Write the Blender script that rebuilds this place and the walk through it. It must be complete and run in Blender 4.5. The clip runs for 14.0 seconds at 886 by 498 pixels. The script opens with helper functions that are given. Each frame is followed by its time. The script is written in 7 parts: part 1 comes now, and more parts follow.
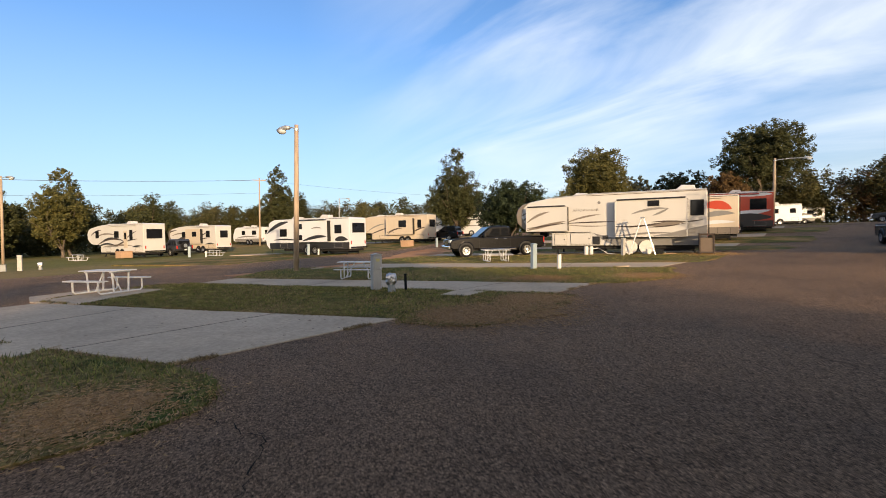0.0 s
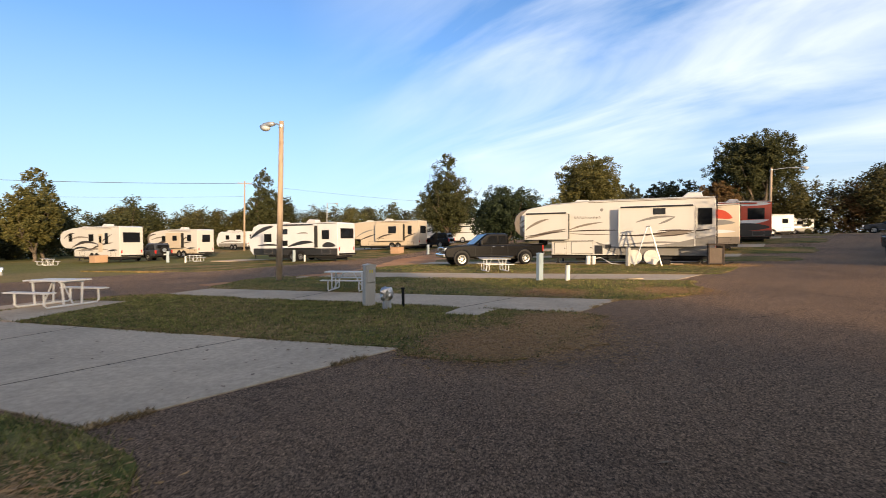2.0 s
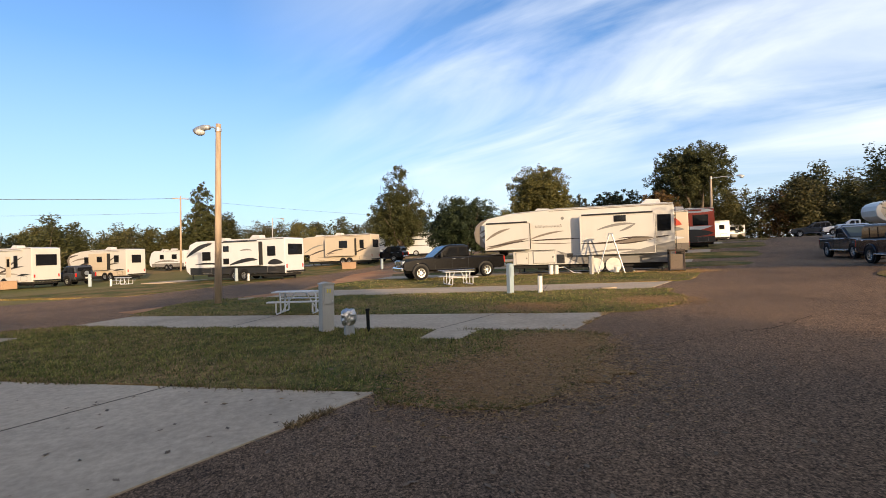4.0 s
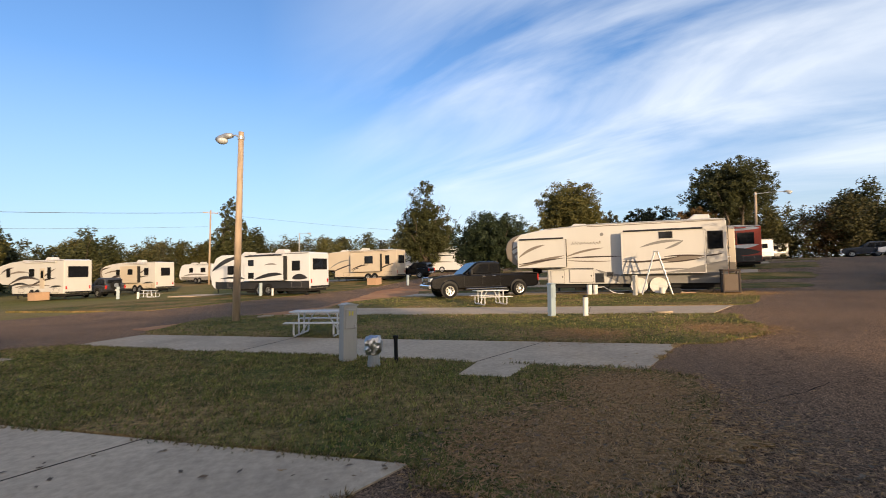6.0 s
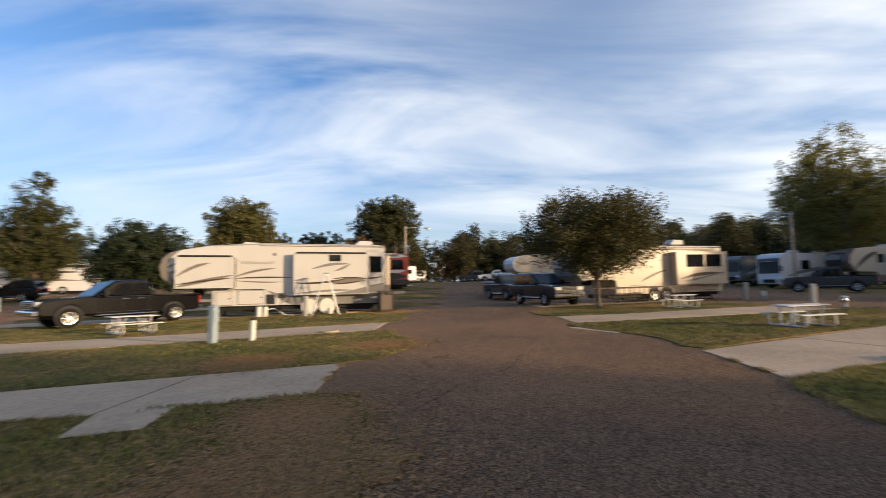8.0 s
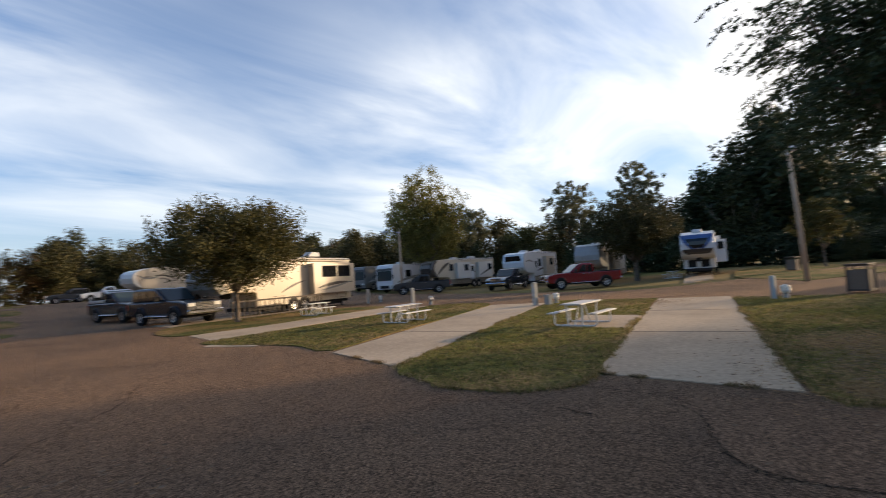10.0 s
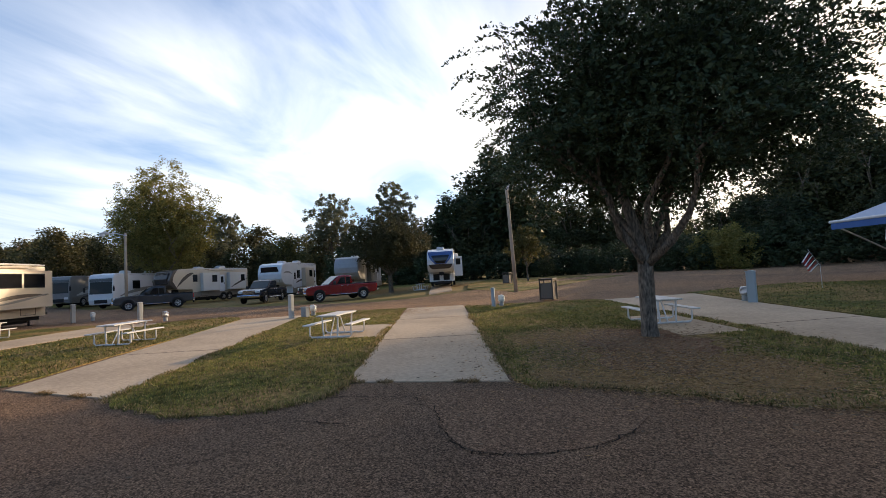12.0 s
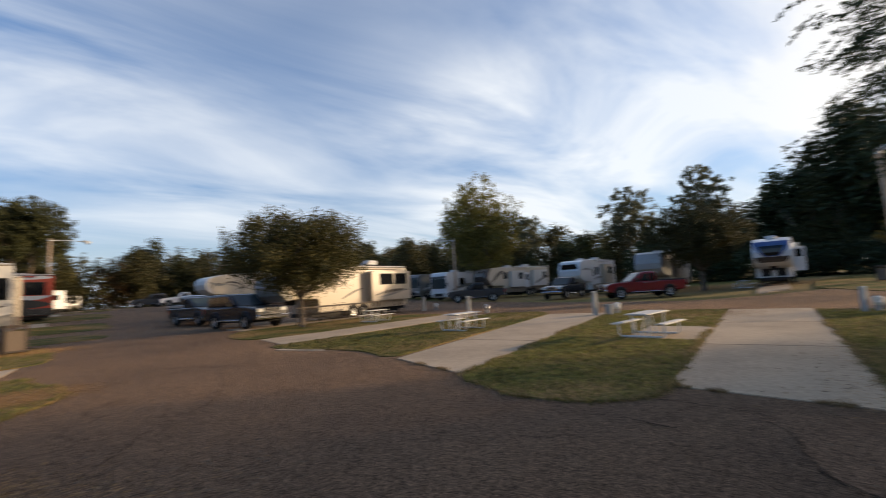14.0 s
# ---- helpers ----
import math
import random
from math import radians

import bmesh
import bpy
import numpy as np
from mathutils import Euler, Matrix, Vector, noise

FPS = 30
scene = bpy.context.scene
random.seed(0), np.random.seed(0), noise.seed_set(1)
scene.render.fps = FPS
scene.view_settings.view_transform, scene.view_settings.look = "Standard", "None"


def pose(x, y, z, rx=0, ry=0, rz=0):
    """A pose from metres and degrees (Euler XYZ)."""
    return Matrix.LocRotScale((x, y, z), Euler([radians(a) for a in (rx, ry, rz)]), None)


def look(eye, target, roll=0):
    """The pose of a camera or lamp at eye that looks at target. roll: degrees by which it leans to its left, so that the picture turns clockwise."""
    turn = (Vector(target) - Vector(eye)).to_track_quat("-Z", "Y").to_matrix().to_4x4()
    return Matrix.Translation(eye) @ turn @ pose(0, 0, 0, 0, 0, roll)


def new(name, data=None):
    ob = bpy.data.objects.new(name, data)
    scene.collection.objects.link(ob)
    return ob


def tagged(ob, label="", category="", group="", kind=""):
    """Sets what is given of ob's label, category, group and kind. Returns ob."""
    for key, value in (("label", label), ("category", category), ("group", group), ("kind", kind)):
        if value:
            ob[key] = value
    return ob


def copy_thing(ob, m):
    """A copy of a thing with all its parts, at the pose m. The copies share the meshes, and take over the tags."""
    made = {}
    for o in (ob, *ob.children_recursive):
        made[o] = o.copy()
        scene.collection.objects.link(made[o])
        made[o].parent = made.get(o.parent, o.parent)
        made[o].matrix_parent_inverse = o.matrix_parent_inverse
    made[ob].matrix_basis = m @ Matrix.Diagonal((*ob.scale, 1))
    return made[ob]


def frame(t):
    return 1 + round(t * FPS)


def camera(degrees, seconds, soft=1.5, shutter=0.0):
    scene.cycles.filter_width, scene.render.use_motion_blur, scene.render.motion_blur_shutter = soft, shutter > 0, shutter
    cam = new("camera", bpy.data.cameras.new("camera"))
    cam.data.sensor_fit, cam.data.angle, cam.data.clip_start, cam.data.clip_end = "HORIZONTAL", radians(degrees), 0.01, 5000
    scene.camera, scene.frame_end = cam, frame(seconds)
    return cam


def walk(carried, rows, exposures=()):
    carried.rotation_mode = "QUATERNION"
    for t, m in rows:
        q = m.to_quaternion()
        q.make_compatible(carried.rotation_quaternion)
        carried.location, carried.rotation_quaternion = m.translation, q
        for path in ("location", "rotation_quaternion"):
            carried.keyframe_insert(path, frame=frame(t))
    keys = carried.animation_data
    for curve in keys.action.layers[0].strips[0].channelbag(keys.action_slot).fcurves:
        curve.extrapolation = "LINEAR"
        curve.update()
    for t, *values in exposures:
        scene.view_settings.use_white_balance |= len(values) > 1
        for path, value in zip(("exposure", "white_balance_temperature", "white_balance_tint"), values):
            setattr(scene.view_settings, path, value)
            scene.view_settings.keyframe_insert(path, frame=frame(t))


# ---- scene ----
cam = camera(88.1, 14.0, 0.8, 0.5)
PATH = [
    (0, (-0.534, -0.741, 1.513), (-0.462, 1.257, 1.449), -1.8),
    (0.5, (-0.637, -0.249, 1.514), (-0.591, 1.75, 1.478), -1.1),
    (1, (-0.657, 0.147, 1.52), (-0.587, 2.146, 1.49), -1.3),
    (1.5, (-0.749, 0.468, 1.538), (-0.685, 2.466, 1.5), -1.1),
    (2, (-0.841, 0.884, 1.564), (-0.716, 2.88, 1.527), -1.2),
    (2.5, (-0.876, 1.295, 1.571), (-0.661, 3.283, 1.545), -1.6),
    (4.8, (-1.237, 2.947, 1.522), (-0.887, 4.916, 1.558), -2.9),
    (5, (-1.23, 3.098, 1.539), (-0.916, 5.073, 1.581), -3.0),
    (5.5, (-1.235, 3.457, 1.546), (-1.03, 5.445, 1.604), -2.1),
    (6, (-1.208, 3.769, 1.569), (-0.971, 5.753, 1.659), -2.0),
    (6.5, (-1.102, 4.012, 1.565), (-0.704, 5.968, 1.682), -1.9),
    (7, (-1.026, 4.13, 1.561), (-0.293, 5.988, 1.679), -1.2),
    (7.5, (-0.966, 4.195, 1.564), (0.139, 5.856, 1.701), -1.2),
    (8, (-0.949, 4.23, 1.545), (0.49, 5.612, 1.686), -1.4),
    (8.5, (-0.913, 4.293, 1.532), (0.762, 5.376, 1.665), -2.0),
    (9, (-0.883, 4.297, 1.539), (0.966, 5.05, 1.665), -2.8),
    (9.2, (-0.841, 4.239, 1.535), (1.061, 4.844, 1.658), -3.2),
    (11.3, (-0.871, 4.139, 1.535), (0.996, 3.434, 1.663), -3.3),
    (11.5, (-0.892, 4.123, 1.537), (0.938, 3.325, 1.659), -3.3),
    (12, (-0.833, 4.106, 1.514), (0.926, 3.162, 1.625), -3.3),
    (12.5, (-0.822, 4.121, 1.518), (0.952, 3.205, 1.636), -3.5),
    (13, (-0.855, 4.211, 1.528), (1.025, 3.543, 1.662), -3.6),
    (13.5, (-0.904, 4.29, 1.538), (1.074, 4.034, 1.689), -3.7),
    (14, (-1.011, 4.394, 1.559), (0.964, 4.655, 1.73), -3.4),
]
walk(cam, [(t, look(eye, target, roll)) for t, eye, target, roll in PATH],
     [(0.0, 0.78, 7600, 12), (2.3, 0.9, 7600, 12), (5.2, 0.82, 7600, 12), (6.2, 0.74, 7600, 12), (8.0, 0.67, 7600, 12), (9.2, 0.6, 7600, 12), (11.3, 0.92, 7600, 12), (12.7, 0.92, 7600, 12), (14.0, 0.53, 7600, 12)])

# ---- world and light ----
SUN_BEARING, SUN_HEIGHT = 160.0, 10.0
world = bpy.data.worlds.new("sky")
scene.world = world
world.use_nodes = True
wn, wl = world.node_tree.nodes, world.node_tree.links
wn.clear()


def wnode(kind, **values):
    n = wn.new(kind)
    for key, value in values.items():
        n.inputs[key].default_value = value
    return n


w_out, w_bg = wn.new("ShaderNodeOutputWorld"), wn.new("ShaderNodeBackground")
w_sky = wn.new("ShaderNodeTexSky")
w_sky.sky_type, w_sky.sun_disc = "NISHITA", False
w_sky.sun_elevation, w_sky.sun_rotation = radians(SUN_HEIGHT), radians(SUN_BEARING)
w_sky.air_density, w_sky.dust_density, w_sky.ozone_density = 1.0, 0.6, 2.5
w_co = wn.new("ShaderNodeTexCoord")
w_sep = wn.new("ShaderNodeSeparateXYZ")
wl.new(w_co.outputs["Generated"], w_sep.inputs[0])
# the cirrus lies on a flat sheet high above: direction divided by its height
w_h = wn.new("ShaderNodeMath"); w_h.operation = "MAXIMUM"; w_h.inputs[1].default_value = 0.02
wl.new(w_sep.outputs["Z"], w_h.inputs[0])
w_add = wn.new("ShaderNodeMath"); w_add.operation = "ADD"; w_add.inputs[1].default_value = 0.22
wl.new(w_h.outputs[0], w_add.inputs[0])
w_div = wn.new("ShaderNodeVectorMath"); w_div.operation = "DIVIDE"
w_comb = wn.new("ShaderNodeCombineXYZ")
for k in range(3):
    wl.new(w_add.outputs[0], w_comb.inputs[k])
wl.new(w_co.outputs["Generated"], w_div.inputs[0]); wl.new(w_comb.outputs[0], w_div.inputs[1])
w_map = wn.new("ShaderNodeMapping")
w_map.inputs["Rotation"].default_value = (0, 0, radians(-134))
wl.new(w_div.outputs[0], w_map.inputs[0])
w_long = wn.new("ShaderNodeMapping")
w_long.inputs["Scale"].default_value = (0.42, 1.05, 0.0)
w_long.inputs["Location"].default_value = (1.7, 0.35, 0)
wl.new(w_map.outputs[0], w_long.inputs[0])
w_streak = wnode("ShaderNodeTexNoise", Scale=1.6, Detail=8.0, Roughness=0.54, Distortion=0.7)
wl.new(w_long.outputs[0], w_streak.inputs["Vector"])
w_band = wnode("ShaderNodeTexNoise", Scale=0.55, Detail=3.0, Roughness=0.5, Distortion=0.3)
wl.new(w_div.outputs[0], w_band.inputs["Vector"])
w_r1 = wn.new("ShaderNodeMapRange"); w_r1.inputs[1].default_value, w_r1.inputs[2].default_value = 0.37, 0.82
w_r2 = wn.new("ShaderNodeMapRange"); w_r2.inputs[1].default_value, w_r2.inputs[2].default_value = 0.30, 0.60
wl.new(w_streak.outputs[0], w_r1.inputs[0]); wl.new(w_band.outputs[0], w_r2.inputs[0])
w_mul = wn.new("ShaderNodeMath"); w_mul.operation = "MULTIPLY"
wl.new(w_r1.outputs[0], w_mul.inputs[0]); wl.new(w_r2.outputs[0], w_mul.inputs[1])
# wisps in the east half of the sky, a thicker veil towards the sun's side
def toward(bearing, lo, hi, a, b):
    d = wn.new("ShaderNodeVectorMath"); d.operation = "DOT_PRODUCT"
    d.inputs[1].default_value = (math.sin(radians(bearing)), math.cos(radians(bearing)), 0.1)
    wl.new(w_co.outputs["Generated"], d.inputs[0])
    r = wn.new("ShaderNodeMapRange")
    for k, value in enumerate((lo, hi, a, b)):
        r.inputs[k + 1].default_value = value
    wl.new(d.outputs["Value"], r.inputs[0])
    return r.outputs[0]


w_cover = wn.new("ShaderNodeMath"); w_cover.operation = "MULTIPLY"
wl.new(w_mul.outputs[0], w_cover.inputs[0]); wl.new(toward(72, 0.1, 0.8, 0.0, 1.3), w_cover.inputs[1])
w_veil = wn.new("ShaderNodeMath"); w_veil.operation = "MULTIPLY_ADD"
w_r4 = wn.new("ShaderNodeMapRange"); w_r4.inputs[1].default_value, w_r4.inputs[2].default_value = 0.28, 0.70
wl.new(w_streak.outputs[0], w_r4.inputs[0])
wl.new(toward(128, 0.25, 1.0, 0.0, 0.40), w_veil.inputs[0]); wl.new(w_r4.outputs[0], w_veil.inputs[1]); wl.new(w_cover.outputs[0], w_veil.inputs[2])
w_cl = wn.new("ShaderNodeClamp"); w_cl.inputs["Max"].default_value = 0.85
wl.new(w_veil.outputs[0], w_cl.inputs[0])
w_mix = wn.new("ShaderNodeMix"); w_mix.data_type = "RGBA"
w_mix.inputs[7].default_value = (4.9, 5.6, 6.5, 1)
w_tint = wn.new("ShaderNodeVectorMath"); w_tint.operation = "MULTIPLY"; w_tint.inputs[1].default_value = (0.69, 0.98, 1.36)
wl.new(w_sky.outputs[0], w_tint.inputs[0])
wl.new(w_cl.outputs[0], w_mix.inputs[0]); w_haze = wn.new("ShaderNodeMix"); w_haze.data_type = "RGBA"
w_haze.inputs[7].default_value = (2.45, 3.05, 4.25, 1)
w_r5 = wn.new("ShaderNodeMapRange"); w_r5.inputs[1].default_value, w_r5.inputs[2].default_value = 0.0, 0.38
w_r5.inputs[3].default_value, w_r5.inputs[4].default_value = 0.7, 0.0
wl.new(w_sep.outputs["Z"], w_r5.inputs[0])
wl.new(w_r5.outputs[0], w_haze.inputs[0]); wl.new(w_tint.outputs[0], w_haze.inputs[6])
wl.new(w_haze.outputs[2], w_mix.inputs[6]); # warm hazy glow round the low sun
w_glow = wn.new("ShaderNodeMix"); w_glow.data_type = "RGBA"
w_glow.inputs[7].default_value = (8.5, 7.2, 5.6, 1)
w_pow = wn.new("ShaderNodeMath"); w_pow.operation = "POWER"; w_pow.inputs[1].default_value = 2.0
wl.new(toward(174, 0.42, 1.0, 0.0, 0.95), w_pow.inputs[0])
wl.new(w_pow.outputs[0], w_glow.inputs[0]); wl.new(w_mix.outputs[2], w_glow.inputs[6]); wl.new(w_glow.outputs[2], w_bg.inputs[0])
w_bg.inputs[1].default_value = 0.13
wl.new(w_bg.outputs[0], w_out.inputs[0])

sun = new("sun", bpy.data.lights.new("sun", "SUN"))
sun.data.energy, sun.data.angle, sun.data.color = 3.5, radians(0.8), (1.0, 0.80, 0.57)
sb, sh = radians(SUN_BEARING), radians(SUN_HEIGHT)
sun.matrix_world = look((900 * math.sin(sb) * math.cos(sh), 900 * math.cos(sb) * math.cos(sh), 900 * math.sin(sh)), (0, 0, 0))


# ---- materials ----
def mat(name, base, rough=0.6, metal=0.0, grain=0.0, scale=8.0, dirt=0.0, dirt_scale=0.6, dirt_color=(0.16, 0.12, 0.09),
        bump=0.0, bump_scale=60.0, coat=0.0, vary=0.0, spec=0.5, streak=1.0):
    """Principled paint, metal or soil with grain and dirt at two scales."""
    m = bpy.data.materials.new(name)
    m.use_nodes = True
    n, l = m.node_tree.nodes, m.node_tree.links
    p = n["Principled BSDF"]
    p.inputs["Roughness"].default_value, p.inputs["Metallic"].default_value = rough, metal
    p.inputs["Coat Weight"].default_value = coat
    p.inputs["Specular IOR Level"].default_value = spec
    co = n.new("ShaderNodeTexCoord")
    mp = n.new("ShaderNodeMapping")
    mp.inputs["Scale"].default_value = (1, 1, streak)
    l.new(co.outputs["Object"], mp.inputs[0])
    rgb = n.new("ShaderNodeRGB"); rgb.outputs[0].default_value = (*base, 1)
    last = rgb.outputs[0]
    if grain:
        t = n.new("ShaderNodeTexNoise"); t.inputs["Scale"].default_value = scale; t.inputs["Detail"].default_value = 6
        l.new(mp.outputs[0], t.inputs["Vector"])
        r = n.new("ShaderNodeMapRange"); r.inputs[1].default_value, r.inputs[2].default_value = 0.3, 0.7
        r.inputs[3].default_value, r.inputs[4].default_value = 1 - grain, 1 + grain
        l.new(t.outputs[0], r.inputs[0])
        x = n.new("ShaderNodeVectorMath"); x.operation = "SCALE"
        l.new(last, x.inputs[0]); l.new(r.outputs[0], x.inputs["Scale"])
        last = x.outputs[0]
    if dirt:
        t = n.new("ShaderNodeTexNoise"); t.inputs["Scale"].default_value = dirt_scale; t.inputs["Detail"].default_value = 8
        t.inputs["Roughness"].default_value = 0.65
        l.new(mp.outputs[0], t.inputs["Vector"])
        r = n.new("ShaderNodeMapRange"); r.inputs[1].default_value, r.inputs[2].default_value = 0.48, 0.75
        r.inputs[4].default_value = dirt
        l.new(t.outputs[0], r.inputs[0])
        x = n.new("ShaderNodeMix"); x.data_type = "RGBA"
        x.inputs[7].default_value = (*dirt_color, 1)
        l.new(r.outputs[0], x.inputs[0]); l.new(last, x.inputs[6])
        last = x.outputs[2]
    if vary:
        o = n.new("ShaderNodeObjectInfo")
        r = n.new("ShaderNodeMapRange"); r.inputs[3].default_value, r.inputs[4].default_value = 1 - vary, 1 + vary
        l.new(o.outputs["Random"], r.inputs[0])
        x = n.new("ShaderNodeVectorMath"); x.operation = "SCALE"
        l.new(last, x.inputs[0]); l.new(r.outputs[0], x.inputs["Scale"])
        last = x.outputs[0]
    l.new(last, p.inputs["Base Color"])
    if bump:
        t = n.new("ShaderNodeTexNoise"); t.inputs["Scale"].default_value = bump_scale; t.inputs["Detail"].default_value = 4
        l.new(mp.outputs[0], t.inputs["Vector"])
        b = n.new("ShaderNodeBump"); b.inputs["Strength"].default_value = bump; b.inputs["Distance"].default_value = 0.02
        l.new(t.outputs[0], b.inputs["Height"]); l.new(b.outputs[0], p.inputs["Normal"])
    return m


def leaf_mat(name, dark, light, through_light=0.35, patch=0.0, patch_scale=5.0):
    """Leaves and blades: each its own green, some light through them; patch mottles a whole lawn or crown."""
    m = bpy.data.materials.new(name)
    m.use_nodes = True
    n, l = m.node_tree.nodes, m.node_tree.links
    p = n["Principled BSDF"]
    p.inputs["Roughness"].default_value = 0.62
    p.inputs["Specular IOR Level"].default_value = 0.25
    g = n.new("ShaderNodeNewGeometry")
    ramp = n.new("ShaderNodeMix"); ramp.data_type = "RGBA"
    ramp.inputs[6].default_value, ramp.inputs[7].default_value = (*dark, 1), (*light, 1)
    l.new(g.outputs["Random Per Island"], ramp.inputs[0])
    o = n.new("ShaderNodeObjectInfo")
    r = n.new("ShaderNodeMapRange"); r.inputs[3].default_value, r.inputs[4].default_value = 0.75, 1.25
    l.new(o.outputs["Random"], r.inputs[0])
    x = n.new("ShaderNodeVectorMath"); x.operation = "SCALE"
    l.new(ramp.outputs[2], x.inputs[0]); l.new(r.outputs[0], x.inputs["Scale"])
    if patch:
        pn = n.new("ShaderNodeTexNoise"); pn.inputs["Scale"].default_value = patch_scale; pn.inputs["Detail"].default_value = 5
        pn.inputs["Roughness"].default_value = 0.65
        l.new(g.outputs["Position"], pn.inputs["Vector"])
        pr = n.new("ShaderNodeMapRange"); pr.inputs[1].default_value, pr.inputs[2].default_value = 0.36, 0.64
        pr.inputs[3].default_value, pr.inputs[4].default_value = 1 - patch, 1 + patch
        l.new(pn.outputs[0], pr.inputs[0])
        y = n.new("ShaderNodeVectorMath"); y.operation = "SCALE"
        l.new(x.outputs[0], y.inputs[0]); l.new(pr.outputs[0], y.inputs["Scale"])
        x = y
    l.new(x.outputs[0], p.inputs["Base Color"])
    tr = n.new("ShaderNodeBsdfTranslucent")
    l.new(x.outputs[0], tr.inputs[0])
    mx = n.new("ShaderNodeMixShader"); mx.inputs[0].default_value = through_light
    out = n["Material Output"]
    l.new(p.outputs[0], mx.inputs[1]); l.new(tr.outputs[0], mx.inputs[2]); l.new(mx.outputs[0], out.inputs[0])
    return m


def ground_mat(name, colors, scales, fine, fine_scale, bump, rough=0.95, cracks=0.0, chips=0.0):
    """Soil, grass, asphalt or concrete laid in world metres: three colours mixed by two noises, then a fine grain."""
    m = bpy.data.materials.new(name)
    m.use_nodes = True
    n, l = m.node_tree.nodes, m.node_tree.links
    p = n["Principled BSDF"]
    p.inputs["Roughness"].default_value = rough
    p.inputs["Specular IOR Level"].default_value = 0.08
    g = n.new("ShaderNodeNewGeometry")
    last = None
    for k, (c, s) in enumerate(zip(colors[1:], scales)):
        t = n.new("ShaderNodeTexNoise"); t.inputs["Scale"].default_value = s; t.inputs["Detail"].default_value = 7
        t.inputs["Roughness"].default_value = 0.6
        l.new(g.outputs["Position"], t.inputs["Vector"])
        r = n.new("ShaderNodeMapRange"); r.inputs[1].default_value, r.inputs[2].default_value = (0.42, 0.62) if k else (0.38, 0.66)
        l.new(t.outputs[0], r.inputs[0])
        x = n.new("ShaderNodeMix"); x.data_type = "RGBA"
        l.new(r.outputs[0], x.inputs[0])
        if last is None:
            x.inputs[6].default_value = (*colors[0], 1)
        else:
            l.new(last, x.inputs[6])
        x.inputs[7].default_value = (*c, 1)
        last = x.outputs[2]
    t = n.new("ShaderNodeTexNoise"); t.inputs["Scale"].default_value = fine_scale; t.inputs["Detail"].default_value = 5
    t.inputs["Roughness"].default_value = 0.75
    l.new(g.outputs["Position"], t.inputs["Vector"])
    r = n.new("ShaderNodeMapRange"); r.inputs[1].default_value, r.inputs[2].default_value = 0.3, 0.7
    r.inputs[3].default_value, r.inputs[4].default_value = 1 - fine, 1 + fine
    l.new(t.outputs[0], r.inputs[0])
    x = n.new("ShaderNodeVectorMath"); x.operation = "SCALE"
    l.new(last, x.inputs[0]); l.new(r.outputs[0], x.inputs["Scale"])
    last = x.outputs[0]
    if chips:
        vc = n.new("ShaderNodeTexVoronoi"); vc.inputs["Scale"].default_value = 65.0
        l.new(g.outputs["Position"], vc.inputs["Vector"])
        sc = n.new("ShaderNodeSeparateColor")
        l.new(vc.outputs["Color"], sc.inputs[0])
        rc = n.new("ShaderNodeMapRange"); rc.inputs[3].default_value, rc.inputs[4].default_value = 1 - chips, 1 + chips
        l.new(sc.outputs[0], rc.inputs[0])
        x = n.new("ShaderNodeVectorMath"); x.operation = "SCALE"
        l.new(last, x.inputs[0]); l.new(rc.outputs[0], x.inputs["Scale"])
        last = x.outputs[0]
        va2 = n.new("ShaderNodeTexVoronoi"); va2.feature = "DISTANCE_TO_EDGE"; va2.inputs["Scale"].default_value = 27.0
        wb = n.new("ShaderNodeTexNoise"); wb.inputs["Scale"].default_value = 15.0; wb.inputs["Detail"].default_value = 4
        l.new(g.outputs["Position"], wb.inputs["Vector"])
        wv = n.new("ShaderNodeVectorMath"); wv.operation = "MULTIPLY_ADD"; wv.inputs[1].default_value = (0.11, 0.11, 0)
        l.new(wb.outputs["Color"], wv.inputs[0]); l.new(g.outputs["Position"], wv.inputs[2]); l.new(wv.outputs[0], va2.inputs["Vector"])
        ra = n.new("ShaderNodeMapRange"); ra.inputs[1].default_value, ra.inputs[2].default_value = 0.0, 0.13
        ra.inputs[3].default_value, ra.inputs[4].default_value = 0.52, 1.09
        l.new(va2.outputs["Distance"], ra.inputs[0])
        x = n.new("ShaderNodeVectorMath"); x.operation = "SCALE"
        l.new(last, x.inputs[0]); l.new(ra.outputs[0], x.inputs["Scale"])
        last = x.outputs[0]
    if cracks:
        v = n.new("ShaderNodeTexVoronoi"); v.feature = "DISTANCE_TO_EDGE"; v.inputs["Scale"].default_value = 0.23
        wob = n.new("ShaderNodeTexNoise"); wob.inputs["Scale"].default_value = 1.2; wob.inputs["Detail"].default_value = 6
        l.new(g.outputs["Position"], wob.inputs["Vector"])
        va = n.new("ShaderNodeVectorMath"); va.operation = "MULTIPLY_ADD"
        va.inputs[1].default_value = (1.6, 1.6, 0)
        l.new(wob.outputs["Color"], va.inputs[0]); l.new(g.outputs["Position"], va.inputs[2])
        l.new(va.outputs[0], v.inputs["Vector"])
        rr = n.new("ShaderNodeMapRange"); rr.inputs[1].default_value, rr.inputs[2].default_value = 0.0, 0.006
        rr.inputs[3].default_value, rr.inputs[4].default_value = 1 - cracks, 1.0
        l.new(v.outputs["Distance"], rr.inputs[0])
        x = n.new("ShaderNodeVectorMath"); x.operation = "SCALE"
        l.new(last, x.inputs[0]); l.new(rr.outputs[0], x.inputs["Scale"])
        last = x.outputs[0]
    l.new(last, p.inputs["Base Color"])
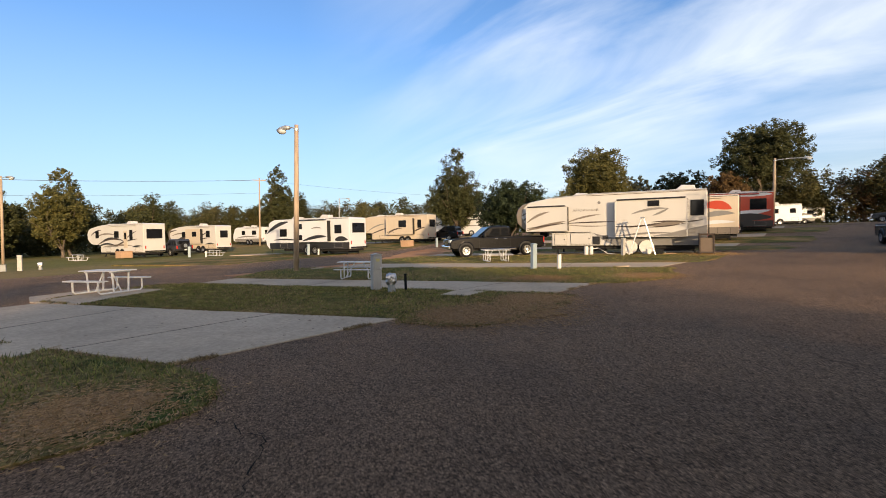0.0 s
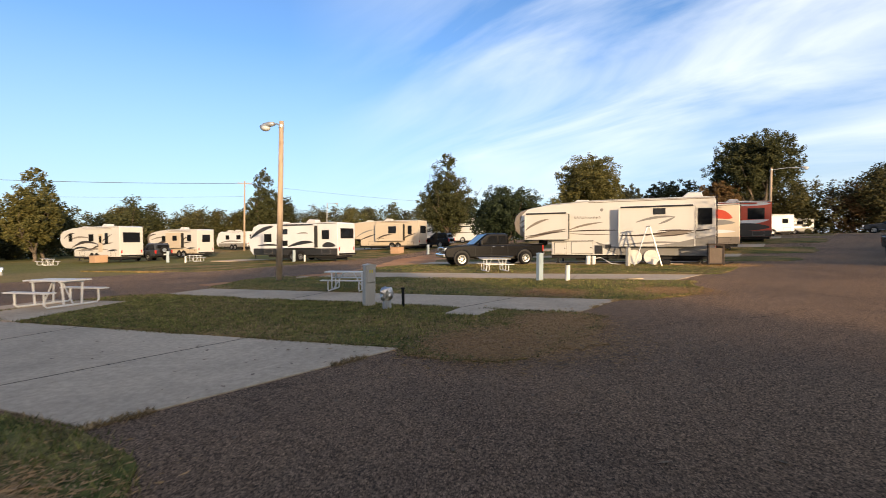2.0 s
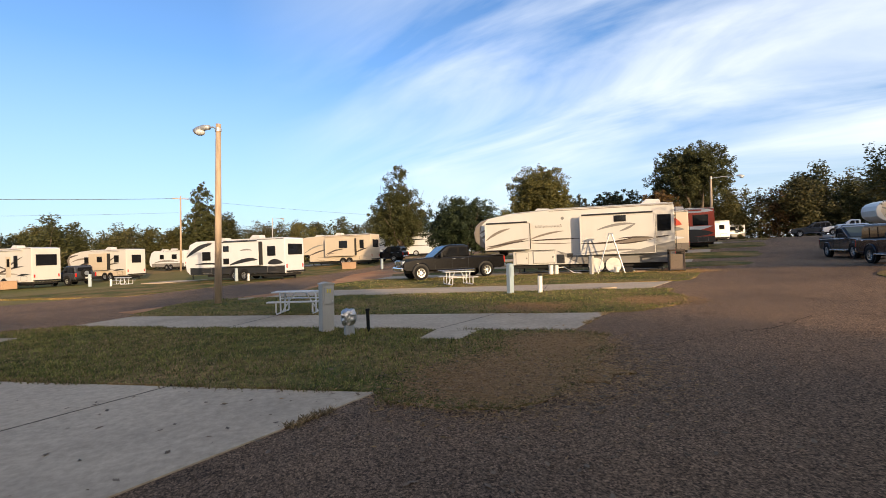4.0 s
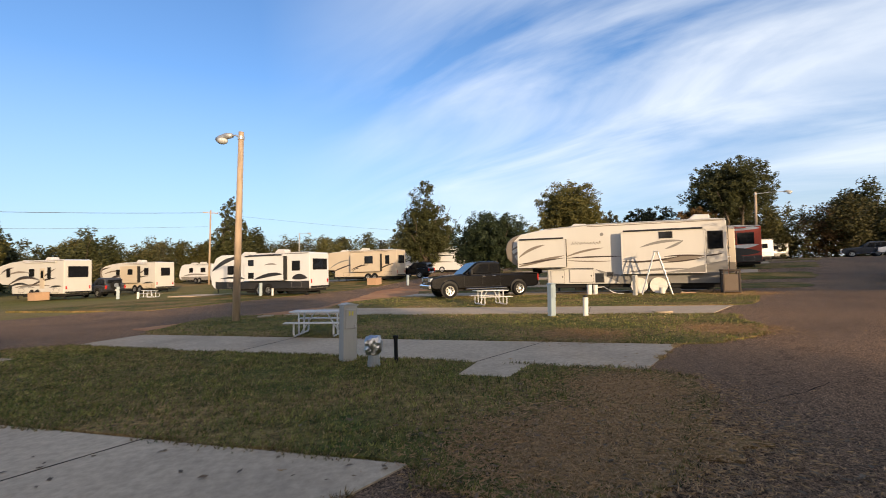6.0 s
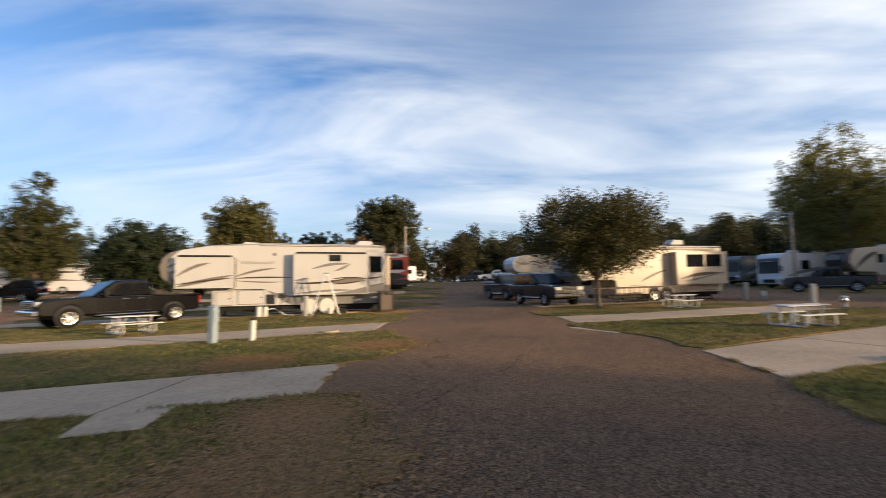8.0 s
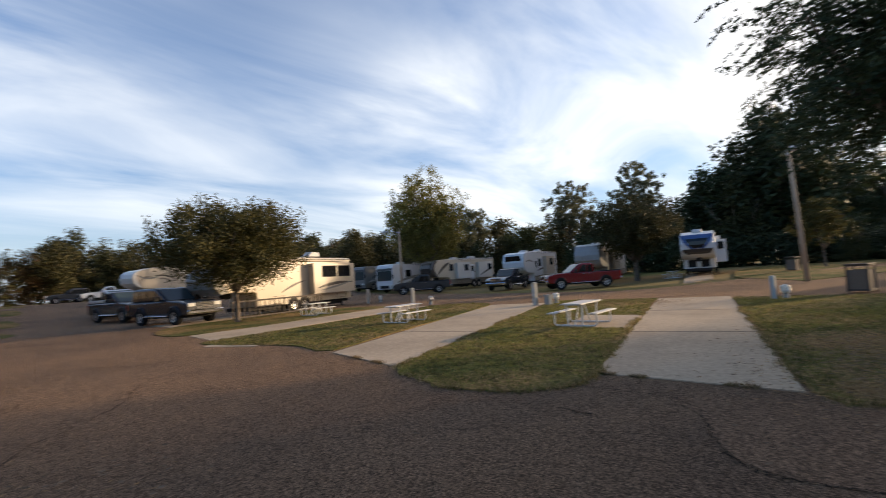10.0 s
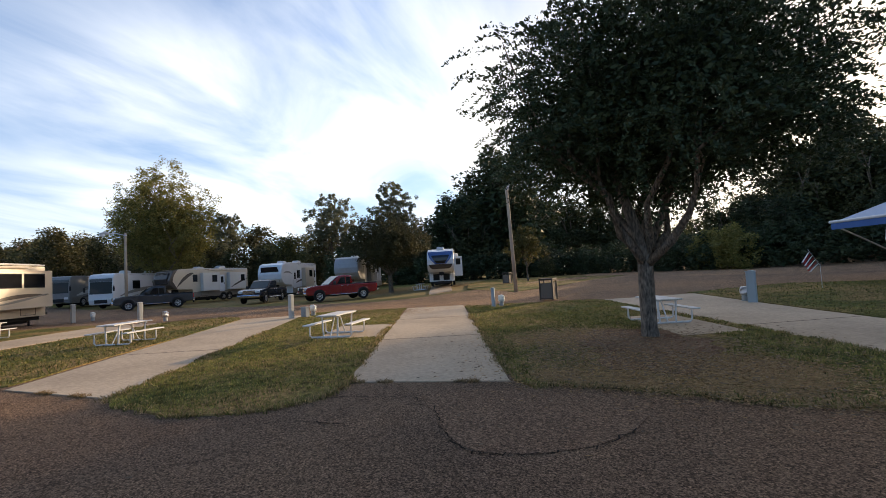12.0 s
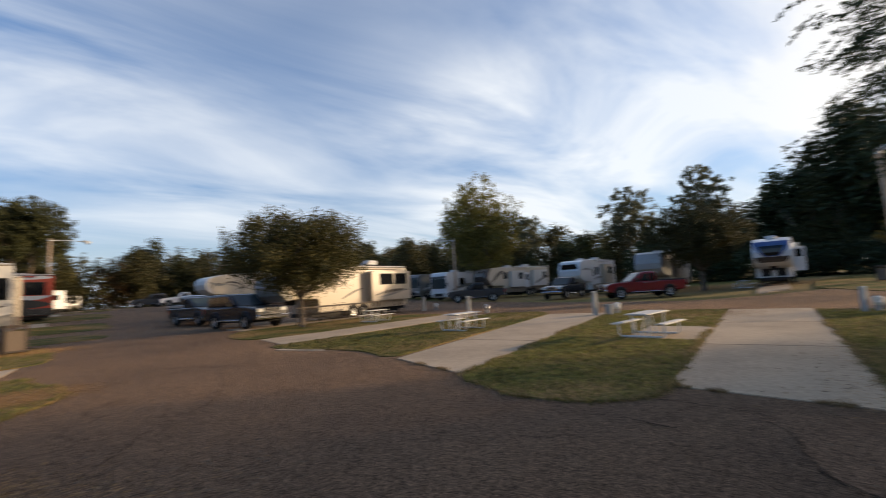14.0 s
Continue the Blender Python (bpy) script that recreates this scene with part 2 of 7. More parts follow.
    b = n.new("ShaderNodeBump"); b.inputs["Strength"].default_value = bump; b.inputs["Distance"].default_value = 0.03
    l.new(t.outputs[0], b.inputs["Height"]); l.new(b.outputs[0], p.inputs["Normal"])
    return m


def glass_mat(name, tint=(0.02, 0.022, 0.025), rough=0.06):
    """Dark tinted vehicle glass."""
    return mat(name, tint, rough, 0.0, spec=0.45)


ASPHALT = ground_mat("asphalt", [(0.25, 0.157, 0.098), (0.175, 0.115, 0.077), (0.31, 0.185, 0.106)], [0.35, 0.07], 0.8, 55.0, 1.0, 0.9, 0.3, 0.6)
ASPHALT_NEW = ground_mat("asphalt_patch", [(0.20, 0.122, 0.076), (0.235, 0.146, 0.09)], [0.6], 0.7, 30.0, 0.8, 0.88, 0.0, 0.5)
CONCRETE = ground_mat("concrete", [(0.47, 0.36, 0.25), (0.385, 0.297, 0.21), (0.52, 0.40, 0.28)], [0.9, 0.28], 0.2, 11.0, 0.15, 0.9)
TURF = ground_mat("turf", [(0.125, 0.112, 0.034), (0.060, 0.078, 0.018), (0.26, 0.165, 0.068)], [2.2, 0.4], 0.9, 9.0, 1.0, 1.0)
MEADOW = ground_mat("meadow", [(0.17, 0.15, 0.045), (0.13, 0.125, 0.035), (0.29, 0.19, 0.085)], [0.1, 0.03], 0.35, 6.0, 0.5, 1.0)
# reddish soil, oversaturated so the colour also holds the low sun's warmth
SUNNY_DIRT = ground_mat("dirt", [(0.46, 0.215, 0.105), (0.36, 0.18, 0.095), (0.50, 0.26, 0.13)], [0.6, 0.2], 0.25, 22.0, 0.4, 1.0)
MULCH = ground_mat("mulch", [(0.17, 0.092, 0.058), (0.10, 0.058, 0.038), (0.24, 0.14, 0.09)], [1.6, 0.6], 0.6, 30.0, 1.0, 1.0)
WORN = ground_mat("worn_soil", [(0.30, 0.18, 0.08), (0.20, 0.14, 0.055), (0.35, 0.22, 0.10)], [1.1, 0.5], 0.5, 26.0, 0.8, 1.0)
SEAM = mat("seam", (0.032, 0.025, 0.019), 1.0, grain=0.3, scale=20, spec=0.03)

BARK = mat("bark", (0.150, 0.115, 0.085), 0.95, grain=0.8, scale=26, bump=1.0, bump_scale=34, dirt=0.95, dirt_scale=12, dirt_color=(0.035, 0.028, 0.022), streak=0.28)
LEAF_OAK = leaf_mat("leaf_oak", (0.034, 0.041, 0.016), (0.092, 0.092, 0.034), 0.22)
LEAF_DARK = leaf_mat("leaf_dark", (0.020, 0.032, 0.014), (0.052, 0.070, 0.030), 0.12)
# lighter, yellower leaf copy: sun on the crown is put into the colour
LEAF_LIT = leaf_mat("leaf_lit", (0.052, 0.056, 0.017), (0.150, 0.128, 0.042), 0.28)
LEAF_WOOD = leaf_mat("leaf_wood", (0.038, 0.043, 0.017), (0.115, 0.098, 0.037), 0.22)
# brightest leaf tone, low sunlight on crown and scrub painted into it
LEAF_SUN_GOLD = leaf_mat("leaf_sun_gold", (0.105, 0.110, 0.028), (0.29, 0.245, 0.075), 0.42)
LEAF_PALE = leaf_mat("leaf_pale", (0.09, 0.10, 0.06), (0.17, 0.165, 0.10), 0.4)
LEAF_RUST = leaf_mat("leaf_rust", (0.13, 0.075, 0.035), (0.22, 0.14, 0.06), 0.3)
LEAF_FALLEN = leaf_mat("fallen_leaf", (0.10, 0.06, 0.03), (0.24, 0.15, 0.08), 0.1)
BLADE = leaf_mat("grass_blade", (0.066, 0.090, 0.018), (0.28, 0.236, 0.074), 0.35, 0.6, 3.6)
# dead straw, its colour raised to carry warm sunlight as well
SUNNY_THATCH = leaf_mat("thatch", (0.30, 0.175, 0.07), (0.54, 0.32, 0.15), 0.2)
BLADE_DRY = leaf_mat("dry_blade", (0.17, 0.115, 0.05), (0.44, 0.30, 0.15), 0.3, 0.35, 4.5)

RV_CREAM = mat("rv_cream", (0.58, 0.555, 0.51), 0.32, dirt=0.12, dirt_scale=0.5, dirt_color=(0.42, 0.37, 0.31), coat=0.3, grain=0.03, scale=2, streak=0.3)
RV_WHITE = mat("rv_white", (0.64, 0.645, 0.65), 0.32, dirt=0.12, dirt_scale=0.5, dirt_color=(0.5, 0.48, 0.45), coat=0.3, grain=0.03, scale=2, streak=0.3)
RV_TAN = mat("rv_tan", (0.54, 0.45, 0.34), 0.35, dirt=0.1, dirt_scale=0.5, coat=0.3, grain=0.03, scale=2)
RV_GREY = mat("rv_grey", (0.21, 0.20, 0.185), 0.4, dirt=0.25, dirt_scale=0.8, grain=0.05, scale=3)
RV_TAUPE = mat("rv_taupe", (0.20, 0.165, 0.13), 0.35, dirt=0.1, grain=0.05, scale=3, coat=0.3)
RV_BROWN = mat("rv_brown", (0.055, 0.038, 0.03), 0.3, dirt=0.1, grain=0.05, scale=3, coat=0.4)
RV_BLACK = mat("rv_black", (0.02, 0.02, 0.021), 0.35, dirt=0.15, grain=0.05, scale=3, coat=0.3)
RV_RED = mat("rv_red", (0.48, 0.055, 0.025), 0.3, dirt=0.1, grain=0.05, scale=3, coat=0.4)
RV_BLUE = mat("rv_blue", (0.035, 0.09, 0.24), 0.35, grain=0.05, scale=3, coat=0.3)
RV_SILVER = mat("rv_silver", (0.36, 0.36, 0.36), 0.4, dirt=0.2, dirt_scale=0.8, grain=0.05, scale=3)
RV_ROOF = mat("rv_roof", (0.55, 0.54, 0.52), 0.6, dirt=0.3, dirt_scale=0.8, dirt_color=(0.35, 0.32, 0.28))
TRIM_DARK = mat("dark_trim", (0.012, 0.012, 0.012), 0.6, grain=0.1, scale=10, spec=0.3)
ALU = mat("aluminium", (0.62, 0.62, 0.61), 0.38, 0.9, dirt=0.15, dirt_scale=3, grain=0.06, scale=20)
CHROME = mat("chrome", (0.75, 0.75, 0.76), 0.12, 1.0, dirt=0.1, dirt_scale=4)
FOIL = mat("foil", (0.52, 0.52, 0.53), 0.3, 1.0, grain=0.3, scale=14, bump=1.0, bump_scale=16)
RUBBER = mat("rubber", (0.012, 0.012, 0.012), 0.9, dirt=0.15, dirt_scale=6, dirt_color=(0.07, 0.06, 0.05), spec=0.2)
STEEL_DARK = mat("frame_steel", (0.018, 0.018, 0.018), 0.7, 0.0, dirt=0.3, dirt_scale=4, dirt_color=(0.05, 0.04, 0.03), spec=0.25)
GLASS = glass_mat("tinted_glass", (0.010, 0.011, 0.013))
GLASS_BLUE = glass_mat("windscreen", (0.035, 0.055, 0.06), 0.05)
COVER_WHITE = mat("wheel_cover", (0.74, 0.71, 0.65), 0.6, dirt=0.25, dirt_scale=3, bump=0.15, bump_scale=8)
TABLE_TOP = mat("table_plank", (0.60, 0.585, 0.555), 0.7, dirt=0.35, dirt_scale=3.5, dirt_color=(0.34, 0.32, 0.29), grain=0.08, scale=30, vary=0.06)
TABLE_TUBE = mat("table_tube", (0.66, 0.655, 0.64), 0.5, dirt=0.25, dirt_scale=5, dirt_color=(0.33, 0.30, 0.26))
PED_GREY = mat("pedestal_grey", (0.42, 0.405, 0.36), 0.6, dirt=0.3, dirt_scale=2.5, dirt_color=(0.26, 0.24, 0.21), streak=0.3, grain=0.05, scale=12)
PED_BLUE = mat("pedestal_bluegrey", (0.30, 0.37, 0.40), 0.55, dirt=0.25, dirt_scale=2.5, dirt_color=(0.2, 0.22, 0.22), streak=0.3)
PVC = mat("pvc", (0.72, 0.70, 0.64), 0.5, dirt=0.3, dirt_scale=4)
CAST = mat("meter_cast", (0.30, 0.31, 0.30), 0.7, dirt=0.3, dirt_scale=5)
WOODPOLE = mat("pole_wood", (0.40, 0.295, 0.205), 0.9, grain=0.25, scale=9, dirt=0.45, dirt_scale=2.2, dirt_color=(0.17, 0.125, 0.09), bump=0.5, bump_scale=30, streak=0.12)
LAMP_GREY = mat("lamp_grey", (0.42, 0.43, 0.43), 0.45, 0.5, dirt=0.2)
LENS = mat("lamp_lens", (0.55, 0.56, 0.55), 0.15, spec=0.8)
YELLOW = mat("yellow_digit", (0.62, 0.52, 0.10), 0.6, dirt=0.2, dirt_scale=20)
BIN_BROWN = mat("bin_brown", (0.055, 0.038, 0.028), 0.7, dirt=0.3, dirt_scale=4)
BIN_PANEL = mat("bin_panel", (0.16, 0.12, 0.09), 0.85, grain=0.3, scale=60, bump=0.5, bump_scale=90)
PAINT_BLACK = mat("paint_black", (0.003, 0.003, 0.004), 0.16, dirt=0.0, dirt_scale=2, coat=0.0, spec=0.4, dirt_color=(0.03, 0.026, 0.022))
PAINT_NAVY = mat("paint_navy", (0.006, 0.010, 0.020), 0.2, dirt=0.06, dirt_scale=2, coat=0.1, spec=0.45, dirt_color=(0.05, 0.045, 0.04))
PAINT_RED = mat("paint_red", (0.22, 0.008, 0.009), 0.2, dirt=0.1, dirt_scale=2, coat=0.8)
PAINT_WHITE = mat("paint_white", (0.76, 0.76, 0.75), 0.25, dirt=0.12, dirt_scale=2, coat=0.6)
PAINT_GREY = mat("paint_grey", (0.035, 0.037, 0.041), 0.22, dirt=0.1, dirt_scale=2, coat=0.3)
PAINT_SILVER = mat("paint_silver", (0.42, 0.43, 0.45), 0.28, 0.5, dirt=0.12, dirt_scale=2, coat=0.6)
LIGHT_RED = mat("tail_light", (0.5, 0.02, 0.015), 0.2, coat=0.6)
HEADLIGHT = mat("headlight", (0.7, 0.7, 0.68), 0.15, coat=0.8)
CANVAS = mat("blue_canvas", (0.045, 0.13, 0.36), 0.85, dirt=0.2, dirt_scale=1.2, bump=0.2, bump_scale=40)
CANVAS_PALE = mat("pale_canvas", (0.34, 0.42, 0.53), 0.85, dirt=0.15, dirt_scale=1.2)
FLAG_RED = mat("flag_red", (0.45, 0.03, 0.03), 0.85)
FLAG_WHITE = mat("flag_white", (0.75, 0.74, 0.72), 0.85)
WIRE = mat("wire", (0.05, 0.05, 0.055), 0.7)
BRICK_TAN = mat("step_tan", (0.45, 0.28, 0.17), 0.8, grain=0.1, scale=12, dirt=0.2)


# ---- shape helpers ----
def part(name, bm, material, parent, label="", smooth=False):
    """One mesh object under a thing or under a part."""
    me = bpy.data.meshes.new(name)
    bm.normal_update()
    if smooth:
        for f in bm.faces:
            f.smooth = True
    bm.to_mesh(me)
    bm.free()
    me.materials.append(material)
    ob = new(name, me)
    ob.parent = parent
    if label:
        ob["label"] = label
    return ob


def raw_part(name, verts, faces, material, parent=None, label=""):
    me = bpy.data.meshes.new(name)
    me.from_pydata(verts, [], faces)
    me.update()
    me.materials.append(material)
    ob = new(name, me)
    ob.parent = parent
    if label:
        ob["label"] = label
    return ob


def add_box(bm, c, s, bevel=0.0, turn=None, segs=1):
    made = bmesh.ops.create_cube(bm, size=1.0)["verts"]
    for v in made:
        v.co = Vector((v.co.x * s[0], v.co.y * s[1], v.co.z * s[2]))
    if bevel:
        edges = list({e for v in made for e in v.link_edges})
        out = bmesh.ops.bevel(bm, geom=edges, offset=bevel, segments=segs, affect="EDGES", profile=0.5)
        made = list({v for f in out["faces"] for v in f.verts} | {v for v in made if v.is_valid})
    for v in made:
        if turn is not None:
            v.co = turn @ v.co
        v.co += Vector(c)
    return bm


def box(c, s, bevel=0.0, turn=None, segs=1):
    return add_box(bmesh.new(), c, s, bevel, turn, segs)


def add_tube(bm, points, radius, seg=8, taper=None):
    """A round bar through the points."""
    pts = [Vector(p) for p in points]
    rings = []
    for i, p in enumerate(pts):
        d = (pts[min(i + 1, len(pts) - 1)] - pts[max(i - 1, 0)]).normalized()
        up = Vector((0, 0, 1)) if abs(d.z) < 0.9 else Vector((1, 0, 0))
        a = d.cross(up).normalized()
        b = a.cross(d)
        r = radius if taper is None else radius + (taper - radius) * i / (len(pts) - 1)
        rings.append([bm.verts.new(p + a * (r * math.cos(2 * math.pi * k / seg)) + b * (r * math.sin(2 * math.pi * k / seg))) for k in range(seg)])
    for r0, r1 in zip(rings, rings[1:]):
        for k in range(seg):
            bm.faces.new((r0[k], r0[(k + 1) % seg], r1[(k + 1) % seg], r1[k]))
    bm.faces.new(rings[0][::-1])
    bm.faces.new(rings[-1])
    return bm


def add_stem(bm, points, radii, seg=12):
    """One round stem whose girth changes from point to point, with faint ridges."""
    rings = []
    for i, (p, r) in enumerate(zip(points, radii)):
        rings.append([bm.verts.new(Vector(p) + Vector((math.cos(2 * math.pi * k / seg), math.sin(2 * math.pi * k / seg), 0)) * (r * (1 + 0.05 * math.sin(3.1 * k + 0.7 * i)))) for k in range(seg)])
    for r0, r1 in zip(rings, rings[1:]):
        for k in range(seg):
            bm.faces.new((r0[k], r0[(k + 1) % seg], r1[(k + 1) % seg], r1[k]))
    bm.faces.new(rings[-1])
    return bm


def tube(points, radius, seg=8, taper=None):
    return add_tube(bmesh.new(), points, radius, seg, taper)


def prism(profile, y0, y1, bevel=0.0, segs=2):
    """A side outline in x, z drawn out from y0 to y1."""
    bm = bmesh.new()
    a = [bm.verts.new((x, y0, z)) for x, z in profile]
    b = [bm.verts.new((x, y1, z)) for x, z in profile]
    n = len(profile)
    fa, fb = bm.faces.new(a), bm.faces.new(b[::-1])
    for i in range(n):
        bm.faces.new((a[(i + 1) % n], a[i], b[i], b[(i + 1) % n]))
    bmesh.ops.recalc_face_normals(bm, faces=bm.faces)
    if bevel:
        rim = list(set(fa.edges) | set(fb.edges))
        bmesh.ops.bevel(bm, geom=rim, offset=bevel, segments=segs, affect="EDGES", profile=0.5)
    return bm


def wheel(parent, x, y, r, w, rim_material, side):
    """Wheel with tyre and rim; side is +1 or -1, the way it faces."""
    hub = bmesh.new()
    tyre_bm = bmesh.new()
    seg = 24
    prof = [(r * 0.62, -w / 2), (r * 0.93, -w / 2), (r, -w * 0.3), (r, w * 0.3), (r * 0.93, w / 2), (r * 0.62, w / 2)]
    rings = []
    for k in range(seg):
        a = 2 * math.pi * k / seg
        rings.append([tyre_bm.verts.new((x + q * math.cos(a), y + s, r + q * math.sin(a))) for q, s in prof])
    for k in range(seg):
        r0, r1 = rings[k], rings[(k + 1) % seg]
        for i in range(len(prof) - 1):
            tyre_bm.faces.new((r0[i], r0[i + 1], r1[i + 1], r1[i]))
    bmesh.ops.recalc_face_normals(tyre_bm, faces=tyre_bm.faces)
    t = part("tyre", tyre_bm, RUBBER, parent, smooth=False)
    yo = y + side * w * 0.36
    part("brake", tube([(x, y - side * w * 0.3, r), (x, y + side * w * 0.12, r)], r * 0.62, 18), STEEL_DARK, t)
    ring = 20
    loop = [[hub.verts.new((x + q * math.cos(2 * math.pi * k / ring), y + d, r + q * math.sin(2 * math.pi * k / ring))) for q, d in ((r * 0.64, side * w * 0.30), (r * 0.62, side * w * 0.44), (r * 0.54, side * w * 0.42), (r * 0.52, side * w * 0.2))] for k in range(ring)]
    for k in range(ring):
        p, q = loop[k], loop[(k + 1) % ring]
        for n in range(3):
            hub.faces.new((p[n], p[n + 1], q[n + 1], q[n]))
    add_tube(hub, [(x, y, r), (x, yo + side * 0.02, r)], r * 0.17, 10)
    for k in range(7):
        a = 2 * math.pi * k / 7
        add_tube(hub, [(x + r * 0.12 * math.cos(a), y + side * w * 0.3, r + r * 0.12 * math.sin(a)), (x + r * 0.56 * math.cos(a), y + side * w * 0.32, r + r * 0.56 * math.sin(a))], r * 0.06, 5)
    bmesh.ops.recalc_face_normals(hub, faces=hub.faces)
    part("rim", hub, rim_material, t)
    return t


def thing(name, label, category, group="", kind=""):
    return tagged(new(name), label, category, group, kind)


def S(q):
    q = min(1.0, max(0.0, q))
    return q * q * (3 - 2 * q)


def height(x, y):
    """The lie of the land: level by the camera, a gentle rise to the north-east, a wooded bank in the south."""
    north = S((0.5 * x + 0.87 * y - 36) / 30) * (0.85 + 0.5 * S((x + 5) / 35))
    south = 0.45 * S((-y - 8) / 18)
    bank = 5.0 * S((-(y + 0.3 * x) - 33) / 34) * S((60 - x) / 30 + 0.6)
    return north + south + bank


def up_pose(x, y, heading=0.0, lift=0.0, lean_x=0.0, lean_y=0.0):
    """Stand a thing on the ground at x, y, turned by heading degrees, leaning by lean_x towards +x and lean_y towards +y (degrees)."""
    return Matrix.Translation((x, y, height(x, y) + lift)) @ Matrix.Rotation(radians(lean_x), 4, "Y") @ Matrix.Rotation(radians(-lean_y), 4, "X") @ Matrix.Rotation(radians(heading), 4, "Z")


# ---- ground, roads, pads and lawns ----
def sheet(name, us, vs, fn, material, label, category):
    verts = [fn(u, v) for u in us for v in vs]
    n = len(vs)
    faces = [(i * n + j, (i + 1) * n + j, (i + 1) * n + j + 1, i * n + j + 1) for i in range(len(us) - 1) for j in range(n - 1)]
    ob = raw_part(name, verts, faces, material)
    for p in ob.data.polygons:
        p.use_smooth = True
    return tagged(ob, label, category, kind="structure")


axis_steps = [-900, -500, -300, -200, -150] + list(range(-120, 141, 3)) + [160, 200, 300, 500, 900]
sheet("ground", axis_steps, axis_steps, lambda x, y: (x, y, height(x, y) - 0.07), MEADOW, "wide dry grassy ground around the campground", "ground")

WEST_EDGE = [(-62, -44), (-33, 4), (-21.5, 22), (-13.5, 33), (-4, 53), (8, 80), (22, 112)]
EAST_EDGE = [(58, -58), (34, -30), (27.4, -6), (34.2, 0.4), (62, 17.6), (92, 44), (120, 70)]


def along(line, q):
    q = min(q, 0.9999) * (len(line) - 1)
    i = int(q)
    a, b = line[i], line[i + 1]
    return a[0] + (b[0] - a[0]) * (q - i), a[1] + (b[1] - a[1]) * (q - i)


def road_point(u, v):
    (ax, ay), (bx, by) = along(WEST_EDGE, u), along(EAST_EDGE, u)
    x, y = ax + (bx - ax) * v, ay + (by - ay) * v
    return x, y, height(x, y)


road = sheet("road", [k / 110 for k in range(111)], [k / 70 for k in range(71)], road_point, ASPHALT,
             "worn dark chip-seal asphalt road with cracks and reddish dust", "road")


def smooth_outline(points, step=0.45, wobble=0.0, seed=0):
    """A closed outline with rounded corners through the plan points."""
    rnd = random.Random(seed)
    n = len(points)
    out = []
    for i in range(n):
        p0, p1, p2, p3 = (Vector(points[(i + k - 1) % n]) for k in range(4))
        m = max(2, int((p2 - p1).length / step))
        for k in range(m):
            q = k / m
            straight = p1.lerp(p2, q)
            curve = 0.5 * ((2 * p1) + (p2 - p0) * q + (2 * p0 - 5 * p1 + 4 * p2 - p3) * q * q + (3 * p1 - p0 - 3 * p2 + p3) * q ** 3)
            soft = 0.75 if (p2 - p1).length < 3.0 else 0.0
            p = straight.lerp(curve, soft)
            out.append(Vector((p.x + rnd.uniform(-1, 1) * wobble, p.y + rnd.uniform(-1, 1) * wobble)))
    return out


def plate(name, outline, material, top, thick, label, category, parent=None):
    """A flat piece of ground with a real edge, lying on the land."""
    bm = bmesh.new()
    up = [bm.verts.new((p[0], p[1], height(p[0], p[1]) + top)) for p in outline]
    low = [bm.verts.new((p[0], p[1], height(p[0], p[1]) + top - thick)) for p in outline]
    n = len(up)
    edges = [bm.edges.new((up[i], up[(i + 1) % n])) for i in range(n)]
    bmesh.ops.triangle_fill(bm, edges=edges, use_beauty=True, use_dissolve=False)
    for i in range(n):
        bm.faces.new((up[i], low[i], low[(i + 1) % n], up[(i + 1) % n]))
    bmesh.ops.recalc_face_normals(bm, faces=bm.faces)
    ob = part(name, bm, material, parent, label)
    if parent is None:
        tagged(ob, label, category, kind="structure")
    return ob


# pads cross the strips in two directions: WA, WN for the western row, EA, EN for the eastern row
WA, WN = Vector((-0.90, 0.436)), Vector((0.436, 0.90))
EA, EN = Vector((0.884, -0.467)), Vector((0.467, 0.884))


def west(u, v):
    return tuple(WA * u + WN * v)


def east(u, v):
    return tuple(EA * u + EN * v)


def dense(points, step=1.2):
    out = []
    for a, b in zip(points, points[1:] + points[:1]):
        a, b = Vector(a), Vector(b)
        m = max(1, int((b - a).length / step))
        out += [a.lerp(b, k / m) for k in range(m)]
    return out


SLABS = []


def pad(corners, seams=(), top=0.014):
    if top > 0.02:
        SLABS.append([tuple(c) for c in corners])
    ob = plate("concrete_pad", dense(corners), CONCRETE, top, 0.12, "weathered grey concrete parking pad with joints and small stains", "parking pad")
    for a, b in seams:
        a, b = Vector(a), Vector(b)
        s = (b - a).normalized().orthogonal() * 0.007
        plate("joint", [a + s, b + s, b - s, a - s], SEAM, top + 0.003, 0.006, "dark sealed joint", "", ob)
    return ob


pad([(-3.7, 5.0), (-1.1, 7.55), (-10.95, 11.85), west(15.3, 2.9)], [((-5.9, 6.05), (-3.4, 8.95)), (west(11.2, 2.95), west(11.2, 6.45))])
pad([(2.45, 10.1), (4.15, 11.9), west(15.2, 12.5), west(15.2, 10.6)], [((0.15, 11.35), (1.9, 12.95)), (west(10, 10.6), west(10, 12.5))])
pad([(8.2, 16.3), (10.4, 18.2), west(14.6, 20.6), west(14.6, 17.9)], [(west(3.2, 17.9), west(3.2, 20.65))])
pad([(-0.25, 10.5), (0.42, 10.15), (1.0, 10.95), (0.25, 11.4)], top=0.027)                      # small slab by the hookups
for k, v0 in enumerate((28.4, 37.6, 47.0, 56.5)):
    pad([west(-2.2 - 3.6 * k, v0), west(-3.0 - 3.6 * k, v0 + 3.0), west(14.5, v0 + 3.0), west(14.5, v0)])
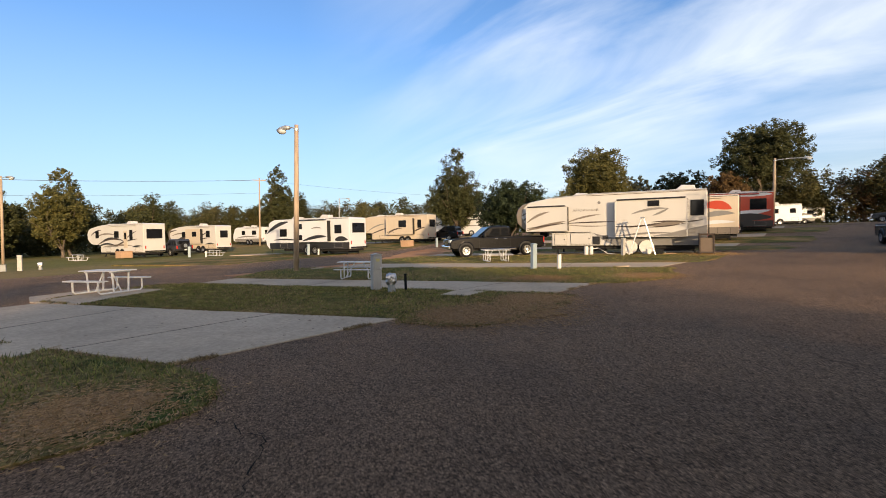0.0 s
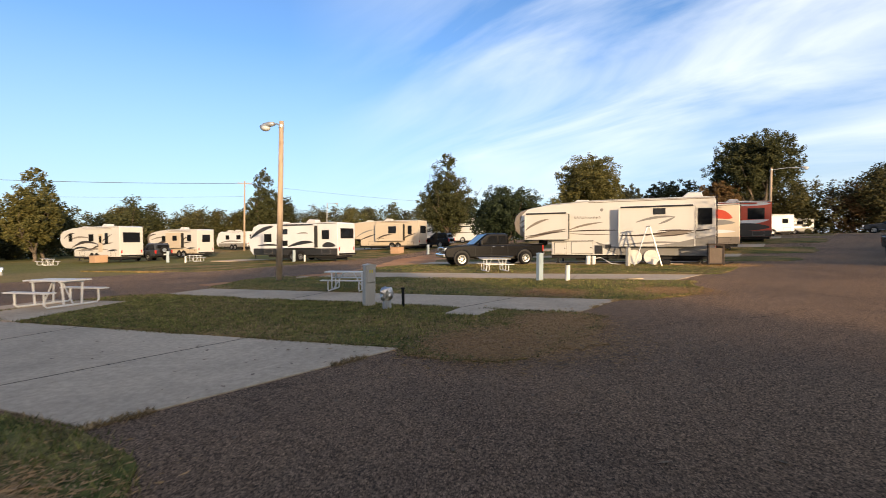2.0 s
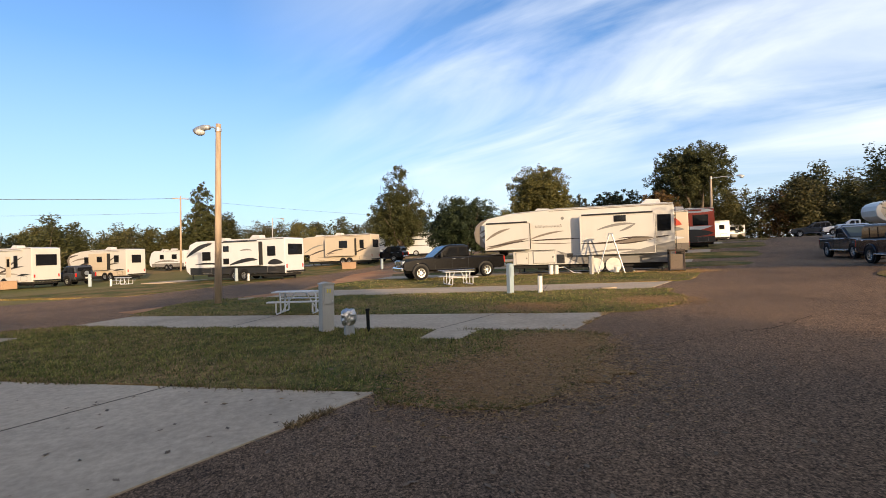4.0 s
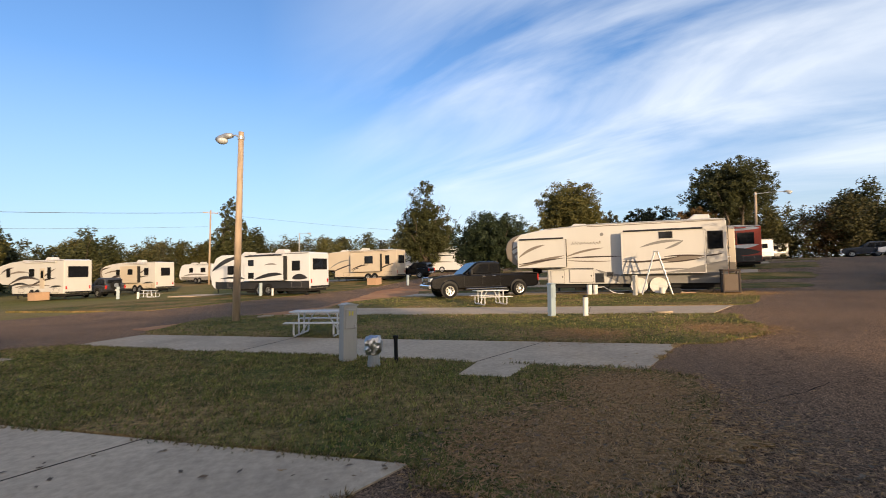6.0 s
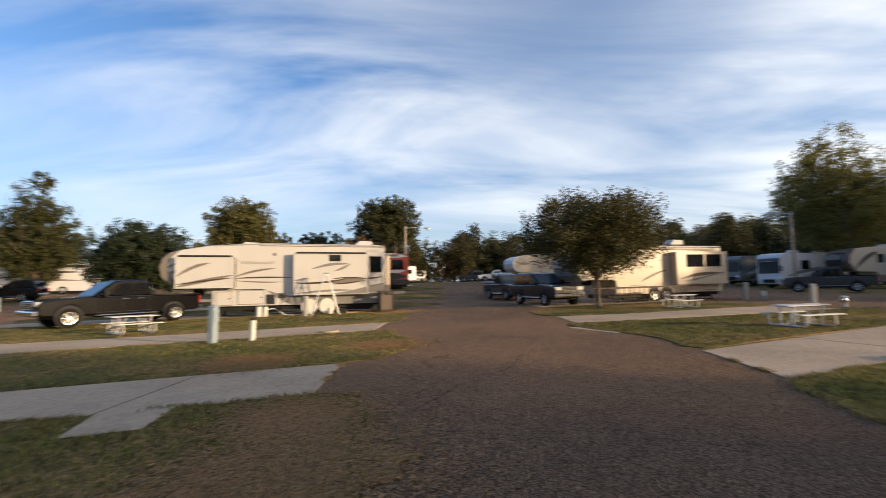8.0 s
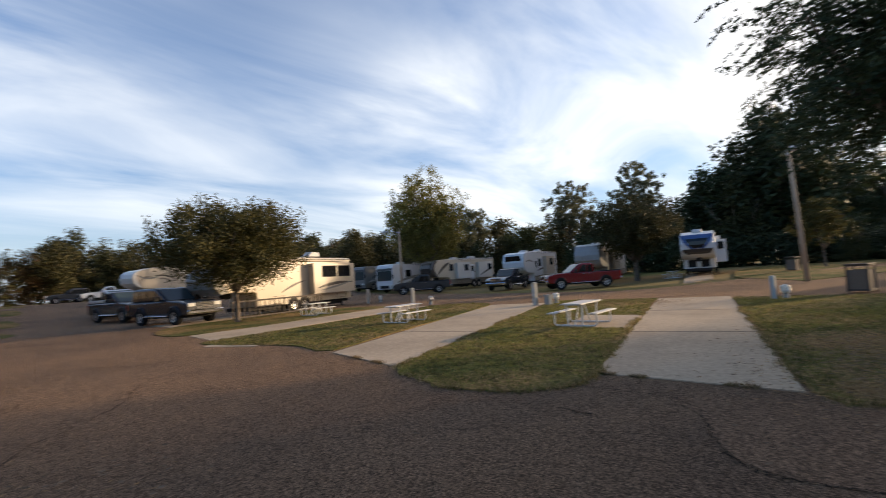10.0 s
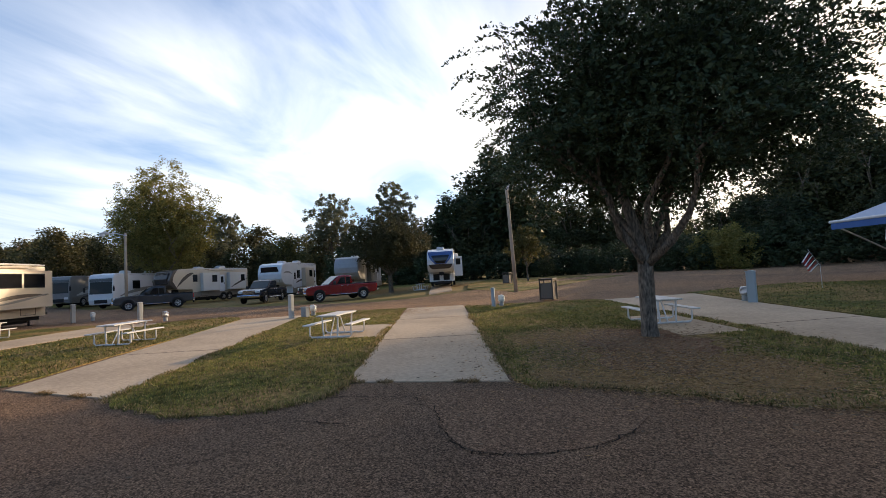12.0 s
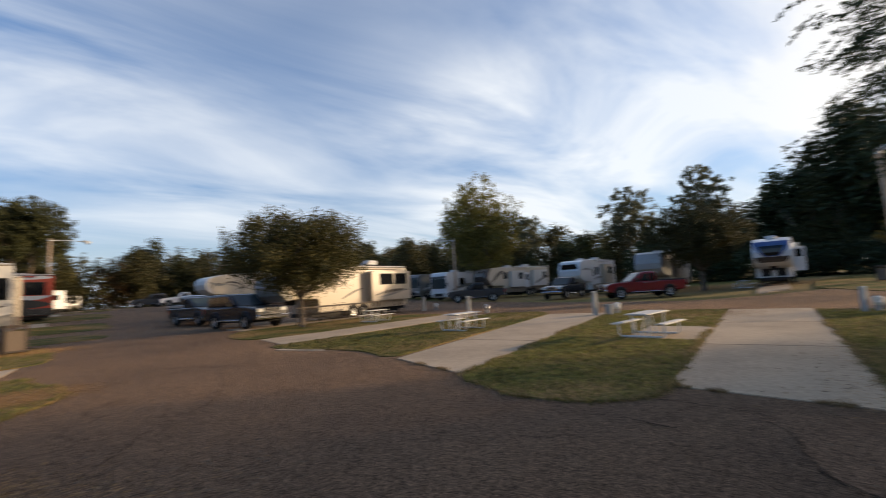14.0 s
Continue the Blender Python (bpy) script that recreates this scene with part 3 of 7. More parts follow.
pad([(5.95, 2.22), (4.4, 0.38), east(19.2, 2.3), east(19.2, 4.95)], [(east(8.6, 2.35), east(8.6, 4.8)), (east(13.6, 2.35), east(13.6, 4.9))])
pad([(9.5, 7.0), (7.4, 5.3), (21.0, -0.1), (22.0, 2.4)], [(east(8.6, 8.2), east(8.6, 11.2))])
pad([(15.7, 13.9), (13.6, 11.9), east(19.0, 16.4), east(19.0, 19.2)])
pad([(22.5, 19.8), (20.6, 17.6), east(19.0, 25.4), east(19.0, 28.6)])
pad([(0.2, -3.5), (0.4, -6.9), (11.2, -14.1), (13.4, -11.2)], [((5.2, -6.3), (4.0, -9.2))])
pad([(4.55, -5.7), (5.1, -4.35), (8.3, -6.5), (7.6, -7.6)], top=0.027)                            # slab under a table
pad([east(12.2, 4.9), east(9.2, 4.9), east(9.4, 6.6), east(12.4, 6.6)], top=0.027)
pad([(-9.4, 11.25), (-9.2, 13.2), (-9.0, 14.4), (-11.7, 15.4), (-12.5, 13.4), (-11.3, 12.0)], top=0.027)
pad([(12.1, 11.4), (11.5, 9.6), (13.2, 10.2), (13.6, 11.3)])                           # pale slab at the roadside
pad([(-6.2, 5.65), (-7.6, 5.9), (-7.4, 6.7), (-6.1, 6.35)], top=0.027)
for q, (v0, wide) in enumerate(((34.0, 3.2), (45.0, 3.2), (56.0, 3.2), (67.0, 3.2))):
    pad([west(26.0, v0), west(26.0, v0 + wide), west(40, v0 + wide), west(40, v0)])
pad([(31.0, -11.5), (33.2, -14.8), (46.5, -22.0), (44.5, -18.5)])

LAWNS = {}


def lawn(key, points, label="mown patchy grass strip with dry brown edges", seed=1):
    outline = smooth_outline(points, 0.4, 0.035, seed)
    LAWNS[key] = outline
    return plate("lawn", outline, TURF, 0.022, 0.10, label, "lawn")


lawn("g0", [(-3.75, 4.9), (-2.85, 4.2), (-2.62, 3.4), (-3.2, 2.65), (-4.8, 1.6), (-7.5, 0.2), west(15, -3), west(15.3, 2.85)], seed=2)
lawn("g1", [(-1.15, 7.6), (-1.05, 7.25), (-0.4, 6.8), (0.2, 6.62), (0.9, 6.95), (1.5, 7.75), (2.2, 8.4), (2.6, 9.2), (2.42, 10.1), west(8, 10.4), west(15.3, 10.55), west(16.2, 8.6), (-10.9, 11.95), (-5.0, 9.3)],
     "mown grass strip with a brown worn tip", 3)
lawn("g2", [(4.2, 12.0), (5.4, 12.05), (6.5, 12.5), (7.35, 13.6), (7.9, 15.0), (8.15, 16.2), west(8, 17.85), west(14.6, 17.85), west(16.6, 17.3), west(16.9, 15.6), west(15.4, 12.6), west(8, 12.55)], seed=4)
lawn("g3", [(10.5, 18.4), (12.4, 19.4), (14.2, 21.4), (16.2, 24.0), (16.8, 25.6), west(-3.5, 28.3), west(8, 28.3), west(14.6, 28.3), west(15.6, 24.5), west(14.6, 20.7), west(6, 20.7)], seed=5)
for k, v0 in enumerate((28.4, 37.6, 47.0, 56.5)):
    u0 = -5.2 - 3.6 * k
    lawn("gn%d" % k, [west(u0, v0 + 3.1), west(u0 - 2.6, v0 + 4.2), west(u0 - 3.4, v0 + 6.6), west(u0 - 2.6, v0 + 9.0), west(3, v0 + 9.1), west(14.5, v0 + 9.1), west(15.6, v0 + 6), west(14.5, v0 + 3.1)], seed=6 + k)
lawn("g8", [(7.35, 5.28), (6.45, 4.86), (5.62, 4.4), (5.2, 3.55), (5.3, 2.82), (5.9, 2.2), east(9, 4.92), east(19.2, 5.0), (21.6, -1.6), (20.9, -0.15), (13.0, 3.0)], "mown green grass strip between two pads", 12)
lawn("g7", [(9.9, 7.05), (10.9, 8.2), (11.6, 9.3), (12.4, 11.3), (13.6, 11.9), east(12, 16.3), east(19, 16.3), east(20, 14), (21.9, 2.5), (15.0, 5.1)], seed=13)
lawn("g6", [(15.9, 14.2), (16.6, 15.6), (18.4, 16.9), (20.5, 17.5), east(12, 25.3), east(19, 25.3), east(20, 22), east(19, 19.3), east(10, 19.25)], seed=14)
lawn("g9", [(4.35, 0.35), (3.8, 0.08), (3.1, -0.4), (2.4, -0.75), (1.7, -1.05), (1.0, -1.7), (0.4, -2.5), (0.15, -3.4), (4.5, -6.15), (13.0, -11.0), (14.9, -10.0), (16.9, -7.0), east(18.2, 2.25), east(10, 2.3)],
     "thin mown grass with bare soil and fallen leaves", 15)
lawn("g10", [(0.5, -7.0), (-0.4, -9.6), (0.5, -13.5), (6.8, -19.2), (9.9, -18.2), (11.6, -14.6), (11.1, -14.1), (5.5, -10.4)], seed=16)
lawn("gpole", [(23.4, -14.0), (32.0, -15.6), (40.0, -20.5), (48.5, -28.5), (45.0, -37.0), (29.0, -31.0), (23.8, -18.5)], seed=17)
lawn("gw", [west(24.6, 20), west(24.4, 34), west(24.2, 48), west(24.6, 62), west(34, 66), west(36, 20)], "dry mown grass beside parked trailers", 18)

plate("asphalt_patch", smooth_outline([(4.52, 1.77), (3.97, 1.78), (3.40, 1.99), (2.83, 2.12), (2.38, 1.91), (2.06, 1.20), (2.16, 0.59), (2.60, -0.14), (3.38, -0.12), (4.05, 0.47)], 0.3, 0.03, 5), ASPHALT_NEW, 0.006, 0.02,
      "brown rounded patch of newer asphalt", "asphalt patch")
plate("mulch_bed", smooth_outline([(5.6, -2.3), (6.9, -3.4), (6.4, -5.0), (4.9, -4.4), (3.9, -3.6), (3.1, -1.5), (4.2, -1.3)], 0.22, 0.2, 6), MULCH, 0.030, 0.05, "brown leaf and bark mulch round a trunk", "mulch")
plate("dirt_verge", smooth_outline([(-4.6, 18.4), (-3.0, 19.6), (-2.0, 22.5), (-0.6, 27.0), (1.0, 31.5), (2.2, 40.0), (2.6, 47.0), (0.2, 47.5), (-2.2, 42.0), (-3.2, 33.0), (-4.4, 26.0), (-7.6, 22.0), (-9.5, 19.6), (-7.0, 18.3)], 0.5, 0.12, 7), SUNNY_DIRT, 0.008, 0.03, "reddish bare dirt drifted over asphalt, oranger as if sunlit", "dirt")


def blot(x, y, r, seed):
    """An uneven worn spot."""
    rnd = random.Random(seed)
    return [(x + r * (0.75 + 0.5 * rnd.random()) * math.cos(a), y + r * (0.75 + 0.5 * rnd.random()) * math.sin(a)) for a in (2 * math.pi * k / 22 for k in range(22))]


for x, y, r, seed in ((1.05, 7.85, 0.85, 1), (0.15, 7.35, 0.5, 2), (1.75, 9.1, 0.5, 3), (6.3, 13.4, 0.6, 4), (-3.7, 3.5, 0.55, 5), (2.5, -2.2, 0.75, 6), (17.6, -2.2, 1.2, 7), (20.5, 4.6, 1.0, 8)):
    plate("worn_spot", blot(x, y, r, seed), WORN, 0.027, 0.03, "bare brown soil where grass has worn away", "bare soil")


# open cracks in the chip-seal
def crack(points, seed):
    rnd = random.Random(seed)
    line = []
    for a, b in zip(points, points[1:]):
        a, b = Vector(a), Vector(b)
        for k in range(9):
            p = a.lerp(b, k / 9)
            line.append(p + Vector((rnd.uniform(-0.04, 0.04), rnd.uniform(-0.04, 0.04))))
    line.append(Vector(points[-1]))
    left, right = [], []
    for i, p in enumerate(line):
        d = (line[min(i + 1, len(line) - 1)] - line[max(i - 1, 0)]).normalized()
        w = 0.003 + 0.009 * rnd.random() ** 2
        n = Vector((-d.y, d.x)) * w
        left.append(p + n); right.append(p - n)
    verts = [(p.x, p.y, height(p.x, p.y) + 0.0085) for p in left + right]
    m = len(line)
    faces = [(i, m + i, m + i + 1, i + 1) for i in range(m - 1)]
    return raw_part("crack", verts, faces, SEAM, road, "dark open crack in the asphalt")


crack([(4.52, 1.77), (3.97, 1.78), (3.40, 1.99), (2.83, 2.12), (2.58, 2.12), (2.37, 1.92), (2.25, 1.70), (2.04, 1.22), (2.16, 0.59)], 1)
crack([(5.44, 3.08), (5.09, 2.40), (4.52, 1.77)], 2)
crack([(4.75, 3.72), (4.46, 3.23), (4.05, 2.76)], 3)
crack([(-2.4, 3.2), (-1.8, 2.7), (-1.7, 2.0), (-2.0, 1.3)], 4)
crack([(2.6, 8.3), (4.2, 8.9), (5.6, 9.0), (7.2, 9.8)], 5)
crack([(7.3, 5.2), (8.4, 6.9), (9.9, 8.2), (11.0, 9.0)], 6)


def inside(p, poly):
    c, n = False, len(poly)
    for i in range(n):
        a, b = poly[i], poly[i - 1]
        if (a[1] > p[1]) != (b[1] > p[1]) and p[0] < (b[0] - a[0]) * (p[1] - a[1]) / (b[1] - a[1]) + a[0]:
            c = not c
    return c


def grass(key, count, low, high, seed, dry=0.25, hole=None, worn_spots=()):
    """Blades of a lawn, thinner and shorter where it is worn; one object of stuff for green and one for dry blades."""
    rnd = random.Random(seed)
    poly = [tuple(p) for p in LAWNS[key]]
    xs, ys = [p[0] for p in poly], [p[1] for p in poly]
    green, brown = ([], []), ([], [])
    tries = 0
    made = 0
    while made < count and tries < count * 6:
        tries += 1
        x, y = rnd.uniform(min(xs), max(xs)), rnd.uniform(min(ys), max(ys))
        if not inside((x, y), poly) or (hole and (x - hole[0]) ** 2 + (y - hole[1]) ** 2 < hole[2] ** 2):
            continue
        d = math.hypot(x + 0.8, y - 4)
        if d > 9 and rnd.random() > (9 / d) ** 1.3:
            continue
        made += 1
        if any(inside((x, y), c) for c in SLABS):
            continue
        worn = noise.noise(Vector((x * 0.45, y * 0.45, seed)))
        spot = any((x - a) ** 2 + (y - b) ** 2 < (c * (1 + 0.5 * worn)) ** 2 for a, b, c in worn_spots)
        if spot and rnd.random() < 0.5:
            continue
        is_dry = rnd.random() < dry + worn * 0.45 + (0.6 if spot else 0)
        verts, faces = brown if is_dry else green
        hgt = rnd.uniform(low, high) * (0.6 if is_dry else 1.0) * (1 + 0.6 * noise.noise(Vector((x * 1.7, y * 1.7, 3))))
        w = 0.006 + 0.0007 * d
        a = rnd.uniform(0, 6.283)
        bend = rnd.uniform(0.2, 0.9) * hgt
        z = height(x, y) + 0.015
        b = rnd.uniform(0, 6.283)
        i = len(verts)
        ca, sa = math.cos(a) * w, math.sin(a) * w
        verts += [(x - ca, y - sa, z), (x + ca, y + sa, z), (x + bend * math.cos(b), y + bend * math.sin(b), z + hgt)]
        faces.append((i, i + 1, i + 2))
    for (verts, faces), material, label in ((green, BLADE, "short green blades of mown grass"), (brown, BLADE_DRY, "short dry straw-coloured grass blades")):
        if faces:
            tagged(raw_part("grass", verts, faces, material), label, "grass", kind="stuff")


def tufts(key, count, seed, reach=0.055, tall=0.075):
    """Ragged uncut grass hanging over the edge of a lawn."""
    rnd = random.Random(seed)
    poly = [p for p in LAWNS[key]]
    spots = [p for p in poly if math.hypot(p.x + 0.8, p.y - 4) < 17]
    sets = ([], []), ([], [])
    for k in range(count):
        i = rnd.randrange(len(spots))
        p, q = spots[i], spots[(i + 1) % len(spots)]
        if (p - q).length > 2:
            continue
        c = p.lerp(q, rnd.random())
        if noise.noise(Vector((c.x * 1.3, c.y * 1.3, seed))) < -0.12:
            continue
        x, y = c.x + rnd.gauss(0, reach), c.y + rnd.gauss(0, reach)
        verts, faces = sets[1 if rnd.random() < 0.5 else 0]
        hgt = tall * rnd.uniform(0.3, 1.0)
        d = math.hypot(x + 0.8, y - 4)
        w = 0.005 + 0.0006 * d
        a, b = rnd.uniform(0, 6.283), rnd.uniform(0, 6.283)
        bend = rnd.uniform(0.3, 1.0) * hgt
        z = height(x, y) + 0.005
        i = len(verts)
        verts += [(x - w * math.cos(a), y - w * math.sin(a), z), (x + w * math.cos(a), y + w * math.sin(a), z), (x + bend * math.cos(b), y + bend * math.sin(b), z + hgt)]
        faces.append((i, i + 1, i + 2))
    for (verts, faces), material, label in zip(sets, (BLADE, BLADE_DRY), ("ragged green grass along the pavement edge", "ragged dry grass along the pavement edge")):
        tagged(raw_part("grass", verts, faces, material), label, "grass", kind="stuff")


WORN_SPOTS = {"g1": [(1.0, 7.9, 1.25), (0.1, 7.5, 0.9), (1.7, 9.2, 0.9)], "g2": [(6.4, 13.3, 1.0), (3.0, 13.6, 1.0)], "g0": [(-3.6, 3.4, 0.8), (-5.5, 3.0, 0.9)], "g9": [(4.2, -1.6, 1.6), (2.6, -2.4, 1.1), (7.0, -3.0, 1.4)], "g8": [(18.0, -2.6, 2.0)], "g3": [(14.6, 23.0, 1.5)]}
def litter(cx, cy, rx, ry, count, seed, z, label, material=None):
    """Fallen leaves lying about."""
    rnd = random.Random(seed)
    verts, faces = [], []
    for k in range(count):
        x, y = cx + rnd.gauss(0, rx), cy + rnd.gauss(0, ry)
        a, s, slim = rnd.uniform(0, 6.283), rnd.uniform(0.02, 0.045), 0.5 if material is None else 0.16
        i = len(verts)
        for q, f in ((0, 1), (1.5708, slim), (3.1416, 1), (4.712, slim)):
            verts.append((x + s * f * math.cos(a + q), y + s * f * math.sin(a + q), height(x, y) + z + rnd.uniform(0.002, 0.014)))
        faces.append((i, i + 1, i + 2, i + 3))
    return tagged(raw_part("leaf_litter", verts, faces, material or LEAF_FALLEN), label, "fallen leaves" if material is None else "dead grass", kind="stuff")


for key, spots in WORN_SPOTS.items():
    for a, b, c in spots:
        litter(a, b, 0.55 * c, 0.55 * c, 9000 if key == "g1" else 5000, int(100 * a) + 7, 0.026, "matted dead grass and thatch over worn soil, brightened as if sunlit", SUNNY_THATCH)
litter(5.1, -3.1, 1.2, 1.3, 4200, 1, 0.034, "brown fallen leaves under a tree")
litter(3.6, -1.8, 1.6, 1.2, 2200, 2, 0.026, "brown fallen leaves in thin grass")
litter(-3.8, 7.4, 1.6, 1.2, 60, 3, 0.014, "a few dark leaves on concrete")
for x, y in ((3.8, 0.0), (3.0, -0.5), (2.2, -0.9), (1.4, -1.35), (0.8, -2.0), (0.35, -2.8)):
    litter(x + 0.12, y - 0.18, 0.3, 0.18, 1100, int(90 + 10 * x), 0.024, "dead grass along a lawn edge", SUNNY_THATCH)
litter(1.0, 7.6, 1.3, 0.9, 700, 4, 0.026, "brown leaf crumbs on a worn lawn tip")
litter(-0.2, 5.8, 1.8, 1.0, 120, 5, 0.004, "scattered leaf crumbs on asphalt")


# ---- trees ----
def limb(bm, a, b, r0, r1, rnd, seg=7, n=5, sway=0.06):
    a, b = Vector(a), Vector(b)
    L = (b - a).length
    pts = [a.lerp(b, k / n) + (Vector((rnd.uniform(-1, 1), rnd.uniform(-1, 1), rnd.uniform(-.4, .4))) * L * sway if 0 < k < n else Vector()) for k in range(n + 1)]
    add_tube(bm, pts, r0, seg, r1)
    return pts


def leaf_cloud(name, blobs, count, size, material, parent, seed, droop=0.0, clump=20, sigma=0.0):
    """Leaves in clumps spread over lumpy blobs (x, y, z, rx, ry, rz): mostly near the skin, with gaps; large far leaves have three corners, near ones four."""
    corners = 3 if size > 0.08 else 4
    if corners == 3:
        count, size, clump = int(count * 1.75), size * 0.8, int(clump * 1.75)
    rng = np.random.default_rng(seed)
    weights = np.array([b[3] * b[4] + b[4] * b[5] + b[3] * b[5] for b in blobs])
    weights = weights / weights.sum()
    nc = max(8, count // clump)
    pick = rng.choice(len(blobs), nc, p=weights)
    B = np.array(blobs)[pick]
    d = rng.normal(size=(nc, 3))
    d /= np.linalg.norm(d, axis=1)[:, None]
    rad = 0.55 + 0.5 * rng.random(nc) ** 0.6
    lump = 1 + 0.16 * np.sin(d[:, 0] * 7 + seed) * np.sin(d[:, 1] * 6 + 2 * seed) + 0.1 * np.sin(d[:, 2] * 11)
    centre = B[:, :3] + d * B[:, 3:6] * (rad * lump)[:, None]
    c = np.repeat(centre, clump, axis=0)
    spread = np.repeat(B[:, 3:6].min(axis=1), clump)[:, None]
    n = len(c)
    ball = rng.normal(size=(n, 3))
    ball *= (1.9 * rng.random(n) ** 0.45 / np.linalg.norm(ball, axis=1))[:, None]
    c = c + ball * (sigma or np.minimum(0.14 * spread, 3.6 * size))
    c[:, 2] -= droop * np.abs(rng.normal(size=n)) * size
    a = rng.normal(size=(n, 3)); a[:, 2] *= 0.5
    a /= np.linalg.norm(a, axis=1)[:, None]
    b = np.cross(a, rng.normal(size=(n, 3)))
    b /= np.linalg.norm(b, axis=1)[:, None]
    s = size * (0.6 + 0.8 * rng.random(n))[:, None]
    rim = [c - a * s, c + b * s * 0.5, c + a * s, c - b * s * 0.5] if corners == 4 else [c - a * s, c + b * s * 0.85, c + a * s]
    verts = np.concatenate(rim, axis=1).reshape(-1, 3)
    me = bpy.data.meshes.new(name)
    me.vertices.add(corners * n)
    me.vertices.foreach_set("co", verts.ravel())
    me.loops.add(corners * n)
    me.loops.foreach_set("vertex_index", np.arange(corners * n, dtype=np.int32))
    me.polygons.add(n)
    me.polygons.foreach_set("loop_start", np.arange(0, corners * n, corners, dtype=np.int32))
    me.update(calc_edges=True)
    me.validate()
    me.materials.append(material)
    ob = new(name, me)
    ob.parent = parent
    return ob


def shell(w, bottom, top, n, seed, lump=0.34, under=0.75):
    """Blobs set round an oval crown, with some inside it: a full rounded outline with lumps."""
    rnd = random.Random(seed)
    zc, r, rz = bottom + (top - bottom) * 0.45, w / 2, (top - bottom) * 0.55
    blobs = []
    for k in range(n):
        z, a = 1 - 2 * (k + 0.5) / n, k * 2.39996
        ring = math.sqrt(1 - z * z)
        f = (1 - lump) * rnd.uniform(0.82, 1.08) if k % 4 else rnd.uniform(0.2, 0.5)
        b = r * lump * rnd.uniform(0.8, 1.25)
        blobs.append((r * f * ring * math.cos(a), r * f * ring * math.sin(a), zc + rz * f * z * (under if z < 0 else 1.0), b, b, min(b, rz * lump) * rnd.uniform(0.8, 1.0)))
    return blobs


def tree(label, h, w, trunk_h, trunk_r, leaves, count, size, seed, shape="round", category="tree", group="", limbs=5, droop=0.0, blob_count=12, base=0.12, clump=20, sigma=0.0, shift=(0, 0), crown_blobs=None, sway=0.03):
    rnd = random.Random(seed)
    t = thing("tree", label, category, group)
    bm = bmesh.new()
    top = Vector((rnd.uniform(-.1, .1) * w * .2, rnd.uniform(-.1, .1) * w * .2, trunk_h))
    rise = [Vector((0, 0, -0.1)), Vector((0.02, 0.01, trunk_h * 0.12)), top * 0.5 + Vector((sway * trunk_h, 0, 0)), top, top + Vector((0.06 * w * rnd.uniform(-1, 1), 0.05 * w, (h - trunk_h) * 0.3)), top + Vector((0, 0, (h - trunk_h) * 0.75))]
    girth = (1.2, 0.98, 0.9, 0.86, 0.5, 0.1)
    line = [(a.lerp(b, q / 3), trunk_r * (girth[k] + (girth[k + 1] - girth[k]) * q / 3)) for k, (a, b) in enumerate(zip(rise, rise[1:])) for q in range(3)]
    add_stem(bm, [p for p, r in line] + [rise[-1]], [r for p, r in line] + [trunk_r * 0.1])
    blobs = []
    crown = h - trunk_h
    for k in range(limbs):
        a = 2 * math.pi * k / limbs + rnd.uniform(-.4, .4)
        rr = w * 0.5 * rnd.uniform(0.35, 0.7)
        tip = top + Vector((rr * math.cos(a), rr * math.sin(a), crown * rnd.uniform(0.3, 0.62)))
        pts = limb(bm, top - Vector((0, 0, min(0.3, trunk_h * 0.2))), tip, trunk_r * 0.58, trunk_r * 0.12, rnd, 6)
        for q in range(2):
            end = tip + Vector((rnd.uniform(-1, 1) * w * .18, rnd.uniform(-1, 1) * w * .18, rnd.uniform(0, .25) * crown))
            limb(bm, pts[-3], end, trunk_r * 0.2, trunk_r * 0.05, rnd, 5, 3)
    part("trunk", bm, BARK, t, smooth=True)
    for k in range(blob_count):
        q = (k + 0.5) / blob_count
        z = trunk_h + crown * (base + (0.88 - base) * q)
        if shape == "cone":
            reach = w * 0.5 * (1.02 - q) ** 0.75
        elif shape == "spread":
            reach = w * 0.5 * math.sqrt(max(0.05, 1 - (2 * q - 0.75) ** 2 / 1.6))
        else:
            reach = w * 0.5 * math.sqrt(max(0.08, 1 - (2 * q - 0.85) ** 2 / 1.35))
        a = k * 2.4 + rnd.uniform(-.5, .5)
        off = reach * rnd.uniform(0.35, 0.62)
        br = max(reach * rnd.uniform(0.45, 0.62), w * 0.09)
        blobs.append((top.x + off * math.cos(a), top.y + off * math.sin(a), z, br, br, min(br * 0.75, crown * 0.24)))
        blobs.append((top.x - off * 0.6 * math.cos(a), top.y - off * 0.6 * math.sin(a), z, br * 0.9, br * 0.9, min(br * 0.7, crown * 0.22)))
    blobs = crown_blobs or blobs
    blobs = [(b[0] + shift[0], b[1] + shift[1], *b[2:]) for b in blobs]
    leaf_cloud("crown", blobs, count, size, leaves, t, seed, droop, clump, sigma)
    return t


# the near tree in its mulch
rnd = random.Random(8)
NEAR_BLOBS = []
for k in range(60):
    q = (k + 0.5) / 60
    z, a = 1 - 2 * q, k * 2.39996
    r = math.sqrt(1 - z * z)
    f = rnd.uniform(0.38, 0.58) if k % 3 else rnd.uniform(0.1, 0.45)
    low = 0.66 if z < 0 else 1.0
    b = rnd.uniform(0.75, 1.15)
    NEAR_BLOBS.append((4.3 * f * r * math.cos(a), 4.5 * f * r * math.sin(a), 4.75 + 3.9 * f * z * low, b, b, b * rnd.uniform(0.55, 0.9)))
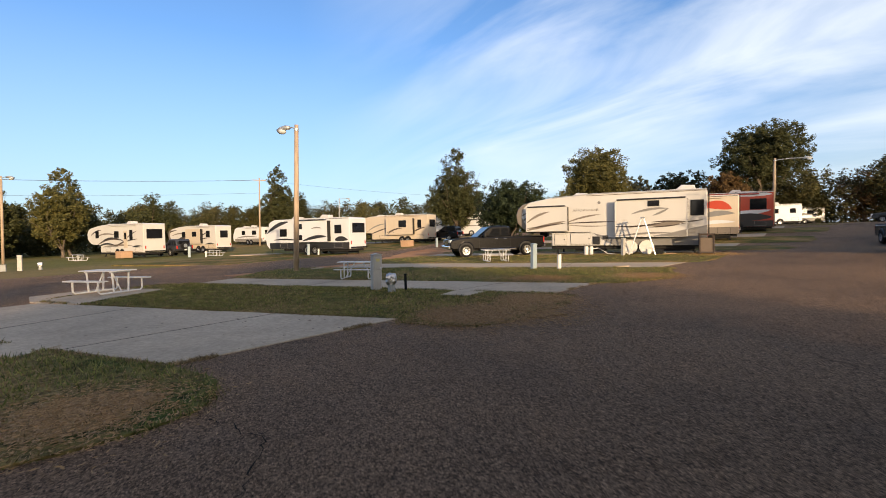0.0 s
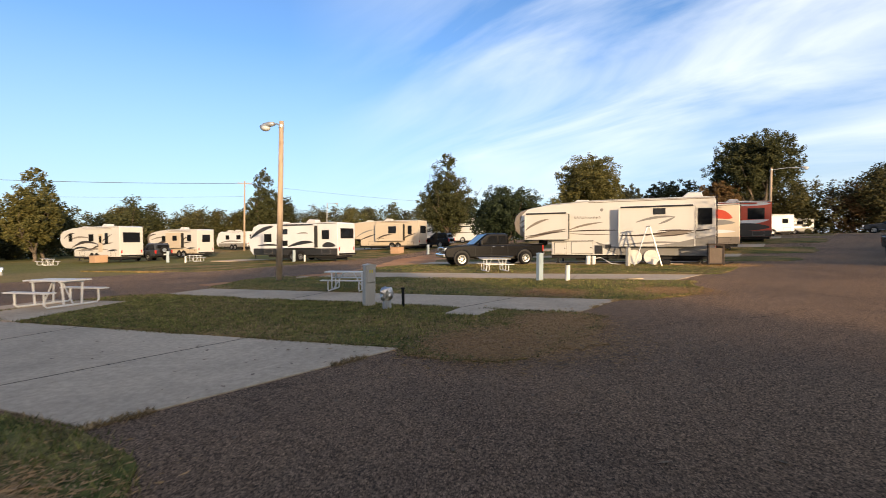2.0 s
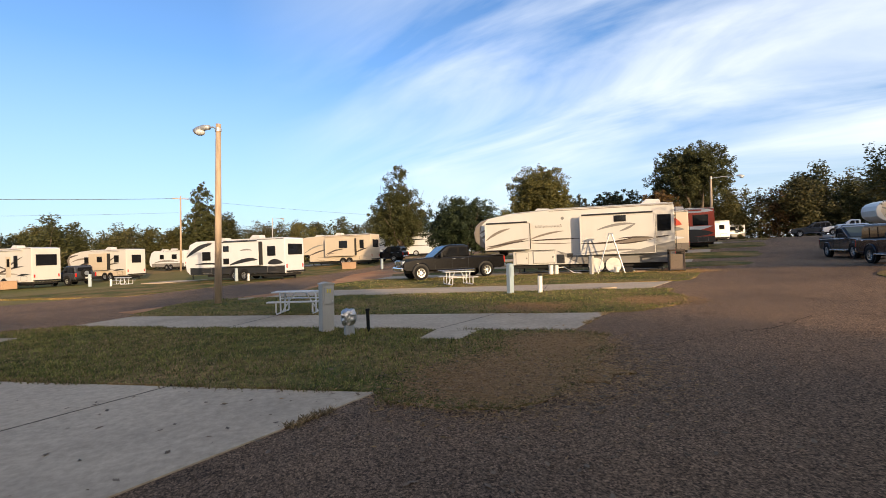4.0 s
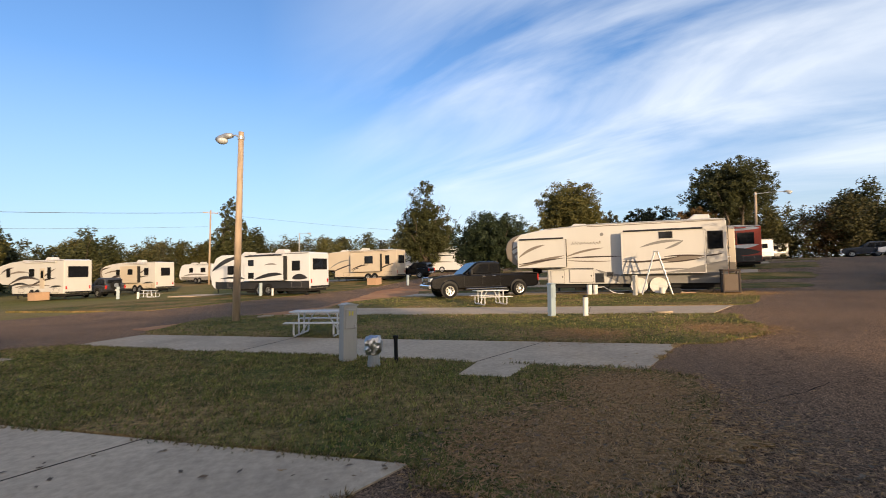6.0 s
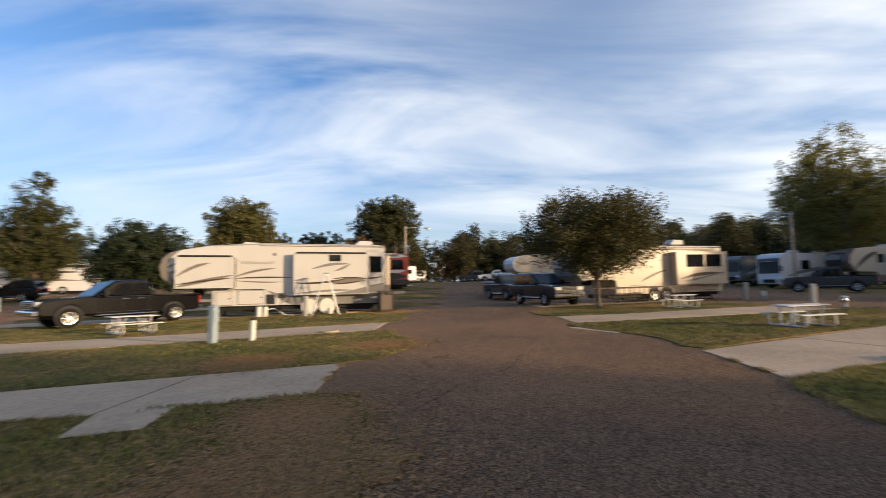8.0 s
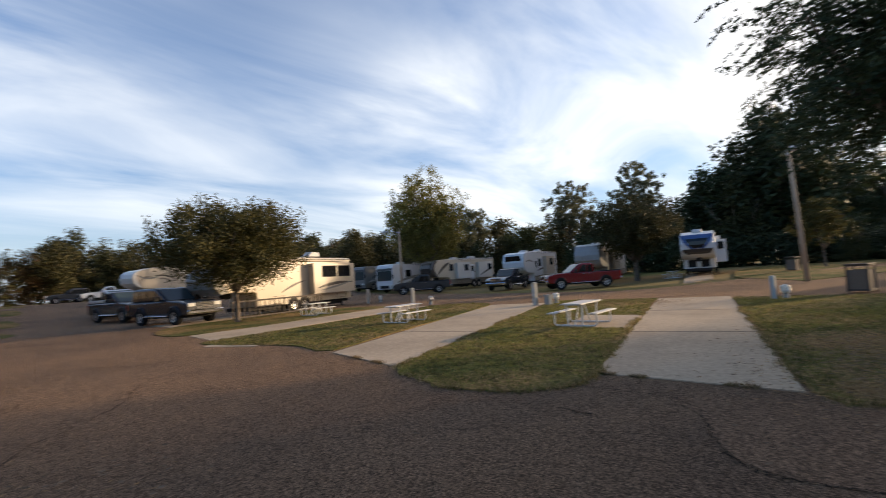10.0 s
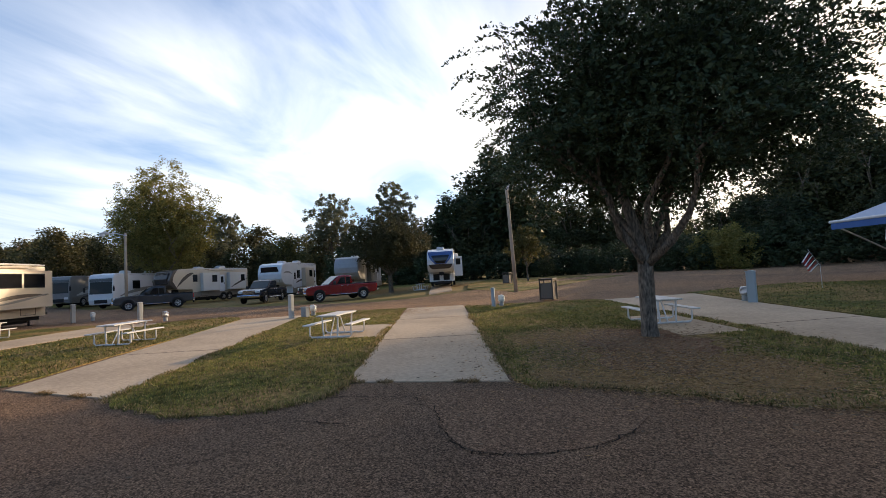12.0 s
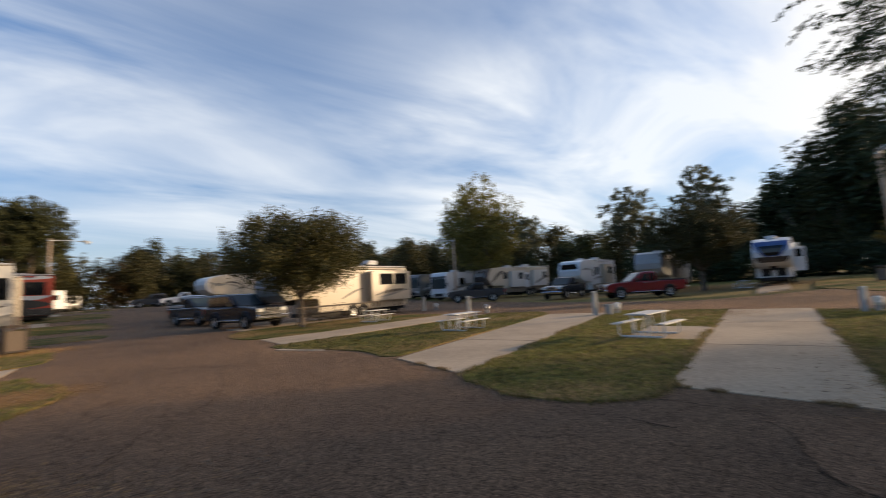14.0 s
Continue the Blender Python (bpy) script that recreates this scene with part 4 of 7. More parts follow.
near_tree = tree("dark spreading live oak with a forked grey trunk in mulch", 7.4, 6.6, 1.75, 0.165, LEAF_DARK, 52000, 0.056, 11, "round", limbs=8, droop=2.0, clump=50, sigma=0.2, shift=(-0.2, -0.5), crown_blobs=NEAR_BLOBS, sway=0.012)


def sprays(count, per, size, material, parent, seed):
    """Leafy twigs that stand out of a crown: each a bent line with leaves on both sides."""
    rng = np.random.default_rng(seed)
    d = rng.normal(size=(count, 3))
    d /= np.linalg.norm(d, axis=1)[:, None]
    lump = 0.80 + 0.2 * np.sin(d[:, 0] * 5 + 1) * np.sin(d[:, 1] * 6 + 2) + 0.12 * np.sin(d[:, 2] * 9)
    f = (0.36 + 0.36 * rng.random(count) ** 0.7) * lump / 0.84
    low = np.where(d[:, 2] < 0, 0.66, 1.0)
    root = np.stack([4.3 * f * d[:, 0] - 0.2, 4.5 * f * d[:, 1] - 0.5, 4.75 + 3.9 * f * d[:, 2] * low], axis=1)
    way = d * (1, 1, 0.6) + rng.normal(size=(count, 3)) * 0.42 + (0, 0, 0.22)
    way /= np.linalg.norm(way, axis=1)[:, None]
    length = (0.4 + 0.6 * rng.random(count))[:, None, None]
    u = (np.arange(per) / per)[None, :, None] + rng.random((count, per, 1)) / per
    c = root[:, None, :] + way[:, None, :] * u * length
    c[:, :, 2] -= (0.28 * (u[:, :, 0] ** 2) * length[:, :, 0]) * (1 + rng.random((count, 1)))
    c += rng.normal(size=c.shape) * (0.065 * (1.15 - u))
    c = c.reshape(-1, 3)
    n = len(c)
    a = np.repeat(way, per, axis=0) * 0.8 + rng.normal(size=(n, 3)) * 0.6
    a /= np.linalg.norm(a, axis=1)[:, None]
    b = np.cross(a, rng.normal(size=(n, 3)))
    b /= np.linalg.norm(b, axis=1)[:, None]
    s = size * (0.6 + 0.8 * rng.random(n))[:, None]
    verts = np.concatenate([c - a * s, c + b * s * 0.5, c + a * s, c - b * s * 0.5], axis=1).reshape(-1, 3)
    me = bpy.data.meshes.new("sprays")
    me.from_pydata(verts.tolist(), [], np.arange(4 * n).reshape(-1, 4).tolist())
    me.materials.append(material)
    ob = new("sprays", me)
    ob.parent = parent
    return ob


sprays(2300, 56, 0.036, LEAF_DARK, near_tree, 12)
near_tree.matrix_basis = up_pose(5.48, -3.95)
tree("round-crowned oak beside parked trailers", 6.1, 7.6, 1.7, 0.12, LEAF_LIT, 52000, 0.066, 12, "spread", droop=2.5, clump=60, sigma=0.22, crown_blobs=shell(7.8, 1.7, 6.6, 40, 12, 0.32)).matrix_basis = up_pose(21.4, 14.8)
tree("tall broad leafy tree behind trailers", 17.0, 18.5, 2.0, 0.28, LEAF_SUN_GOLD, 44000, 0.15, 13, "cone", crown_blobs=shell(13.0, 2.2, 15.6, 46, 13, 0.32) + [(0.4, 0, 15.4, 2.0, 2.0, 2.0), (-0.6, 0.5, 14.0, 2.6, 2.6, 1.8)]).matrix_basis = up_pose(61.9, 7.4)
tree("dense round oak shading a picnic table", 7.9, 8.8, 2.0, 0.24, LEAF_WOOD, 34000, 0.11, 14, "spread", crown_blobs=shell(9.2, 1.9, 8.4, 34, 14, 0.36), droop=1.5).matrix_basis = up_pose(42.3, -12.9)
tree("conical dark green tree rising above trailers", 14.6, 12.0, 2.0, 0.28, LEAF_OAK, 30000, 0.17, 15, "cone", crown_blobs=shell(9.6, 0.8, 12.4, 40, 15, 0.34) + [(0, 0, 12.2, 1.9, 1.9, 1.9), (0.3, 0.4, 13.4, 1.1, 1.1, 1.3)]).matrix_basis = up_pose(4.3, 74)
tree("dark bushy evergreen behind a trailer nose", 6.4, 6.8, 0.8, 0.2, LEAF_DARK, 28000, 0.12, 16, "spread", crown_blobs=shell(7.4, 0.7, 7.0, 30, 16, 0.36)).matrix_basis = up_pose(7.8, 43.5)
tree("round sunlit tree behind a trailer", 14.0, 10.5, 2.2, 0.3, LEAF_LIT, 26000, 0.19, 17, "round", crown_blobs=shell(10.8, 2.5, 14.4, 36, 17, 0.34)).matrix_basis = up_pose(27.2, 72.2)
tree("large broad oak standing above the far road", 17.2, 14.5, 3.0, 0.5, LEAF_OAK, 30000, 0.22, 18, "round", crown_blobs=shell(14.0, 6.0, 18.2, 44, 18, 0.32)).matrix_basis = up_pose(56.6, 74.8)
tree("rust-brown leafed tree beyond the road", 10.0, 8.0, 1.5, 0.2, LEAF_RUST, 12000, 0.25, 19, "round").matrix_basis = up_pose(50.5, 75)
tree("low round tree beyond the trailers", 10.5, 14.0, 1.5, 0.25, LEAF_OAK, 14000, 0.26, 20, "round", crown_blobs=shell(14.0, 2.0, 11.5, 30, 20, 0.36)).matrix_basis = up_pose(51.5, 91)
tree("pale small tree beyond the trailers", 10.5, 7.0, 1.5, 0.18, LEAF_PALE, 7000, 0.22, 21, "round", crown_blobs=shell(7.0, 3.0, 12.0, 20, 21, 0.36)).matrix_basis = up_pose(42.4, 91)
for x, y, h, w, s in ((76.6, -16.2, 16.5, 9, 22), (68.6, -24.3, 18.5, 8, 23), (84.1, 0.5, 14.5, 8, 24)):
    tree("pale thin-leaved tree standing above the woods", h, w, 4.0, 0.2, LEAF_PALE, 6500, 0.24, s, "round", crown_blobs=shell(w * 1.05, 5.0, h + 0.8, 24, s, 0.34)).matrix_basis = up_pose(x, y)
tree("young thin tree by the loop road", 6.0, 4.5, 1.6, 0.09, LEAF_LIT, 4500, 0.14, 25, "round").matrix_basis = up_pose(36.0, -25.2)

for x, y, h, w, leaves, sd in ((-52, 66, 12.5, 8.5, LEAF_LIT, 26), (-60, 64, 11.0, 9.0, LEAF_OAK, 27), (-57, 74, 12.0, 9.0, LEAF_OAK, 28), (-67, 68, 11, 9, LEAF_OAK, 29), (-28.4, 87, 14.5, 8, LEAF_OAK, 30)):
    tree("tall leafy tree at the campground edge", h, w, 1.0, 0.22, leaves, 16000, 0.2, sd, "cone", crown_blobs=shell(w, 0.6, h * 0.86, 34, sd, 0.34) + [(0, 0, h * 0.82, w * 0.2, w * 0.2, h * 0.13), (0.3, 0.2, h * 0.92, w * 0.1, w * 0.1, h * 0.1)]).matrix_basis = up_pose(x, y)

# woodland all round: a few trees built once, then repeated
KINDS = [
    tree("dense mixed woodland tree", 12.0, 10.0, 1.0, 0.25, LEAF_WOOD, 3200, 0.32, 31, "round", group="woodland trees", limbs=2, clump=30, sigma=0.62),
    tree("dense mixed woodland tree", 12.0, 9.0, 0.8, 0.25, LEAF_OAK, 3200, 0.32, 32, "cone", group="woodland trees", limbs=2, clump=30, sigma=0.62),
    tree("dense mixed woodland tree", 12.0, 11.0, 0.6, 0.25, LEAF_WOOD, 3200, 0.32, 33, "spread", group="woodland trees", limbs=2, clump=30, sigma=0.62),
    tree("woodland tree with leaves tinted yellow as if sunlit", 12.0, 9.0, 0.6, 0.25, LEAF_LIT, 3200, 0.32, 34, "round", group="woodland trees", limbs=2, clump=30, sigma=0.62),
]
AUTUMN = KINDS + [tree("woodland tree with browning leaves", 12.0, 9.5, 0.6, 0.25, LEAF_RUST, 3200, 0.32, 37, "round", group="woodland trees", limbs=2, clump=30, sigma=0.62)]
DARKS = [
    tree("tall dark woodland tree on the bank", 15.0, 11.0, 1.0, 0.3, LEAF_DARK, 3400, 0.36, 35, "round", group="woods on the bank", limbs=2, clump=30, sigma=0.66),
    tree("tall dark woodland tree on the bank", 15.0, 10.0, 1.0, 0.3, LEAF_OAK, 3400, 0.36, 36, "cone", group="woods on the bank", limbs=2, clump=30, sigma=0.66),
]
used = set()


def plant(kinds, k, x, y, scale):
    across = (x - 32) * 0.94 + (y - 12) * 0.342
    if y < -18 and math.hypot(x, y) < 98 and (-21 < across < 7.5 or (x + 15) * 0.94 + (y - 7) * 0.342 < 0):
        scale *= 0.37                    # trees cut low, some out of view, to let the low sun through
    # half-height belt, set so that only some sun grazes past it
    elif y < -18 and math.hypot(x, y) < 98 and -28 < across <= -21:
        scale *= 0.6
    if -70 < y < -20 and 20 < x < 46 and kinds is DARKS:
        scale *= 1.08
    if y < -30 and -12 < x < -0.65 * y:
        scale *= 0.84                    # lower woods to the south
    src = kinds[k % len(kinds)]
    m = up_pose(x, y, (k * 77) % 360, -0.2) @ Matrix.Scale(scale, 4)
    if id(src) not in used:
        used.add(id(src))
        src.matrix_basis = m
        return
    copy_thing(src, m)


rnd = random.Random(77)
k = 0
# north-west and north: tree line behind the trailers
for q in range(34):
    x = -135 + q * 6.2
    y = 118 + 8 * math.sin(q * 1.3) - 0.28 * min(x, 0) * -1
    tall = 0.76 + 0.28 * rnd.random()
    plant(KINDS, k, x + rnd.uniform(-2, 2), y + rnd.uniform(-4, 4), tall); k += 1
for q in range(16):
    plant(KINDS, k, -104 + q * 4.4 + rnd.uniform(-2, 2), 48 + q * 3.4 + rnd.uniform(-3, 3) + (14 if q > 9 else 0), 0.66 + 0.24 * rnd.random()); k += 1
# north-east: behind the far road
for q in range(20):
    plant(AUTUMN, k, 62 + q * 3.6 + rnd.uniform(-2, 2), 92 - q * 4.0 + rnd.uniform(-3, 3), 0.86 + 0.25 * rnd.random()); k += 1
for q in range(14):
    plant(AUTUMN, k, 88 + q * 3.0 + rnd.uniform(-3, 3), 84 - q * 4.5 + rnd.uniform(-3, 3), 1.1 + 0.25 * rnd.random()); k += 1
# east: behind the trailers
for q in range(20):
    plant(KINDS if q < 13 else KINDS + DARKS, k, 78 + rnd.uniform(-4, 6) - 0.2 * q, 36 - q * 4.2 + rnd.uniform(-2, 2), (0.68 if q < 10 else 0.82) + 0.2 * rnd.random()); k += 1
for q in range(8):
    plant(KINDS, k, 92 + rnd.uniform(-4, 8), 44 - q * 12 + rnd.uniform(-2, 2), 1.0 + 0.2 * rnd.random()); k += 1
# south and south-east: dark woods on the bank
for q in range(30):
    x = 66 - q * 4.0
    plant(DARKS, k, x + rnd.uniform(-2, 2), -47 - 0.16 * (66 - x) * 0.2 + rnd.uniform(-4, 2) + (10 if x > 44 else 0), 0.85 + 0.3 * rnd.random()); k += 1
for q in range(26):
    x = 72 - q * 5.0
    plant(DARKS, k, x + rnd.uniform(-2, 2), -61 + rnd.uniform(-4, 4), 1.0 + 0.3 * rnd.random()); k += 1
for q in range(7):
    b = radians(117.0 + 1.7 * q)
    x, y = -0.8 + (80 + 4 * (q % 2)) * math.sin(b), 4.1 + (80 + 4 * (q % 2)) * math.cos(b)
    plant(DARKS, k, x, y, 1.0 + 0.18 * q); k += 1
for q in range(10):
    b, far = radians(127.0 + 1.7 * q), 106 + 6 * (q % 2)
    plant(DARKS, k, -0.8 + far * math.sin(b), 4.1 + far * math.cos(b), 1.75 - 0.075 * q); k += 1
for q in range(16):
    x = 46 - q * 3.6
    plant(DARKS, k, x + rnd.uniform(-1, 1), -43.5 - 0.05 * x + rnd.uniform(-1.5, 1.5), 0.55 + 0.15 * rnd.random()); k += 1
for q in range(15):
    x = 44 - q * 2.4
    if not -21 < (x - 32) * 0.94 - 62 * 0.342 < 10:
        plant(DARKS, k, x, -52 + 2 * (q % 2), 1.05 + 0.05 * (q % 3)); k += 1
# west, out of sight, to close the place
for q in range(7):
    plant(KINDS, k, -112 + rnd.uniform(-5, 5), -40 + q * 13, 0.9 + 0.2 * rnd.random()); k += 1


def hedge(name, points, h, w, count, size, leaves, label, seed):
    """Low scrub along a line: one object of stuff."""
    blobs = []
    rnd = random.Random(seed)
    for a, b in zip(points, points[1:]):
        a, b = Vector(a), Vector(b)
        m = max(1, int((b - a).length / (w * 0.45)))
        for k in range(m):
            p = a.lerp(b, k / m)
            hh = h * rnd.uniform(0.6, 1.15)
            x, y = p.x + rnd.uniform(-.3, .3) * w, p.y + rnd.uniform(-.3, .3) * w
            blobs.append((x, y, height(x, y) + hh * 0.45, w * 0.55, w * 0.55, hh * 0.55))
    ob = leaf_cloud(name, blobs, count, size, leaves, None, seed)
    return tagged(ob, label, "bushes", kind="stuff")


hedge("bushes", [(50, -46), (34, -43.5), (22, -42), (10, -41), (-8, -38)], 3.6, 4.5, 30000, 0.2, LEAF_DARK, "dark tangled scrub covering the bank", 41)
hedge("bushes", [(40, -52), (20, -50), (0, -47)], 5.0, 6.0, 16000, 0.28, LEAF_OAK, "tangled green scrub high on the bank", 42)
# the sunlit look of this scrub comes from its bright leaf colour
hedge("bushes", [(29, -42.5), (25, -41.2), (21.5, -40.2)], 4.9, 2.6, 7000, 0.16, LEAF_SUN_GOLD, "sunlit yellow-green scrub on the bank", 43)
hedge("bushes", [(58, 94), (80, 76), (97, 54), (90, 30), (82, 8), (80, -16)], 8.5, 7.0, 46000, 0.30, LEAF_WOOD, "tall brownish thicket at the edge of the woods", 45)
hedge("bushes", [(-104, 62), (-72, 86), (-40, 112), (-5, 120), (42, 114)], 8.6, 7.0, 46000, 0.32, LEAF_OAK, "tall green thicket at the edge of the woods", 46)
hedge("bushes", [(-100, 52), (-70, 74), (-40, 100), (-5, 108), (40, 104), (62, 90), (95, 60), (86, 34), (76, 10), (74, -22), (62, -40), (48, -47)], 4.0, 5.0, 34000, 0.32, LEAF_WOOD, "dense undergrowth at the foot of the woods", 44)
hedge("bushes", [(104, 66), (101, 40), (97, 15), (93, -8), (86, -30)], 9.5, 9.0, 15000, 0.42, LEAF_WOOD, "distant continuous line of dark green woods", 43)
for seed, arc in ((44, (108, 114, 120)), (45, (119, 126, 133, 140))):
    line = [(-0.8 + 70 * math.sin(radians(q)), 4.1 + 70 * math.cos(radians(q))) for q in arc]
    hedge("bushes", line, 7.0 if seed == 44 else 5.0, 7.0, 9000, 0.26, LEAF_DARK, "dark undergrowth at the foot of the woods", seed)
hedge("bushes", [(-112, 112), (-60, 122), (-20, 126), (30, 126), (66, 114), (92, 90)], 10.5, 9.0, 24000, 0.42, LEAF_WOOD, "distant continuous line of green woods", 46)


# ---- trailers and motor homes: x runs from the rear to the nose, +y is the side with the swooshes ----
def side_decal(parent, name, pts, w, y, material, label=""):
    """A tapering swoosh on the side, bent along three plan points (x, z)."""
    (x0, z0), (x1, z1), (x2, z2) = pts
    n = 14
    bm = bmesh.new()
    rows = []
    for k in range(n + 1):
        t = k / n
        x = (1 - t) ** 2 * x0 + 2 * t * (1 - t) * x1 + t * t * x2
        z = (1 - t) ** 2 * z0 + 2 * t * (1 - t) * z1 + t * t * z2
        h = w * 0.72 * (math.sin(math.pi * min(1, t * 0.96 + 0.04)) ** 0.7) + 0.004
        rows.append([bm.verts.new((x, yy, z + dz)) for yy, dz in ((y, -h), (y, h), (y + math.copysign(0.004, y), h), (y + math.copysign(0.004, y), -h))])
    for a, b in zip(rows, rows[1:]):
        for i in range(4):
            bm.faces.new((a[i], a[(i + 1) % 4], b[(i + 1) % 4], b[i]))
    bmesh.ops.recalc_face_normals(bm, faces=bm.faces)
    return part(name, bm, material, parent, label)


def window(parent, x0, x1, z0, z1, y, axis="y", frame_mat=None):
    """A dark window with a rounded frame, on a side (axis y) or on an end wall (axis x, where y is the x of the wall)."""
    frame_mat = frame_mat or TRIM_DARK
    s = 1 if y > 0 else -1
    if axis == "x":
        s = 1 if y > 2 else -1
    cx, cz, w, h = (x0 + x1) / 2, (z0 + z1) / 2, x1 - x0, z1 - z0
    def at(off, ww, hh, th, bev):
        if axis == "y":
            return box((cx, y + s * off, cz), (ww, th, hh), bev, segs=2)
        return box((y + s * off, cx, cz), (th, ww, hh), bev, segs=2)
    fr = part("window", at(0.008, w + 0.07, h + 0.07, 0.03, 0.012), frame_mat, parent, "dark-framed tinted window")
    part("pane", at(0.02, w, h, 0.016, 0.006), GLASS, fr)
    return fr


def swing_door(parent, x, z0, y, w=0.72, h=1.85, material=None):
    s = 1 if y > 0 else -1
    d = part("door", box((x, y + s * 0.012, z0 + h / 2), (w, 0.03, h), 0.012), material or RV_WHITE, parent, "entry door with a small window")
    part("pane", box((x, y + s * 0.03, z0 + h * 0.7), (w * 0.55, 0.012, h * 0.38), 0.005), GLASS, d)
    part("handle", box((x - w * 0.38, y + s * 0.04, z0 + h * 0.48), (0.07, 0.03, 0.14), 0.008), TRIM_DARK, d)
    return d


def slide_out(parent, x0, x1, z0, z1, y, depth, body, windows=(), top=None):
    s = 1 if y > 0 else -1
    bm = box(((x0 + x1) / 2, y + s * depth / 2, (z0 + z1) / 2), (x1 - x0, depth, z1 - z0), 0.03, segs=2)
    so = part("slide_out", bm, body, parent)
    rim = bmesh.new()
    yy = y + s * (depth + 0.004)
    for a, b, c, d in ((x0, x1, z1 - 0.05, z1), (x0, x1, z0, z0 + 0.03), (x0, x0 + 0.035, z0, z1), (x1 - 0.035, x1, z0, z1)):
        add_box(rim, ((a + b) / 2, yy, (c + d) / 2), (b - a + 0.02, 0.02, d - c), 0.004)
    part("slide_trim", rim, body, so)
    part("seal", box((x0 - 0.012, y + s * depth * 0.5, (z0 + z1) / 2), (0.03, depth * 0.96, z1 - z0 - 0.06), 0.006), TRIM_DARK, so)
    if top:
        part("slide_awning", tube([(x0 + 0.1, yy + s * 0.04, z1 + 0.04), (x1 - 0.1, yy + s * 0.04, z1 + 0.04)], 0.045, 10), top, so, "rolled slide awning")
    for w in windows:
        window(so, *w, yy - s * 0.004)
    return so


def roof_unit(parent, x, z, dome=False):
    if dome:
        bm = bmesh.new()
        bmesh.ops.create_uvsphere(bm, u_segments=16, v_segments=8, radius=0.24)
        for v in bm.verts:
            v.co = Vector((v.co.x + x, v.co.y, max(-0.02, v.co.z) + z))
        return part("roof_dome", bm, RUBBER, parent, "dark roof dome", True)
    a = part("air_conditioner", prism([(x - 0.5, z), (x - 0.42, z + 0.3), (x + 0.25, z + 0.34), (x + 0.55, z + 0.1), (x + 0.55, z)], -0.36, 0.36, 0.06), RV_ROOF, parent, "white rooftop air conditioner")
    return a


def trailer(label, L, H, body, lower, decals, dark=None, kind="fifth", slides=(), windows=(), rear_windows=(), doors=(), axles=(2.9, 3.75), nose=None,
            covers=False, ladder=False, units=(), front_glass=None, awning=True, category="camper trailer", W=2.45, stripes_end=(), roof=None, group="", over=2.75, crest=0.0):
    t = thing("camper_trailer" if kind != "coach" else "motor_home", label, category, group)
    low, y = 0.50, W / 2
    if kind == "fifth":
        step = L - over
        outline = [(0.04, low), (0, low + 0.1), (0, H - 0.16), (0.1, H - 0.05), (0.4, H), (L * 0.55, H + 0.02), (L - 2.4, H - 0.12 + 0.1 * crest), (L - 1.1, H - 0.34 + 0.24 * crest), (L - 0.45, H - 0.52 + 0.24 * crest),
                   (L - 0.16, H - 0.80), (L - 0.05, H - 1.2), (L - 0.14, H - 1.7), (L - 0.5, H - 2.05), (L - 1.1, 1.42), (step + 0.15, 1.36), (step, 1.28), (step, low)]
    elif kind == "trailer":
        outline = [(0.04, low), (0, low + 0.1), (0, H - 0.16), (0.1, H - 0.04), (0.4, H), (L - 1.2, H - 0.03), (L - 0.55, H - 0.28), (L - 0.08, H - 1.35), (L, H - 1.8), (L - 0.12, low + 0.35), (L - 0.5, low)]
    else:
        low = 0.42
        outline = [(0.04, low), (0, low + 0.1), (0, H - 0.12), (0.08, H - 0.03), (0.3, H), (L - 0.6, H - 0.02), (L - 0.25, H - 0.12), (L - 0.08, H - 0.4), (L - 0.02, 1.5), (L, 0.9), (L - 0.1, low + 0.05), (L - 0.4, low)]
    part("body", prism(outline, -y, y, 0.05, 2), body, t)
    # lower skirt band in its own colour
    x_end = {"fifth": L - over - 0.05, "trailer": L - 0.55, "coach": L - 0.3}[kind]
    sk = bmesh.new()
    for s in (1, -1):
        add_box(sk, ((x_end + 0.02) / 2, s * (y + 0.006), low + 0.3), (x_end - 0.04, 0.02, 0.58), 0.006)
    part("lower_panel", sk, lower, t)
    tr = bmesh.new()
    for s in (1, -1):
        add_tube(tr, [(0.03, s * (y - 0.01), H - 0.06), (L * 0.55, s * (y - 0.01), H - 0.01), (L - 2.4, s * (y - 0.01), H - 0.15)], 0.035, 6)
    part("roof_trim", tr, roof or RV_ROOF, t)
    if kind == "fifth":
        part("nose_cap", prism([(L - 1.0, H - 0.345 + 0.22 * crest), (L - 0.45, H - 0.51 + 0.23 * crest), (L - 0.15, H - 0.79), (L - 0.03, H - 1.2), (L - 0.12, H - 1.71), (L - 0.5, H - 2.07), (L - 1.0, 1.45), (L - 0.62, 2.0), (L - 0.42, H - 1.3), (L - 0.55, H - 0.75)], -y - 0.012, y + 0.012, 0.05, 2),
             nose or body, t, "moulded nose cap")
        for s in (1, -1):
            leg = box((step - 0.35, s * (y - 0.35), 0.4), (0.1, 0.1, 0.78), 0.01)
            add_box(leg, (step - 0.35, s * (y - 0.35), 0.02), (0.24, 0.24, 0.03), 0.005)
            part("landing_leg", leg, STEEL_DARK, t)
        pin = bmesh.new()
        add_box(pin, (L - 1.6, 0, 1.3), (0.5, 0.45, 0.4), 0.03)
        add_tube(pin, [(L - 1.7, 0, 1.3), (L - 1.7, 0, 1.05)], 0.06, 10)
        part("hitch_pin", pin, STEEL_DARK, t)
    if kind == "trailer":
        tg = tube([(L - 0.6, 0.7, 0.6), (L + 0.75, 0, 0.58)], 0.05, 6)
